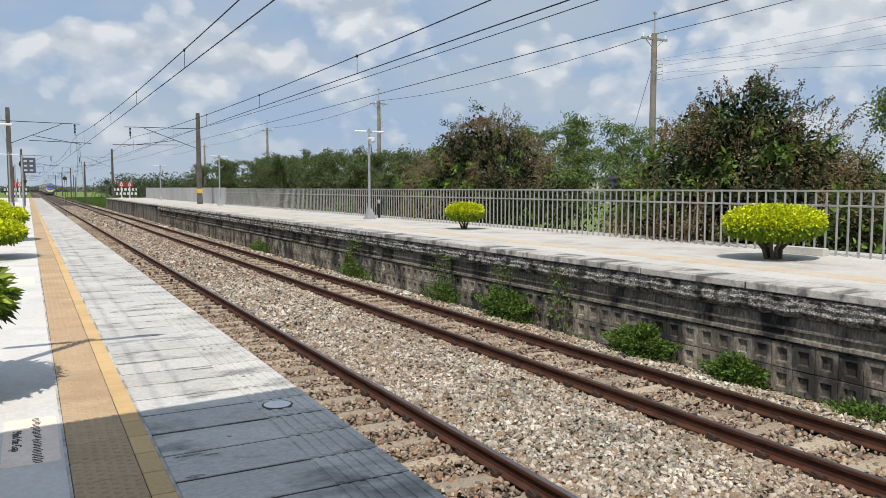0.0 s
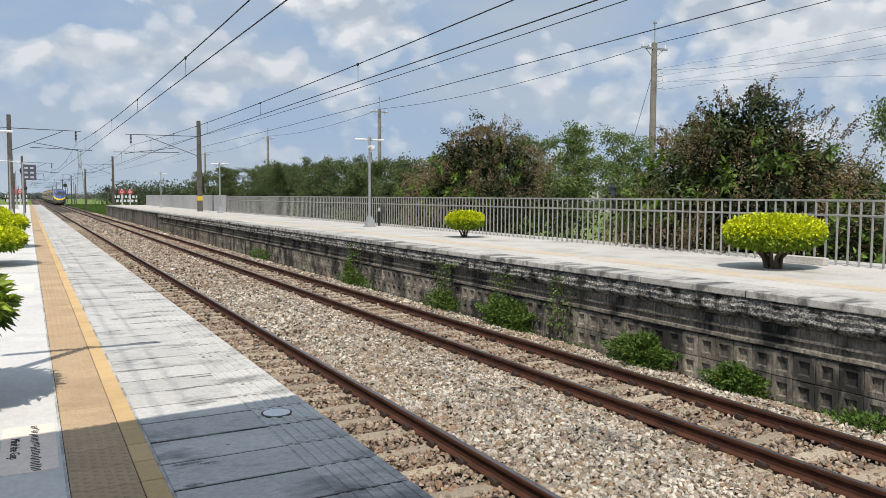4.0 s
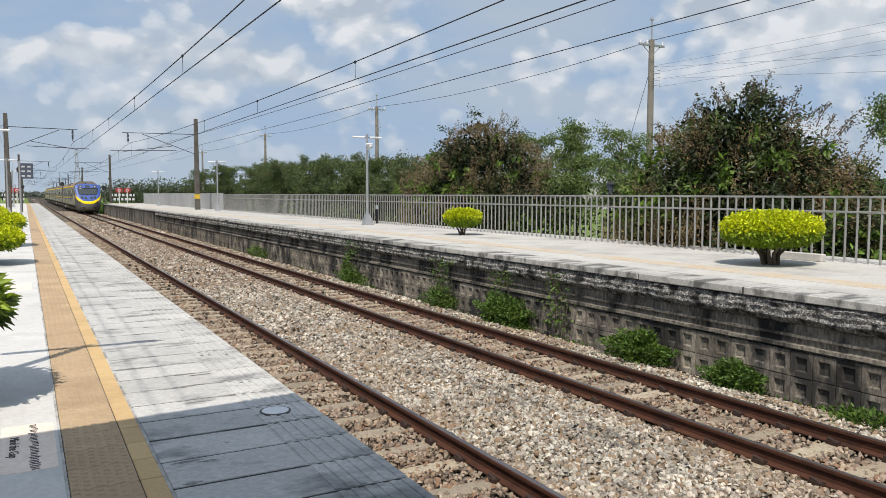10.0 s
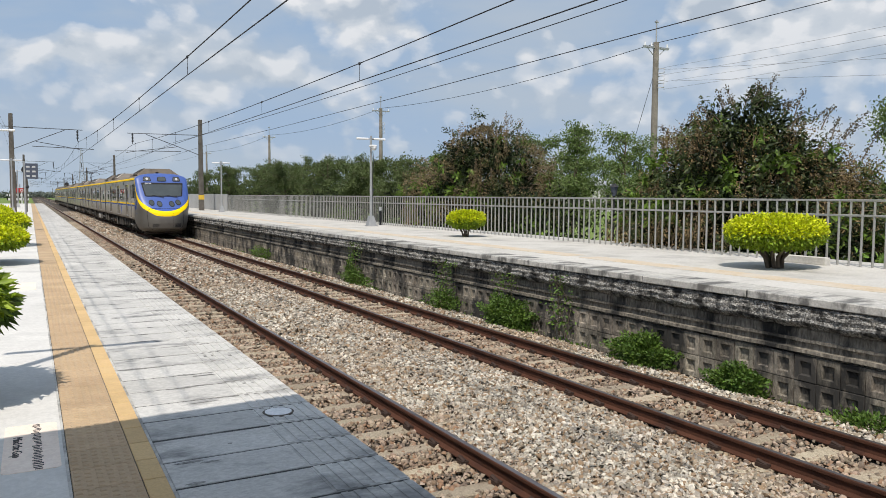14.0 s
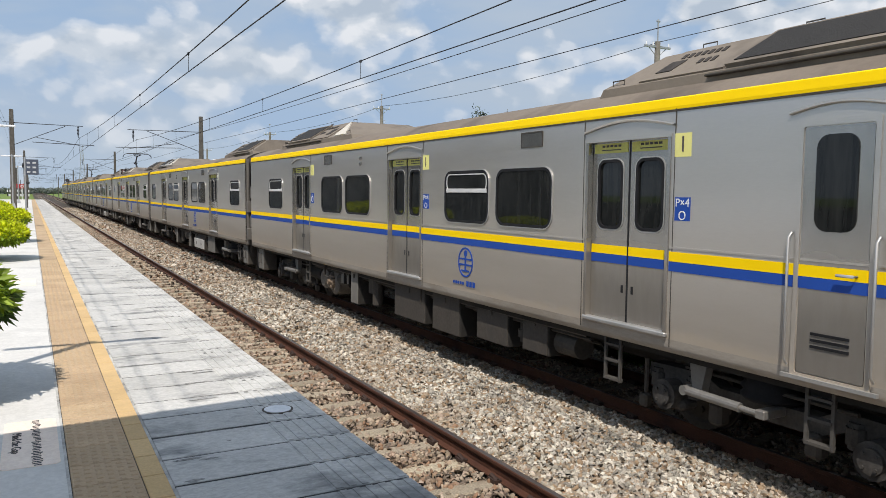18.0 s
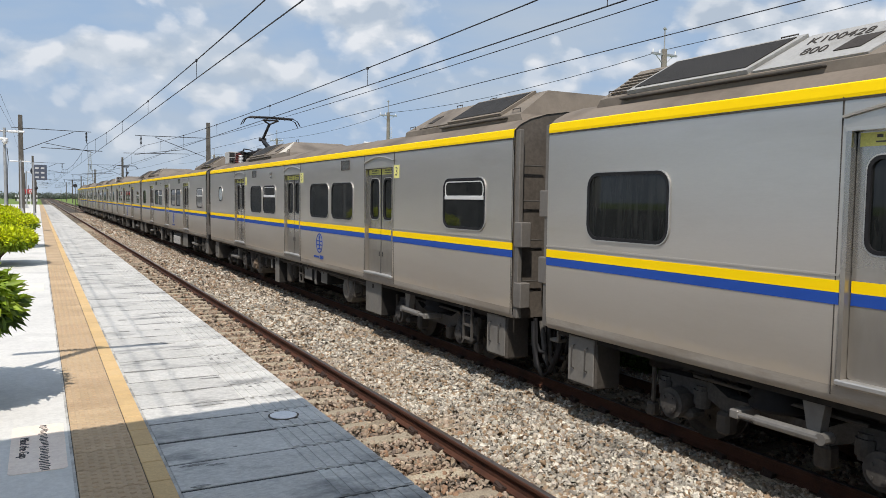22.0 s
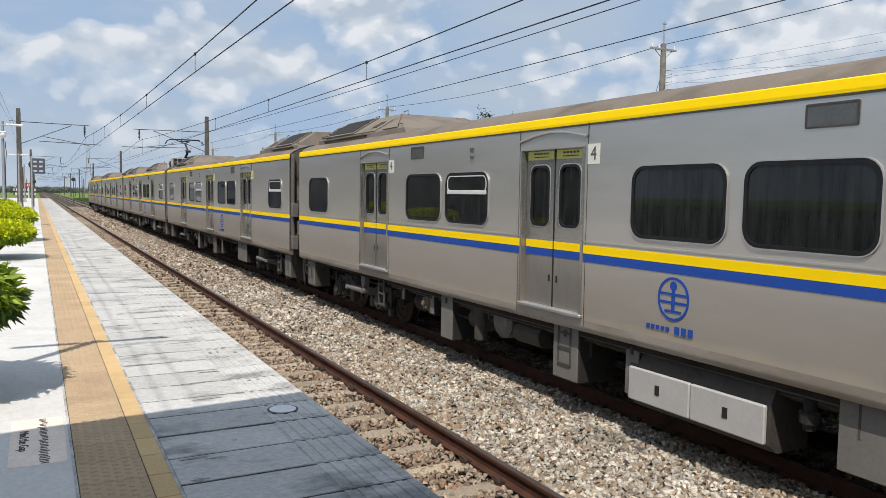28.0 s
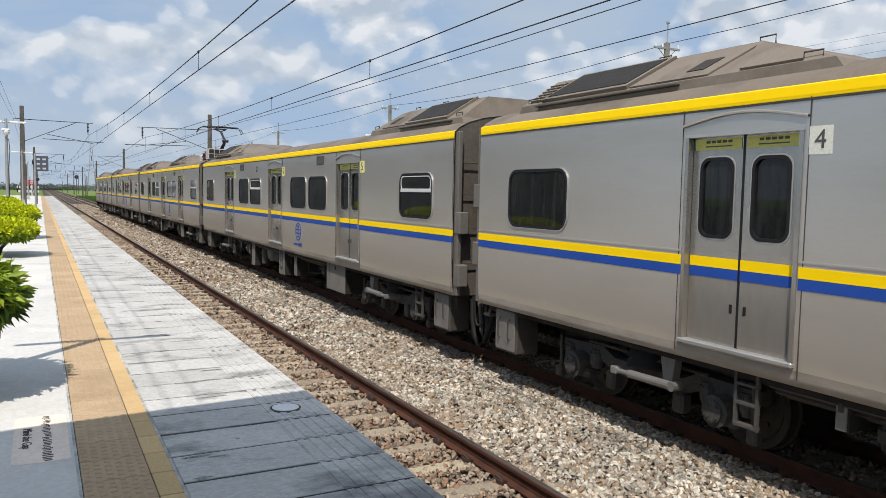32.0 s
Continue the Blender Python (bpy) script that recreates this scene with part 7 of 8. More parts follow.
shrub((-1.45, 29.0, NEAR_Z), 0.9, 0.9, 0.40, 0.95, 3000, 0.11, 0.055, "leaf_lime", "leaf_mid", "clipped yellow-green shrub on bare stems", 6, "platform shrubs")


def lumps(n, rx, ry, rz, seed, gap=0.0, taper=0.3):
    """Centres of leaf clumps over an uneven dome, left out where the crown has hollows."""
    d = rng.normal(0, 1, (n, 3))
    d[:, 2] = np.abs(d[:, 2]) * 0.9 - 0.25
    d /= np.linalg.norm(d, axis=1, keepdims=True)
    wave = np.array([noise.noise((v[0] * 2.2 + seed, v[1] * 2.2, v[2] * 2.2)) for v in d])
    c = d * np.array((rx, ry, rz)) * (rng.uniform(0.72, 1.0, n) + 0.26 * wave)[:, None]
    c[:, :2] *= (1.10 - taper * np.clip(d[:, 2], 0, 1))[:, None]
    c[:, 2] *= 1.0 + 0.16 * np.clip(d[:, 2], 0, 1) ** 3
    hole = np.array([noise.noise((v[0] * 3.6, v[1] * 3.6 + seed, v[2] * 3.6)) for v in d])
    ok = hole > gap - 0.6
    return c[ok], d[ok]


def sprays(c, d, k, sigma, hang=0.0):
    """Points of k leaves about each clump."""
    n = len(c) * k
    p = np.repeat(c, k, 0) + rng.normal(0, 1, (n, 3)) * np.array((sigma, sigma, sigma * 0.7))
    p[:, 2] -= hang * rng.uniform(0, 1, n) ** 0.8
    return p, np.repeat(d, k, 0)


def whorls(c, d, k):
    """k leaves spreading from each clump's tip, fanned outward and hanging."""
    n = len(c) * k
    turn = rng.normal(0, 1, (n, 3))
    return np.repeat(c, k, 0) + rng.normal(0, 0.05, (n, 3)), np.repeat(d, k, 0) * 0.5 + turn * 0.75


def mound_tree(at, rx, ry, height, label, sprigs, seed_share, seed, taper, wild):
    """A broad tree smothered by creeper: hollows painted dark, leafy sprays, brown seed tassels, wild top shoots."""
    tr = thing("tree", label, "tree", at)
    tubes("trunk", [([(0, 0, -0.2), (0.1, 0.05, height * 0.25), (0.0, 0.1, height * 0.55)], [0.22, 0.16, 0.08])], "bark", tr)
    for i in range(9):
        a = 2 * math.pi * i / 9 + rng.uniform(-0.2, 0.2)
        tubes("limb", [([(0.05, 0.05, height * 0.28), (rx * 0.4 * math.cos(a), ry * 0.4 * math.sin(a), height * rng.uniform(0.45, 0.6)), (rx * 0.62 * math.cos(a), ry * 0.62 * math.sin(a), height * rng.uniform(0.5, 0.68))], [0.08, 0.05, 0.015])], "bark", tr)
    base, rz = np.array((0, 0, height * 0.40)), height * 0.50
    # inner foliage and skirt, the crown's inner shade painted near black
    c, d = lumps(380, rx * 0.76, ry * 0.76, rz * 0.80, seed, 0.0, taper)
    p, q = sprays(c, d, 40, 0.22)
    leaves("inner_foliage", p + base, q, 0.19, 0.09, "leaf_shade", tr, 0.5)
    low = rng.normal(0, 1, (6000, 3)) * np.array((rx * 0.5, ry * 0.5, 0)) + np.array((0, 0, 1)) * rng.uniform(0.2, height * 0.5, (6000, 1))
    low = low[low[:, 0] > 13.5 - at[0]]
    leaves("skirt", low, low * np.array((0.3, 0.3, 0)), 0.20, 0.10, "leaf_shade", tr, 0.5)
    # leafy sprays in clumps with hollows between
    c, d = lumps(620 if wild > 0.8 else 300, rx, ry, rz, seed, 0.42, taper)
    p, q = whorls(c, d, 26)
    leaves("crown", p + rng.normal(0, 0.09, p.shape) + base, q, 0.145, 0.058, "leaf_dark", tr, 0.55, 0.3)
    c, d = lumps(430, rx * 1.04, ry * 1.04, rz, seed + 5, 0.55, taper)
    side = d[:, 0] * 0.75 + d[:, 1] * 0.66
    ok = (side < 0.35) & (d[:, 2] < 0.45 + 0.3 * rng.normal(0, 1, len(d)))
    p, q = whorls(c[ok], d[ok], 22)
    o = leaves("fresh_leaves", p + rng.normal(0, 0.05, p.shape) + base, q, 0.24, 0.080, "leaf_fresh", tr, 0.75, 0.25)
    o["label"] = "fresh green drooping leaves"
    # seed tassels hanging on fine twigs
    c, d = lumps(int(760 * seed_share), rx * 1.05, ry * 1.05, rz * 1.03, seed + 9, 0.50, taper)
    if wild > 0.8:
        # tassels kept to the tree's left and right to fit the camera's view
        flank = np.abs(d[:, 0] * 0.61 - d[:, 1] * 0.79)
        ok = ((flank > 0.32) | (rng.uniform(0, 1, len(d)) < 0.38)) & (d[:, 2] < 0.80)
        c, d = c[ok], d[ok]
    p, q = sprays(c, d, 46, 0.055, 0.55)
    o = leaves("seed_tassels", p + base, q, 0.052, 0.042, "seed" if wild > 0.8 else "seed_pale", tr, 0.2)
    o["label"] = "dry brown hanging seed tassels"
    L = []
    for i in range(0, len(c), 3):
        e = c[i] + base
        s0 = c[i] * 0.72 + base + rng.normal(0, 0.1, 3)
        L.append(([s0, (s0 + e) / 2 + np.array((0, 0, 0.16)), e + np.array((0, 0, 0.06)), e + d[i] * 0.12 + np.array((0, 0, -0.38))], [0.012, 0.009, 0.007, 0.004]))
    tubes("twig_tangle", L, "twig", tr, "pale brown twigs", seg=3)["kind"] = "stuff"
    # wild shoots above the crown, each strung with small round leaves and seeds
    T, P, D = [], [], []
    for i in range(sprigs):
        a, q = rng.uniform(0, 2 * math.pi), rng.uniform(0.0, 0.85)
        s0 = np.array((rx * q * math.cos(a), ry * q * math.sin(a), height * (0.88 - 0.34 * q * q)))
        way = np.array((0.75 * math.cos(a) * q + rng.normal(0, 0.3), 0.75 * math.sin(a) * q + rng.normal(0, 0.3), 1.0)) * rng.uniform(0.5, 1.15) * wild
        curve = lambda t: s0 + way * t + np.array((0, 0, -0.28 * t * t))
        T.append(([curve(t) for t in (0, 0.35, 0.7, 1.0)], [0.016, 0.012, 0.008, 0.004]))
        for t in np.linspace(0.15, 1, 11):
            for k in range(6):
                P.append(curve(t) + rng.normal(0, 0.045, 3))
                D.append(rng.normal(0, 1, 3))
    for one in T:
        tubes("shoot", [one], "twig", tr, seg=4)
    leaves("shoot_leaves", np.array(P), np.array(D), 0.062, 0.042, "shoot_leaf" if wild > 0.8 else "seed_pale", tr, 0.0)
    return tr


mound_tree((17.9, 29.0, -0.55), 3.3, 3.3, 6.6, "broad dark tree covered in dry brown creeper seeds", 60, 2.6, 2.0, 0.16, 0.55)
mound_tree((16.85, 13.85, -0.55), 3.05, 3.3, 6.1, "broad dark green tree overgrown with brown seeding creeper", 36, 2.9, 7.3, 0.52, 1.0)


def airy_tree(at, height, spread, n_limbs, per, label, leaf=0.13, mat="leaf_feather", girth=0.11):
    """A slim tree with open, feathery foliage in flat sprays."""
    tr = thing("tree", label, "tree", at, "feathery trees behind the fence")
    lean = rng.normal(0, 0.25, 2)
    top = (lean[0], lean[1], height * 0.9)
    tubes("trunk", [([(0, 0, -0.2), (lean[0] * 0.4, lean[1] * 0.4, height * 0.45), top], [girth, girth * 0.65, girth * 0.18])], "bark", tr)
    L, P = [], []
    for i in range(n_limbs):
        a = rng.uniform(0, 2 * math.pi)
        t = rng.uniform(0.40, 0.97)
        b = np.array((lean[0] * t, lean[1] * t, height * 0.92 * t))
        r = spread * (1.2 - 0.7 * t) * rng.uniform(0.35, 1.35)
        e = b + np.array((r * math.cos(a), r * math.sin(a), rng.uniform(0.15, 0.9)))
        m = (b + e) / 2 + np.array((0, 0, 0.18))
        L.append(([b, m, e], [0.03, 0.02, 0.007]))
        for k in range(6):
            u = rng.uniform(0.25, 1.05)
            c = b * (1 - u) + e * u + np.array((0, 0, 0.18 * math.sin(math.pi * min(u, 1)))) + rng.normal(0, 0.12, 3)
            P.append(c + rng.normal(0, 1, (per, 3)) * np.array((0.19, 0.19, 0.085)))
    for one in L:
        tubes("limb", [one], "bark", tr, seg=4)
    P = np.concatenate(P)
    leaves("crown", P, np.zeros_like(P), leaf, leaf * 0.42, mat, tr, 0.25, 1.0)
    return tr


for x, y, hgt, sp in ((18.5, 37.5, 5.0, 1.8), (19.5, 41, 5.2, 2.0), (18.2, 44.5, 4.9, 2.0), (20.0, 48, 5.6, 2.3), (18.6, 52, 5.4, 2.2), (19.8, 56, 5.8, 2.3), (18.4, 60.5, 5.5, 2.4), (20.2, 65, 5.8, 2.4),
                      (18.8, 70, 5.6, 2.5), (20.0, 75.5, 5.9, 2.6), (18.8, 81, 6.0, 2.6), (20.2, 88, 6.1, 2.8), (19.0, 96, 5.9, 3.0)):
    airy_tree((x, y, -0.55), hgt, sp, 36, 34, "slim tree with feathery open green foliage", 0.15)
for x, y, hgt, sp in ((23.5, 40, 5.3, 2.1), (24.5, 46, 5.7, 2.3), (23.0, 53, 5.7, 2.4), (24.0, 61, 6.0, 2.6), (23.5, 69, 6.2, 2.8), (25, 78, 6.4, 3.0), (24, 88, 6.6, 3.0)):
    airy_tree((x, y, -0.55), hgt, sp, 30, 30, "slim tree with feathery open green foliage", 0.17)
for x, y, hgt, sp in ((21.8, 30.4, 6.2, 1.8), (21.5, 27.2, 6.3, 1.6), (22.6, 25.0, 6.3, 1.9), (24.0, 23.0, 6.2, 1.8), (26.5, 33.0, 6.6, 2.0), (26.0, 28.5, 6.4, 1.9), (20.6, 34.0, 4.7, 1.6)):
    airy_tree((x, y, -0.55), hgt, sp, 20, 36, "slim young tree with sparse light green foliage", 0.135, "leaf_young", 0.07)

airy_tree((21.2, 12.9, -0.55), 5.8, 1.55, 26, 34, "slim young tree with sparse light green foliage", 0.12, "leaf_young", 0.06)

for x, y, hgt, sp in ((19.3, 24.6, 4.3, 1.5), (20.6, 22.4, 4.0, 1.6), (19.8, 20.2, 3.6, 1.4), (21.4, 26.4, 4.6, 1.6), (20.2, 18.2, 3.9, 1.3), (18.6, 16.9, 4.2, 1.2)):
    airy_tree((x, y, -0.55), hgt, sp, 17, 28, "low leafy young tree behind the fence", 0.14, "leaf_young", 0.06)

# undergrowth along the back of the fence
n = 95000
y = rng.uniform(2, 96, n)
wave = np.sin(y * 0.9) * np.sin(y * 0.31 + 1)
hgt = 1.95 + 0.6 * wave + 0.3 * rng.normal(0, 1, n)
open_field = (y > 16.4) & (y < 20.4)
hgt = np.where(open_field, hgt * 0.25, hgt)
gapless = (np.sin(y * 1.7 + 0.6) + 0.7 * np.sin(y * 0.63) > -0.95) & (y > 9.6) & (~open_field | (rng.uniform(0, 1, n) < 0.06)) | (~open_field & (rng.uniform(0, 1, n) < 0.10))
y, hgt = y[gapless], hgt[gapless]
n = len(y)
P = np.stack((14.6 + rng.gamma(2.0, 0.8, n), y, -0.5 + np.maximum(0.15, hgt + 0.5) * rng.uniform(0, 1, n) ** 0.7), 1)
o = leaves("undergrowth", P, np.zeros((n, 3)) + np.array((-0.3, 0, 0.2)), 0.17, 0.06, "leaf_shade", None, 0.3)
tagged(o, "dense undergrowth behind the fence, shade painted into its green", "undergrowth", kind="stuff")
n = 9000
y = rng.uniform(3, 60, n)
y = y + 0.35 * np.sin(y * 5.1)
P = np.stack((14.3 + rng.gamma(1.6, 0.6, n), y, -0.3 + rng.uniform(0, 1, n) ** 0.8 * (1.5 + 0.8 * np.sin(y * 0.7))), 1)
P = P[(P[:, 1] < 16.8) | (P[:, 1] > 20.3)]
o = leaves("bright_undergrowth", P, np.zeros((len(P), 3)) + np.array((-0.3, 0, 0.1)), 0.22, 0.075, "leaf_fresh", None, 0.5)
tagged(o, "fresh green drooping shoots behind the fence", "undergrowth", kind="stuff")

# lush grass in the open stretch beyond the fence
n = 14000
P = np.stack((rng.uniform(15.0, 34.0, n), rng.uniform(7, 34, n), np.full(n, -0.56)), 1)
o = leaves("meadow_grass", P, np.zeros((n, 3)) + np.array((0, 0, 1.4)), 0.34, 0.06, "weed", None, 0.0, 0.35)
tagged(o, "lush green grass in the open field beyond the fence", "grass", kind="stuff")

# weeds rooted at the foot of the wall
for y, rx, ry, h, n in ((8.75, 0.30, 0.58, 0.62, 4600), (6.95, 0.26, 0.40, 0.46, 2900), (12.6, 0.26, 0.85, 0.75, 4600), (15.2, 0.22, 0.62, 0.60, 1500), (20.6, 0.20, 0.95, 0.55, 1600), (21.0, 0.12, 0.25, 0.95, 700),
                        (31.0, 0.2, 1.5, 0.6, 1300), (4.9, 0.28, 0.75, 0.24, 1800)):
    h = h * 0.82
    w = thing("weed", "green leafy weed growing at the foot of the wall", "weed", (8.30, y, -0.24), "weeds along the wall")
    d = rng.normal(0, 1, (n, 3))
    d /= np.linalg.norm(d, axis=1, keepdims=True)
    n = len(d)
    lump = 1 + 0.25 * np.sin(d[:, 1] * 7 + y) + 0.2 * np.sin(d[:, 2] * 9)
    p = d * lump[:, None] * np.array((rx, ry, h / 2)) * rng.uniform(0.5, 1, (n, 1)) + np.array((0, 0, h / 2))
    p[:, 2] = np.maximum(p[:, 2], 0.02)
    leaves("foliage", p, d + np.array((-0.2, 0, 0.4)), 0.06, 0.036, "weed", w, 0.1)
    tubes("stalk", [([(0, 0, 0), (rx * 0.3 * math.cos(a), ry * 0.4 * math.sin(a), h * 0.7)], [0.010, 0.005]) for a in np.linspace(0, 6, 9)], "bark", w, seg=4)
# a thin creeper climbing the wall, and low weeds along the stones
T, P = [], []
for y, h in ((15.3, 0.95), (12.7, 0.9), (10.9, 1.0), (20.9, 1.05)):
    for k in range(5):
        x0, y0 = 8.42, y + rng.uniform(-0.4, 0.4)
        T.append(([(x0, y0, -0.1), (x0, y0 + rng.uniform(-0.2, 0.2), h * 0.5), (x0 - 0.05, y0 + rng.uniform(-0.35, 0.35), h)], [0.008, 0.006, 0.004]))
        for t in rng.uniform(0, 1, 40):
            P.append((x0 - 0.03 + rng.normal(0, 0.03), y0 + rng.normal(0, 0.16), h * t))
cr = thing("creeper", "thin green creeper climbing the old wall", "creeper", (0, 0, 0))
tubes("stalk", T, "bark", cr, seg=4)["kind"] = "stuff"
leaves("foliage", np.array(P), np.zeros((len(P), 3)) + np.array((-1.0, 0, 0)), 0.07, 0.04, "weed", cr, 0.3)
n = 3600
y = rng.uniform(3, 60, n)
y = y + 0.5 * np.sin(y * 2.1)
P = np.stack((8.36 + rng.normal(0, 0.06, n), y, -0.24 + 0.09 * rng.uniform(0, 1, n) ** 2), 1)
keep_ = np.sin(y * 1.3) + 0.6 * np.sin(y * 3.7) > 0.0
o = leaves("low_weeds", P[keep_], np.zeros((keep_.sum(), 3)) + np.array((-0.2, 0, 0.9)), 0.07, 0.035, "weed", None, -0.2)
tagged(o, "low green weeds along the stones", "weeds", kind="stuff")

# grass beside the track past the platform end, and the far woods
n = 20000
y = rng.uniform(105, 230, n)
P = np.stack((9.0 + rng.uniform(0, 10, n), y, np.full(n, -0.5)), 1)
o = leaves("tall_grass", P, np.zeros((n, 3)) + np.array((0, 0, 1.2)), 0.5, 0.14, "weed", None, 0.0, 0.3)
tagged(o, "tall green grass beside the track", "grass", kind="stuff")


def far_woods(name, pts, h, n, label, size, mat="far_wood"):
    """A distant belt of trees: lumpy crowns made of many leaf clumps."""
    V = []
    for (x0, y0), (x1, y1) in zip(pts, pts[1:]):
        t = rng.uniform(0, 1, n)
        s = np.stack((x0 + (x1 - x0) * t, y0 + (y1 - y0) * t), 1)
        crown = h * (0.38 + 0.62 * np.abs(np.sin(t * 17 + x0)) ** 0.8 * (0.65 + 0.35 * np.sin(t * 53 + y0)))
        V.append(np.stack((s[:, 0] + rng.normal(0, 2, n), s[:, 1] + rng.normal(0, 2, n), -0.5 + crown * rng.uniform(0, 1, n) ** 0.6), 1))
    P = np.concatenate(V)
    o = leaves(name, P, np.zeros_like(P), size, size * 0.6, mat, None, 0.0, 1.0)
    return tagged(o, label, "woods", kind="stuff")


far_woods("far_woods", [(20, 235), (38, 190), (60, 150), (110, 130), (170, 90), (200, 20), (210, -60)], 7.0, 9000, "distant belt of dark trees across the fields", 0.6)
far_woods("track_woods", [(-60, 420), (-10, 560), (25, 640), (60, 420), (90, 300)], 4.5, 3000, "distant trees along the railway, haze painted into their green", 1.3, "hazy_wood")
# Unseen belt added so the far cars' steel reflects something dark.
far_woods("left_woods", [(-12, 100), (-14, 150), (-20, 260), (-26, 400)], 12, 7000, "unseen trees added to darken the train's reflections", 0.7)

# ---- masts, wires, lamps and signs ----
def mast(x, y, s, top=8.2, base=0.0, reach=None):
    """Concrete catenary mast with a hinged bracket towards the track; s: side the bracket points to."""
    m = thing("catenary_mast", "grey concrete catenary mast with a steel bracket arm", "mast", (x, y, base), "catenary masts")
    bm = B()
    w0, w1, h = 0.19, 0.13, top - base
    vs = [bm.verts.new((a * w, b * w, z)) for z, w in ((-0.3, w0), (h, w1)) for a, b in ((-1, -1), (1, -1), (1, 1), (-1, 1))]
    for q in ((0, 1, 5, 4), (1, 2, 6, 5), (2, 3, 7, 6), (3, 0, 4, 7), (4, 5, 6, 7)):
        bm.faces.new([vs[i] for i in q])
    bmesh.ops.bevel(bm, geom=list(bm.edges), offset=0.02, segments=1, affect="EDGES")
    part("post", bm, "mast", m)
    z = lambda v: v - base
    tubes("bracket_arm", [([(0, 0, z(7.0)), (s * reach * 1.08, 0, z(6.95))], [0.026, 0.022])], "black", m)
    tubes("brace", [([(0, 0, z(5.45)), (s * reach * 0.80, 0, z(6.9))], [0.022, 0.022])], "black", m)
    tubes("registration_arm", [([(s * reach * 0.36, 0, z(6.05)), (s * reach * 0.98, 0, z(5.62)), (s * reach * 1.1, 0, z(5.5))], [0.02, 0.02, 0.015]),
                               ([(s * reach * 0.30, 0, z(5.72)), (s * reach * 1.25, 0, z(5.62))], [0.022, 0.022])], "black", m)
    bm = B()
    for k in range(6):
        cyl(bm, (s * reach, 0, z(6.88) - 0.10 * k), (s * reach, 0, z(6.82) - 0.10 * k), 0.07, 10)
    cyl(bm, (s * reach, 0, z(6.95)), (s * reach, 0, z(6.15)), 0.025, 8)
    part("insulator", bm, "black", m, "hanging dark insulator")
    if s > 0:
        for zz, xx in ((6.80, -0.25), (7.00, -0.50)):
            tubes("feeder_arm", [([(0, 0, z(zz) + 0.02), (xx - 0.05, 0, z(zz) + 0.02)], [0.025, 0.02])], "black", m)
    if base > 0.5 and s < 0:
        bm = B()
        box(bm, -0.188, 0.188, -0.188, 0.188, 0.85, 1.20)
        part("warning_band", bm, "yellow_band", m, "yellow warning band")
    return m


SPANS = (-18.0, 60.0, 122.0, 184.0, 246.0, 310.0, 380.0)
for y in SPANS[1:]:
    on = y < 104
    mast(11.75 if on else 11.2, y + 1.0, -1, 8.2, FAR_Z if on else -0.5, reach=4.9 if on else 4.4)
    mast(-1.0 if y < 100 else -0.6, y, 1, 7.9, NEAR_Z if y < 118 else -0.5, reach=4.1 if y < 100 else 3.7)
for x, y in ((9.0, 150), (10.5, 210), (12.5, 260), (-2.0, 150), (13.5, 330), (10.0, 420), (-2.5, 260)):
    p = thing("line_post", "thin grey concrete line post beside the railway", "post", (x, y, -0.5))
    bm = B()
    cyl(bm, (0, 0, -0.2), (0, 0, rng.uniform(5.5, 8.0)), 0.13, 8, 0.10)
    part("post", bm, "mast", p)


def sag(y, low, high):
    for a, b in zip(SPANS, SPANS[1:]):
        if a <= y <= b:
            t = (y - a) / (b - a)
            return high - (high - low) * 4 * t * (1 - t)
    return high


def wire(name, pts, r, label):
    o = tubes(name, [(pts, [r] * len(pts))], "wire", None, seg=5)
    return tagged(o, label, "wire")


ys_ = [-18 + 4 * i for i in range(98)]
for tx in TRACKS:
    cw = thing("overhead_line", "dark overhead contact and messenger wires", "overhead line", (tx, 0, 0), "overhead lines")
    tubes("contact_wire", [([(0, y, 5.07) for y in (-18, 60, 122, 184, 246, 310, 380)], [0.011] * 7)], "wire", cw, seg=5)
    tubes("messenger_wire", [([(0, y, sag(y, 5.46, 6.12)) for y in ys_], [0.012] * len(ys_))], "wire", cw, seg=5)
    for k in range(22):
        y = 9.2 + 8.4 * k if tx < 5 else 8.1 + 8.4 * k
        bm = B()
        cyl(bm, (0, y, 5.07), (0, y, sag(y, 5.46, 6.12)), 0.006, 5)
        box(bm, -0.02, 0.02, y - 0.04, y + 0.04, sag(y, 5.46, 6.12) - 0.035, sag(y, 5.46, 6.12) + 0.03, 0.01)
        part("dropper", bm, "wire", cw)
wire("feeder_wire", [(9.5, y, sag(y, 5.92, 6.3)) for y in ys_], 0.010, "dark feeder wire above the far track")
wire("feeder_wire", [(11.95, y, sag(y, 6.03, 6.19)) for y in ys_], 0.011, "dark feeder wire along the far platform masts")
wire("feeder_wire", [(-1.25, y, sag(y, 6.3, 6.8)) for y in ys_], 0.006, "dark feeder wire along the near platform masts")
wire("feeder_wire", [(-1.50, y, sag(y, 6.4, 7.0)) for y in ys_], 0.006, "dark feeder wire along the near platform masts")


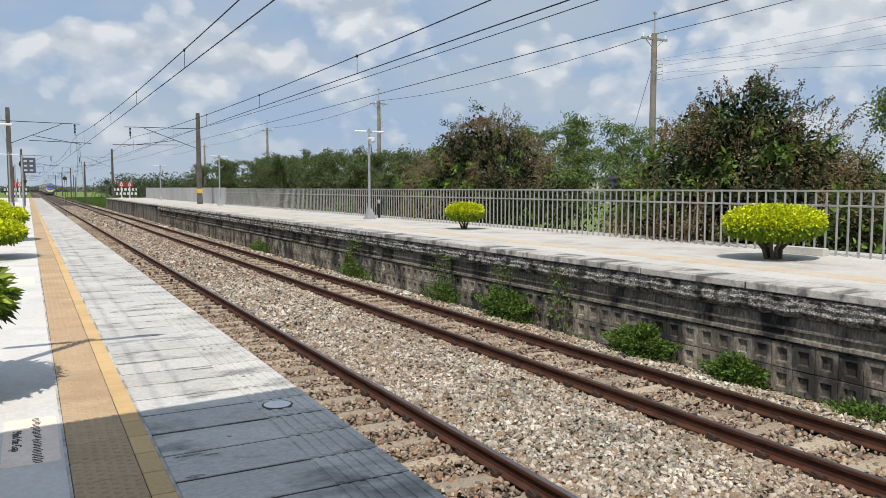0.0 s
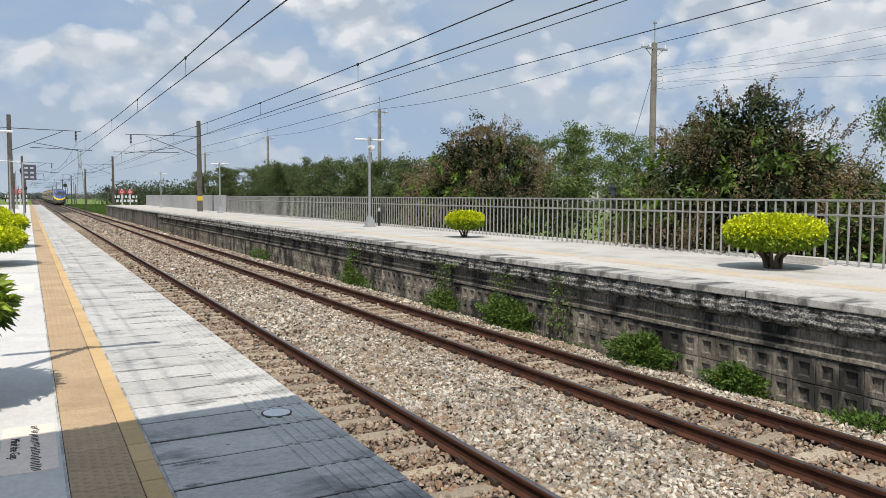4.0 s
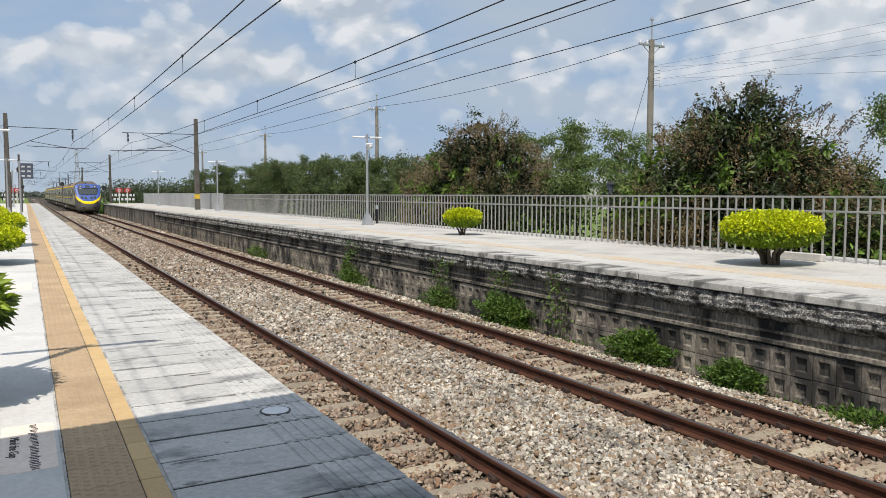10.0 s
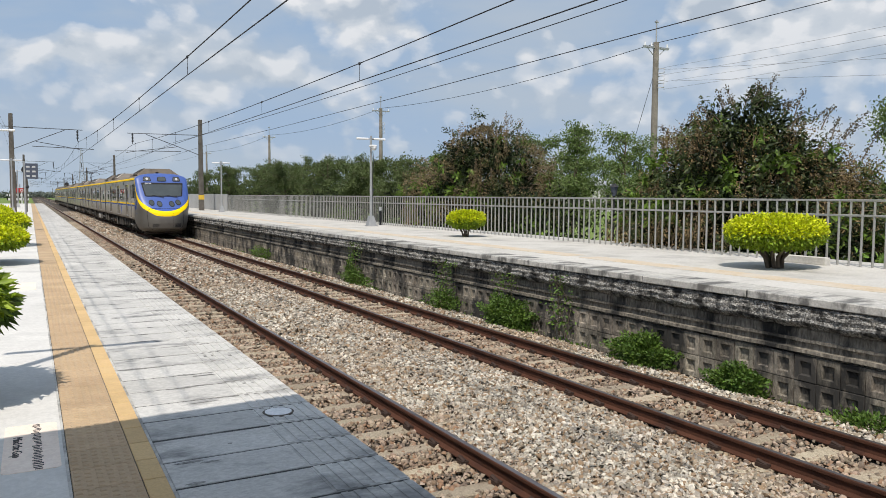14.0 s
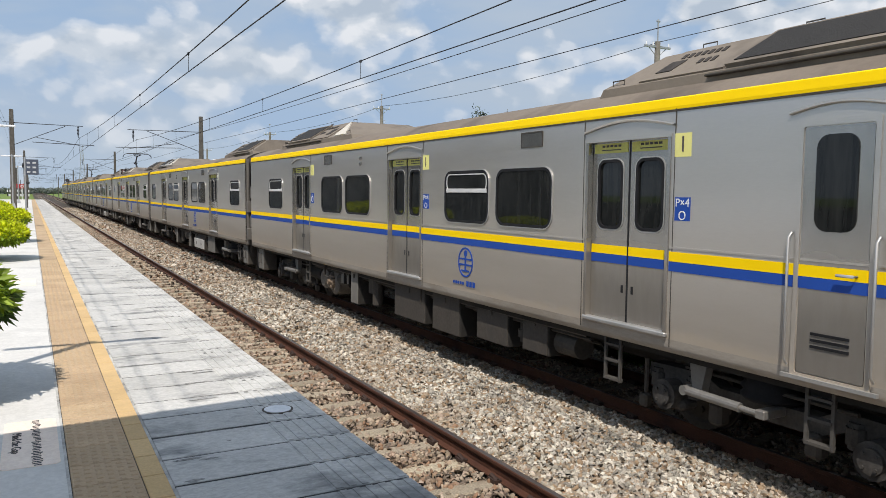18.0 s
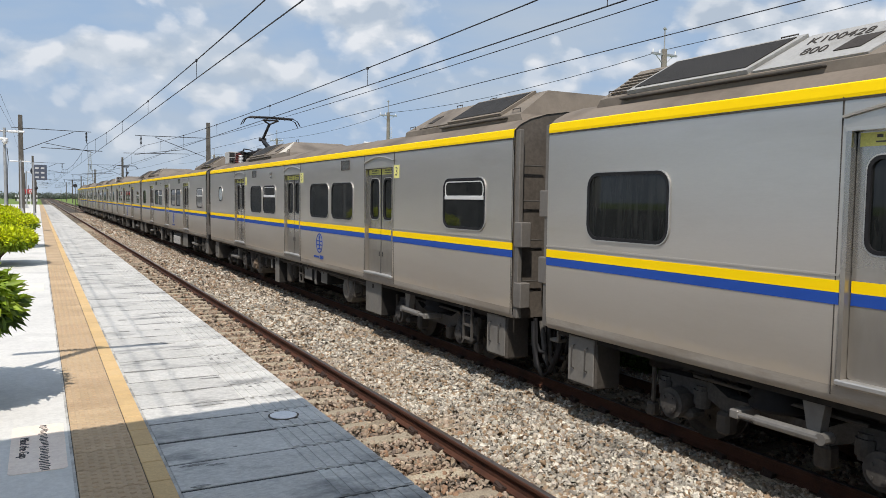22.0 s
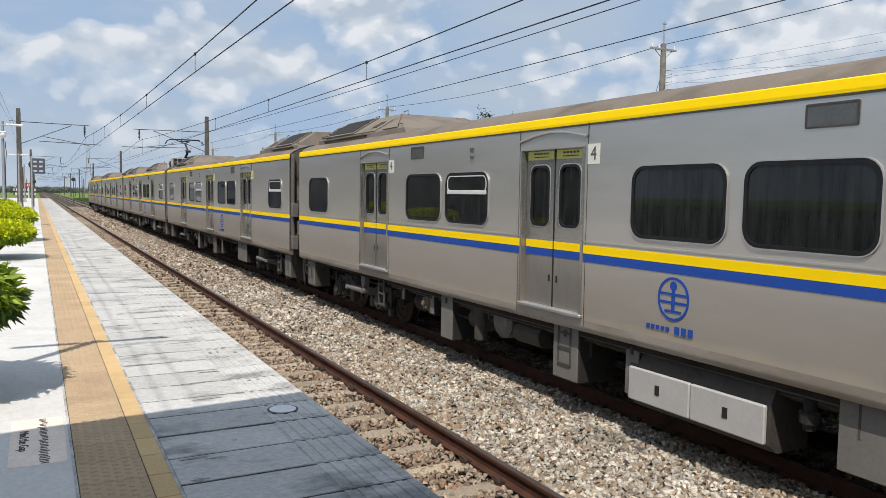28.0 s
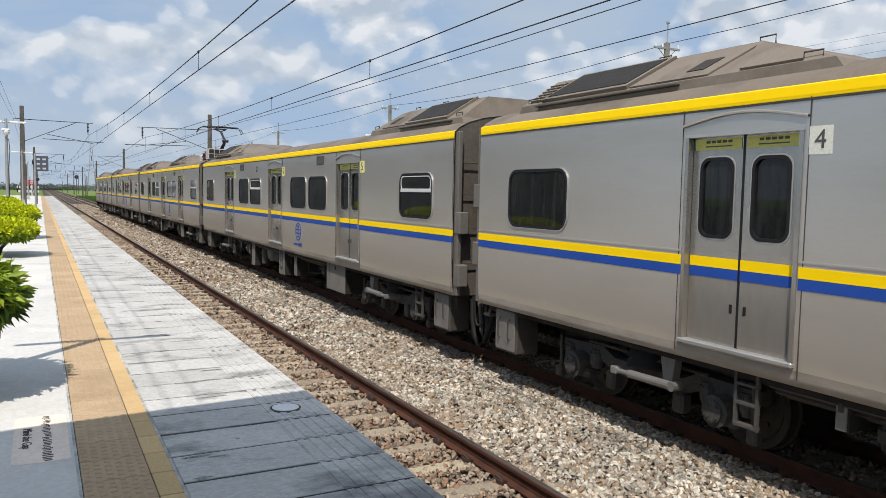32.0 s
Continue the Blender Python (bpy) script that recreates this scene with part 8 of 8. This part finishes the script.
def lamp_post(x, y, base, dome, up=0.0):
    """White platform lamp: foot, pole, tube lamps on a cross arm, camera."""
    l = thing("platform_lamp", "white-grey platform lamp post with crossarm tube lamps", "lamp post", (x, y, base), "platform lamps")
    bm = B()
    box(bm, -0.20, 0.20, -0.20, 0.20, 0.0, 0.04, 0.005)
    vs = [bm.verts.new((a * w, b * w, z)) for z, w in ((0.04, 0.17), (0.42, 0.09)) for a, b in ((-1, -1), (1, -1), (1, 1), (-1, 1))]
    for q in ((0, 1, 5, 4), (1, 2, 6, 5), (2, 3, 7, 6), (3, 0, 4, 7), (4, 5, 6, 7)):
        bm.faces.new([vs[i] for i in q])
    part("foot", bm, "galv", l)
    bm = B()
    cyl(bm, (0, 0, 0.4), (0, 0, 3.62 + up), 0.057, 12, 0.045)
    part("pole", bm, "galv", l)
    bm = B()
    cyl(bm, (-0.16, 0, 3.50 + up), (0.16, 0, 3.50 + up), 0.028, 8)
    part("cross_arm", bm, "galv", l)
    for s in (-1, 1):
        bm = B()
        cyl(bm, (s * 0.12, 0, 3.50 + up), (s * 0.62, 0, 3.50 + up), 0.042, 10)
        part("tube_lamp", bm, "white_paint", l, "white tube lamp")
    if dome:
        bm = B()
        cyl(bm, (-0.02, -0.05, 3.02 + up), (-0.02, -0.24, 3.10 + up), 0.03, 8)
        bmesh.ops.create_uvsphere(bm, u_segments=14, v_segments=9, radius=0.11, matrix=Matrix.Translation((0.02, -0.26, 3.14 + up)))
        box(bm, -0.14, 0.12, -0.36, -0.10, 3.17 + up, 3.25 + up, 0.03)
        part("camera_dome", bm, "white_paint", l, "white surveillance camera")
        tubes("cable", [([(0.07, -0.02, 3.0), (0.10, -0.04, 2.6), (0.06, -0.03, 2.0), (0.065, 0, 0.6)], [0.012] * 4)], "wire", l)
    return l


for i, y in enumerate((28.3, 55.5, 83.0)):
    lamp_post(12.1, y, FAR_Z, i == 0)
for i, y in enumerate((5.62, 31.0, 58.5, 86.0)):
    lamp_post(-1.02 if i else -1.0, y, NEAR_Z, i == 1, 0.08 if i else 0.0)


def utility_pole(x, y, h, arms=True):
    p = thing("utility_pole", "tall round concrete utility pole with crossarms", "utility pole", (x, y, -0.55), "utility poles")
    bm = B()
    cyl(bm, (0, 0, -0.3), (0, 0, h), 0.21, 12, 0.14)
    part("pole", bm, "pole", p)
    bm = B()
    cyl(bm, (0, 0, h), (0, 0, h + 1.1), 0.035, 6)
    cyl(bm, (-0.10, 0, h + 1.0), (0.10, 0, h + 1.0), 0.05, 6)
    part("spire", bm, "galv", p)
    bm = B()
    box(bm, -0.85, 0.85, -0.05, 0.05, h - 0.32, h - 0.22)
    part("cross_arm", bm, "galv", p)
    tubes("strut", [([(-0.6, 0, h - 0.3), (0, 0, h - 0.8)], [0.02, 0.02]), ([(0.6, 0, h - 0.3), (0, 0, h - 0.8)], [0.02, 0.02])], "galv", p, seg=4)
    for x0 in (-0.75, -0.3, 0.75):
        bm = B()
        cyl(bm, (x0, 0, h - 0.22), (x0, 0, h - 0.04), 0.045, 8, 0.03)
        part("insulator", bm, "white_paint", p)
    if arms:
        L = []
        for k in range(3):
            z = h - 1.35 - 0.36 * k
            L.append(([(0, -0.1, z), (0.15, -0.45, z), (0.15, -0.45, z - 0.22), (0, -0.1, z - 0.22)], [0.025] * 4))
        tubes("side_rack", L, "galv", p, "bracket rack of the low cables", seg=4)
    return p


poles = [(28.0, 29.0, 10.75), (28.3, 63.9, 10.9), (28.2, 100.2, 10.9), (28.0, 140, 10.6)]
for x, y, h in poles:
    utility_pole(x, y, h, y < 90)
chain = [(27.6, -8.0, 12.3)] + poles + [(28.0, 185, 10.6)]
for dx in (0.15,):
    pts = []
    for (xa, ya, ha), (xb, yb, hb) in zip(chain, chain[1:]):
        for k in range(8):
            t = k / 8
            pts.append((xa + (xb - xa) * t + dx, ya + (yb - ya) * t, -0.55 + ha + (hb - ha) * t - 2.0 * t * (1 - t)))
    wire("power_line", pts, 0.016, "dark power line between utility poles")
for k in range(4):
    z = 8.9 - 0.36 * k
    pts = [(28.15 + 9 * t, 28.6 - 42 * t, z + 4.0 * t - 3.2 * t * (1 - t)) for t in np.linspace(0, 1, 12)]
    wire("low_cable", pts, 0.005, "thin grey cable from the utility pole")
for k in range(2):
    pts = [(28.15 - 3 * t + 0.8 * k, 28.6 - 27 * t, 8.8 - 0.5 * k - 3.2 * t) for t in np.linspace(0, 1, 8)]
    wire("low_cable", pts, 0.005, "thin grey cable from the utility pole")
wire("stay_wire", [(28.0, 29.0, 8.9), (27.0, 31.5, 0.0)], 0.012, "thin stay wire of a utility pole")

# garden lanterns and a stub post behind the fence
for x, y in ((15.0, 35.0), (15.0, 17.1)):
    l = thing("garden_lantern", "black iron garden lantern on a slim post", "lantern", (x, y, -0.55))
    bm = B()
    cyl(bm, (0, 0, 0), (0, 0, 3.0), 0.028, 8)
    part("post", bm, "black", l)
    bm = B()
    cyl(bm, (0, 0, 3.0), (0, 0, 3.26), 0.06, 8, 0.11)
    part("glass_case", bm, "sign_grey", l)
    bm = B()
    cyl(bm, (0, 0, 3.26), (0, 0, 3.36), 0.15, 8, 0.04)
    part("cap", bm, "black", l)
s = thing("stub_post", "short black post with white cap beside the fence", "post", (12.95, 29.3, FAR_Z))
bm = B()
box(bm, -0.038, 0.038, -0.038, 0.038, 0, 0.72, 0.008)
part("shaft", bm, "black", s)
bm = B()
box(bm, -0.042, 0.042, -0.042, 0.042, 0.60, 0.76, 0.008)
part("band", bm, "white_paint", s)
bm = B()
box(bm, -0.08, 0.08, -0.55, 0.55, 0.0, 0.14, 0.01)
k = part("low_kerb", bm, "far_top")
k.location = (12.85, 9.35, FAR_Z)
tagged(k, "pale concrete kerb block by the fence", "kerb")

# stop board on the near platform
b = thing("stop_board", "dark grey stop position board on a tall post", "sign", (-0.23, 50.75, NEAR_Z))
bm = B()
cyl(bm, (0, 0, 0), (0, 0, 3.25), 0.055, 10)
part("post", bm, "galv", b)
bm = B()
box(bm, -0.02, 0.70, -0.03, 0.03, 2.22, 3.12, 0.01)
board = part("board", bm, "sign_grey", b)
for r_ in range(3):
    for c_ in range(2):
        x0, z0 = 0.07 + 0.30 * c_, 2.30 + 0.27 * r_
        bm = B()
        box(bm, x0 + 0.02, x0 + 0.20, -0.036, -0.03, z0 + 0.03, z0 + 0.13)
        part("board_bar", bm, "board_white", board, "white character as a bar")
bm = B()
bmesh.ops.create_uvsphere(bm, u_segments=10, v_segments=6, radius=0.11, matrix=Matrix.Translation((0.12, 0, 1.75)))
part("small_lamp", bm, "black", b)
for x, y, h in ((0.9, 64, 3.1), (5.05, 130, 4.3), (9.4, 112, 3.6)):
    sg = thing("track_signal", "small black track signal on a slim post", "signal", (x if x > 1.6 else -0.2, y, NEAR_Z if x < 1.6 else -0.4))
    bm = B()
    cyl(bm, (0, 0, 0), (0, 0, h), 0.05, 8)
    part("post", bm, "mast", sg)
    bm = B()
    cyl(bm, (0, -0.02, h), (0, 0.06, h), 0.30, 14)
    part("disc", bm, "black", sg)


def crossing(x0, x1, y, z):
    """Level crossing end: striped barrier, two red square signs."""
    c = thing("crossing_barrier", "black and white striped barrier with two red square signs", "barrier", ((x0 + x1) / 2, y, z))
    w = (x1 - x0) / 2
    for k in range(2):
        z0 = 1.95 + 0.60 * k
        bm = B()
        box(bm, -w, w, -0.05, 0.05, z0, z0 + 0.34)
        bd = part("rail_board", bm, "white_paint", c)
        n = 6
        for i in range(n):
            bm = B()
            xa = -w + 2 * w * (i + 0.3 * k) / n
            box(bm, xa, min(w, xa + 0.7 * w / n), -0.056, -0.05, z0, z0 + 0.34)
            part("stripe", bm, "black", bd)
    for s in (-0.36, 0.36):
        bm = B()
        cyl(bm, (s * w, 0, -0.1), (s * w, 0, 3.8), 0.08, 8)
        part("post", bm, "white_paint", c)
        bm = B()
        box(bm, s * w - 0.45, s * w + 0.45, -0.08, 0.02, 3.08, 3.72, 0.03)
        sg = part("red_sign", bm, "red", c, "red square sign with white ring")
        bm = B()
        ring(bm, [(s * w + u, 3.40 + v) for u, v in rounded(0.4, 0.4, 0.19)], [(s * w + u, 3.40 + v) for u, v in rounded(0.22, 0.22, 0.1)], lambda u, v, d: (u, -0.08 - d, v), 0.0, 0.01)
        part("ring", bm, "white_paint", sg)
    return c


crossing(10.9, 13.9, 118.0, -0.5)
crossing(-2.9, -0.1, 125.0, -0.5)

# lattice tower on the skyline
t = thing("lattice_tower", "thin grey lattice pylon on the skyline", "pylon", (23.2, 420, -0.5))
L = []
for a, b in ((-1, -1), (1, -1), (1, 1), (-1, 1)):
    L.append(([(a * 2.0, b * 2.0, 0), (a * 0.8, b * 0.8, 16), (a * 0.35, b * 0.35, 25)], [0.14, 0.12, 0.10]))
for i in range(9):
    z0, z1 = 2.6 * i, 2.6 * i + 2.6
    w0, w1 = 2.0 - 0.075 * z0, 2.0 - 0.075 * z1
    L += [([(-w0, -w0, z0), (w1, -w1, z1)], [0.08, 0.08]), ([(w0, -w0, z0), (-w1, -w1, z1)], [0.08, 0.08])]
tubes("frame", L, "galv", t, seg=4)


# houses, sheds and a parked car across the fields
def far_house(x, y, w, d, h, roof_h, label, turn=0.0):
    b = thing("farm_building", label, "building", (x, y, -0.55))
    b.rotation_euler = (0, 0, turn)
    bm = B()
    box(bm, -w / 2, w / 2, -d / 2, d / 2, -0.3, h)
    part("wall", bm, "far_wall", b)
    V = [(-w / 2 - 0.4, -d / 2 - 0.4, h), (w / 2 + 0.4, -d / 2 - 0.4, h), (w / 2 + 0.4, d / 2 + 0.4, h), (-w / 2 - 0.4, d / 2 + 0.4, h), (-w / 2, 0, h + roof_h), (w / 2, 0, h + roof_h)]
    mesh_obj("roof", V, [(0, 1, 5, 4), (2, 3, 4, 5), (0, 4, 3), (1, 2, 5), (0, 3, 2, 1)], "far_roof", b)
    n = max(2, int(w / 4))
    for i in range(n):
        for fl in range(max(1, int(h / 3))):
            bm = B()
            xa = -w / 2 + w * (i + 0.3) / n
            box(bm, xa, xa + w / n * 0.4, -d / 2 - 0.04, -d / 2, 1.0 + 3 * fl, 2.2 + 3 * fl)
            part("window", bm, "sign_grey", b)


for x, y, w, h in ((95, 120, 22, 5), (120, 96, 16, 4), (70, 140, 14, 5), (150, 60, 26, 6), (130, 40, 18, 5), (112, 28, 20, 4.5), (160, 20, 24, 6), (52, 190, 10, 3.2), (44, 210, 9, 3.0)):
    far_house(x, y, w, 9, h, 1.4, "pale low building with a grey roof across the fields", math.atan2(y, x) - math.pi / 2)
for x, y, w in ((-7.0, 92, 5.0), (-9, 120, 7)):
    far_house(x, y, w, 14, 3.2, 0.8, "grey low shed beside the platform")
c = thing("parked_car", "white car parked on the road behind the trees", "car", (36.5, 22.5, -0.55))
c.rotation_euler = (0, 0, radians(20))
bm = B()
prof = [(-2.1, 0.35), (-2.1, 0.80), (-1.35, 0.95), (-0.75, 1.42), (0.75, 1.45), (1.45, 1.0), (2.1, 0.88), (2.15, 0.35)]
a = [bm.verts.new((y, -0.85, z)) for y, z in prof]
b2 = [bm.verts.new((y, 0.85, z)) for y, z in prof]
bm.faces.new(a)
bm.faces.new(list(reversed(b2)))
for i in range(len(prof)):
    j = (i + 1) % len(prof)
    bm.faces.new((a[i], b2[i], b2[j], a[j]))
bmesh.ops.bevel(bm, geom=list(bm.edges), offset=0.06, segments=2, affect="EDGES")
part("body", bm, "car_paint", c)
for xx in (-1.3, 1.35):
    for yy in (-0.84, 0.84):
        bm = B()
        cyl(bm, (xx, yy - 0.08, 0.32), (xx, yy + 0.08, 0.32), 0.32, 16)
        part("wheel", bm, "rubber", c)
for s_ in (-1, 1):
    bm = B()
    box(bm, -0.85, 1.0, s_ * 0.85, s_ * 0.865, 0.98, 1.36, 0.005)
    part("side_glass", bm, "glass", c)
bm = B()
box(bm, 30.5, 39.5, -80, 33, -0.56, -0.50)
rd = part("road", bm, "grey_concrete")
tagged(rd, "pale country road behind the trees", "road", kind="structure")


# ---- lying on the near platform ----
sign = thing("gap_warning", "pale pink painted warning patch with dark lettering on the platform", "floor sign", (-0.035, 4.565, NEAR_Z))
bm = B()
plate(bm, rounded(0.265, 0.85, 0.03), lambda u, v, d: (u, v, d), 0.0, 0.003)
bmesh.ops.recalc_face_normals(bm, faces=bm.faces)
part("patch", bm, "patch", sign)
letters("lettering", "Mind the Gap", 0.066, "ink", sign, Matrix.Translation((-0.068, 0.0, 0.004)) @ Matrix.Rotation(radians(-90), 4, "Z"))
for k in range(10):
    # a character too worn to read: three short bars
    bm = B()
    for q in range(3):
        dx, dy = rng.uniform(-0.006, 0.006), -0.026 + 0.026 * q
        wd = rng.uniform(0.014, 0.026)
        box(bm, dx - wd, dx + wd, dy - 0.006, dy + 0.006, 0.003, 0.0045)
    cb = part("character_bar", bm, "ink", sign)
    cb.location = (0.028 + 0.004 * math.sin(k * 2.1), 0.372 - k * 0.084, 0)
s2 = thing("faded_sign", "faded small painted marks on the platform", "floor sign", (-0.12, 12.6, NEAR_Z))
bm = B()
box(bm, -0.16, 0.16, -0.5, 0.5, 0.0, 0.003)
part("patch", bm, "patch", s2)
for i, (x, y) in enumerate(((1.32, 4.57), (1.40, 7.12), (1.30, 13.5), (1.35, 19.8))):
    c = thing("cover_plate", "round pale cover plate with a dark rim set in the paving", "cover", (x, y, NEAR_Z), "round covers")
    bm = B()
    cyl(bm, (0, 0, -0.01), (0, 0, 0.0062), 0.096, 28)
    part("rim", bm, "end_dark" if i == 0 else "paving_rib", c)
    bm = B()
    cyl(bm, (0, 0, 0), (0, 0, 0.0085), 0.083, 28)
    part("plate", bm, "white_paint" if i == 0 else "walkway", c)

# ---- paving pieces, the nearest one by one ----
TILE = 0.298


def slab_shape(w, d, h, bev, mat, studs=None, ribs=0):
    bm = B()
    box(bm, -w / 2, w / 2, -d / 2, d / 2, -h, 0, bev)
    if studs:
        nx_, ny_ = studs
        for i in range(nx_):
            for j in range(ny_):
                x, y = -w / 2 + w * (i + 0.5) / nx_, -d / 2 + d * (j + 0.5 + (0.25 if i % 2 else -0.25)) / ny_
                vs = [bm.verts.new((x + a, y + b, z)) for z, k in ((0.0, 0.016), (0.005, 0.010)) for a, b in ((-k, -k * 0.7), (k, -k * 0.7), (k, k * 0.7), (-k, k * 0.7))]
                for q in ((0, 1, 5, 4), (1, 2, 6, 5), (2, 3, 7, 6), (3, 0, 4, 7), (4, 5, 6, 7)):
                    bm.faces.new([vs[m] for m in q])
    for k in range(ribs):
        x = -w / 2 + w * (k + 0.5) / ribs
        box(bm, x - w / ribs * 0.29, x + w / ribs * 0.29, -d / 2 + 0.004, d / 2 - 0.004, -0.001, 0.0048, 0.0015)
    me = bpy.data.meshes.new("piece")
    bm.to_mesh(me)
    bm.free()
    me.materials.append(M[mat])
    return me


tact = slab_shape(TILE - 0.003, TILE - 0.009, 0.05, 0.003, "tactile", (6, 5))
tact_far = slab_shape(TILE - 0.001, TILE - 0.004, 0.05, 0.003, "tactile")
amb = slab_shape(0.107, TILE - 0.009, 0.05, 0.003, "amber")
slab = slab_shape(0.639, 0.357, 0.05, 0.003, "paving")
rib = slab_shape(0.382, 0.357, 0.05, 0.003, "paving_rib", ribs=6)
i0 = -24
for i in range(i0, 130):
    y = 4.36 + (i - 1) * TILE
    share("tactile_tile", tact if y < 16 else tact_far, platform, (0.130 + TILE / 2, y + TILE / 2, NEAR_Z + rng.uniform(-0.001, 0.001)))
    share("amber_tile", amb, platform, (0.484, y + TILE / 2, NEAR_Z))
PY = 0.380
for i in range(-20, 110):
    y = 4.345 + i * PY + PY / 2 - (0.014 if i < 0 else 0.0)
    share("paving_slab", slab, platform, (0.868, y, NEAR_Z + rng.uniform(-0.0015, 0.0015)), rng.normal(0, 0.0012))
    share("ribbed_slab", rib, platform, (1.376, y, NEAR_Z + rng.uniform(-0.0015, 0.001)), rng.normal(0, 0.0012))
def rest_strip(name, x0, x1, y0, pitch, gap, mat, label):
    V, F = [], []
    y = y0
    while y < END_Y:
        o = len(V)
        V += [(x0, y, NEAR_Z), (x1, y, NEAR_Z), (x1, y + pitch - gap, NEAR_Z), (x0, y + pitch - gap, NEAR_Z)]
        V += [(a, b, c - 0.05) for a, b, c in V[o:o + 4]]
        F += [(o, o + 1, o + 2, o + 3), (o, o + 4, o + 5, o + 1), (o + 2, o + 6, o + 7, o + 3), (o + 1, o + 5, o + 6, o + 2)]
        y += pitch
    ob = mesh_obj(name, V, F, mat, platform, label)
    ob["kind"] = "stuff"


def spall(x, y, w, d):
    """A shallow broken patch in the paving: an uneven outline a little proud, dark inside."""
    bm = B()
    n = 22
    rim, core = [], []
    for k in range(n):
        a = 2 * math.pi * k / n
        r = 1.0 + 0.45 * noise.noise((x * 9 + math.cos(a) * 1.7, y * 9 + math.sin(a) * 1.7, 0.3))
        rim.append(bm.verts.new((w * r * math.cos(a), d * r * math.sin(a), 0.0012)))
        core.append(bm.verts.new((w * r * 0.86 * math.cos(a), d * r * 0.8 * math.sin(a), 0.0028)))
    for k in range(n):
        bm.faces.new((rim[k], rim[(k + 1) % n], core[(k + 1) % n], core[k]))
    bm.faces.new(core)
    ob = part("broken_patch", bm, "broken", platform, "dark broken patch in the paving")
    ob.location = (x, y, NEAR_Z)


for x, y, w, d in ((0.66, 3.905, 0.075, 0.016), (0.76, 3.87, 0.05, 0.012), (0.64, 3.60, 0.045, 0.02), (0.918, 4.108, 0.012, 0.006), (1.27, 6.47, 0.05, 0.035), (1.43, 6.40, 0.05, 0.03),
                   (1.30, 6.60, 0.06, 0.02), (0.95, 5.02, 0.10, 0.008), (1.10, 5.78, 0.08, 0.010), (0.72, 8.15, 0.06, 0.014), (1.21, 9.30, 0.07, 0.02), (1.02, 7.32, 0.07, 0.012), (1.33, 5.40, 0.06, 0.012)):
    spall(x, y, w, d)
# crumbled edges along the joints farther on
for i in range(2, 62):
    for k in range(2):
        if rng.uniform(0, 1) < 0.75:
            spall(rng.uniform(0.66, 1.46), 4.345 + i * PY - 0.012 + rng.normal(0, 0.008), rng.uniform(0.03, 0.15), rng.uniform(0.007, 0.022) * (1 + i / 30))
ty = 4.36 + 129 * TILE
py = 4.345 + 110 * PY
rest_strip("tactile_tiles_beyond", 0.132, 0.426, ty, TILE, 0.004, "tactile", "ochre tactile tiles farther along")
rest_strip("amber_tiles_beyond", 0.430, 0.538, ty, TILE, 0.006, "amber", "amber edge tiles farther along")
rest_strip("paving_beyond", 0.552, 1.186, py, PY, 0.02, "paving", "pale paving slabs farther along")
rest_strip("ribbed_beyond", 1.19, NEAR_X, py, PY, 0.02, "paving_rib", "ribbed edge slabs farther along")

# stones under and behind the camera's stretch
scatter_stones("behind_gravel", 26000, -4.0, 1.5, 0.042, "stone", between, "loose pale grey and brown crushed stones beside the tracks")
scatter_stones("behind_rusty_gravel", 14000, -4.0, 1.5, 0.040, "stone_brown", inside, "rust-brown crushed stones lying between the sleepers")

# ---- what moves ----
def travel(t):
    """Place of the coupling behind the first car, along the track."""
    if t < 16.5:
        d = 16.5 - t
        return 36.99 + 11.0 * d + 0.34 * d * d
    return float(np.interp(t, RUN_T, RUN_S))


RUN_T = [16.5 + 0.5 * i for i in range(32)]
RUN_S = [36.99, 31.58, 26.38, 21.38, 16.58, 11.98, 7.57, 3.33, -0.74, -4.63, -8.37, -11.97, -15.43, -18.74, -21.90, -24.88,
         -27.67, -30.28, -32.70, -34.94, -37.01, -38.93, -40.70, -42.34, -43.84, -45.23, -46.47, -47.58, -48.53, -49.31, -49.91, -50.34]


def motions():
    times = [0.5 * i for i in range(65)]
    for car, offset in CARS:
        walk(car, [(t, pose(TRACKS[1], travel(t) + offset, 0)) for t in times])
    # wheels turn with the distance run
    spins, angle, last, prev = [(0.0, 0.0)], 0.0, 0.0, travel(0.0)
    for i in range(1, 961):
        t = i / 30
        s = travel(t)
        step = min(abs(prev - s) / 0.43, radians(84))
        angle += step
        prev = s
        if angle - last > radians(85) - step or i == 960:
            spins.append((t, angle))
            last = angle
    for wheel, place in WHEELS:
        walk(wheel, [(t, Matrix.Translation(place) @ Matrix.Rotation(a, 4, "X")) for t, a in spins])


motions()
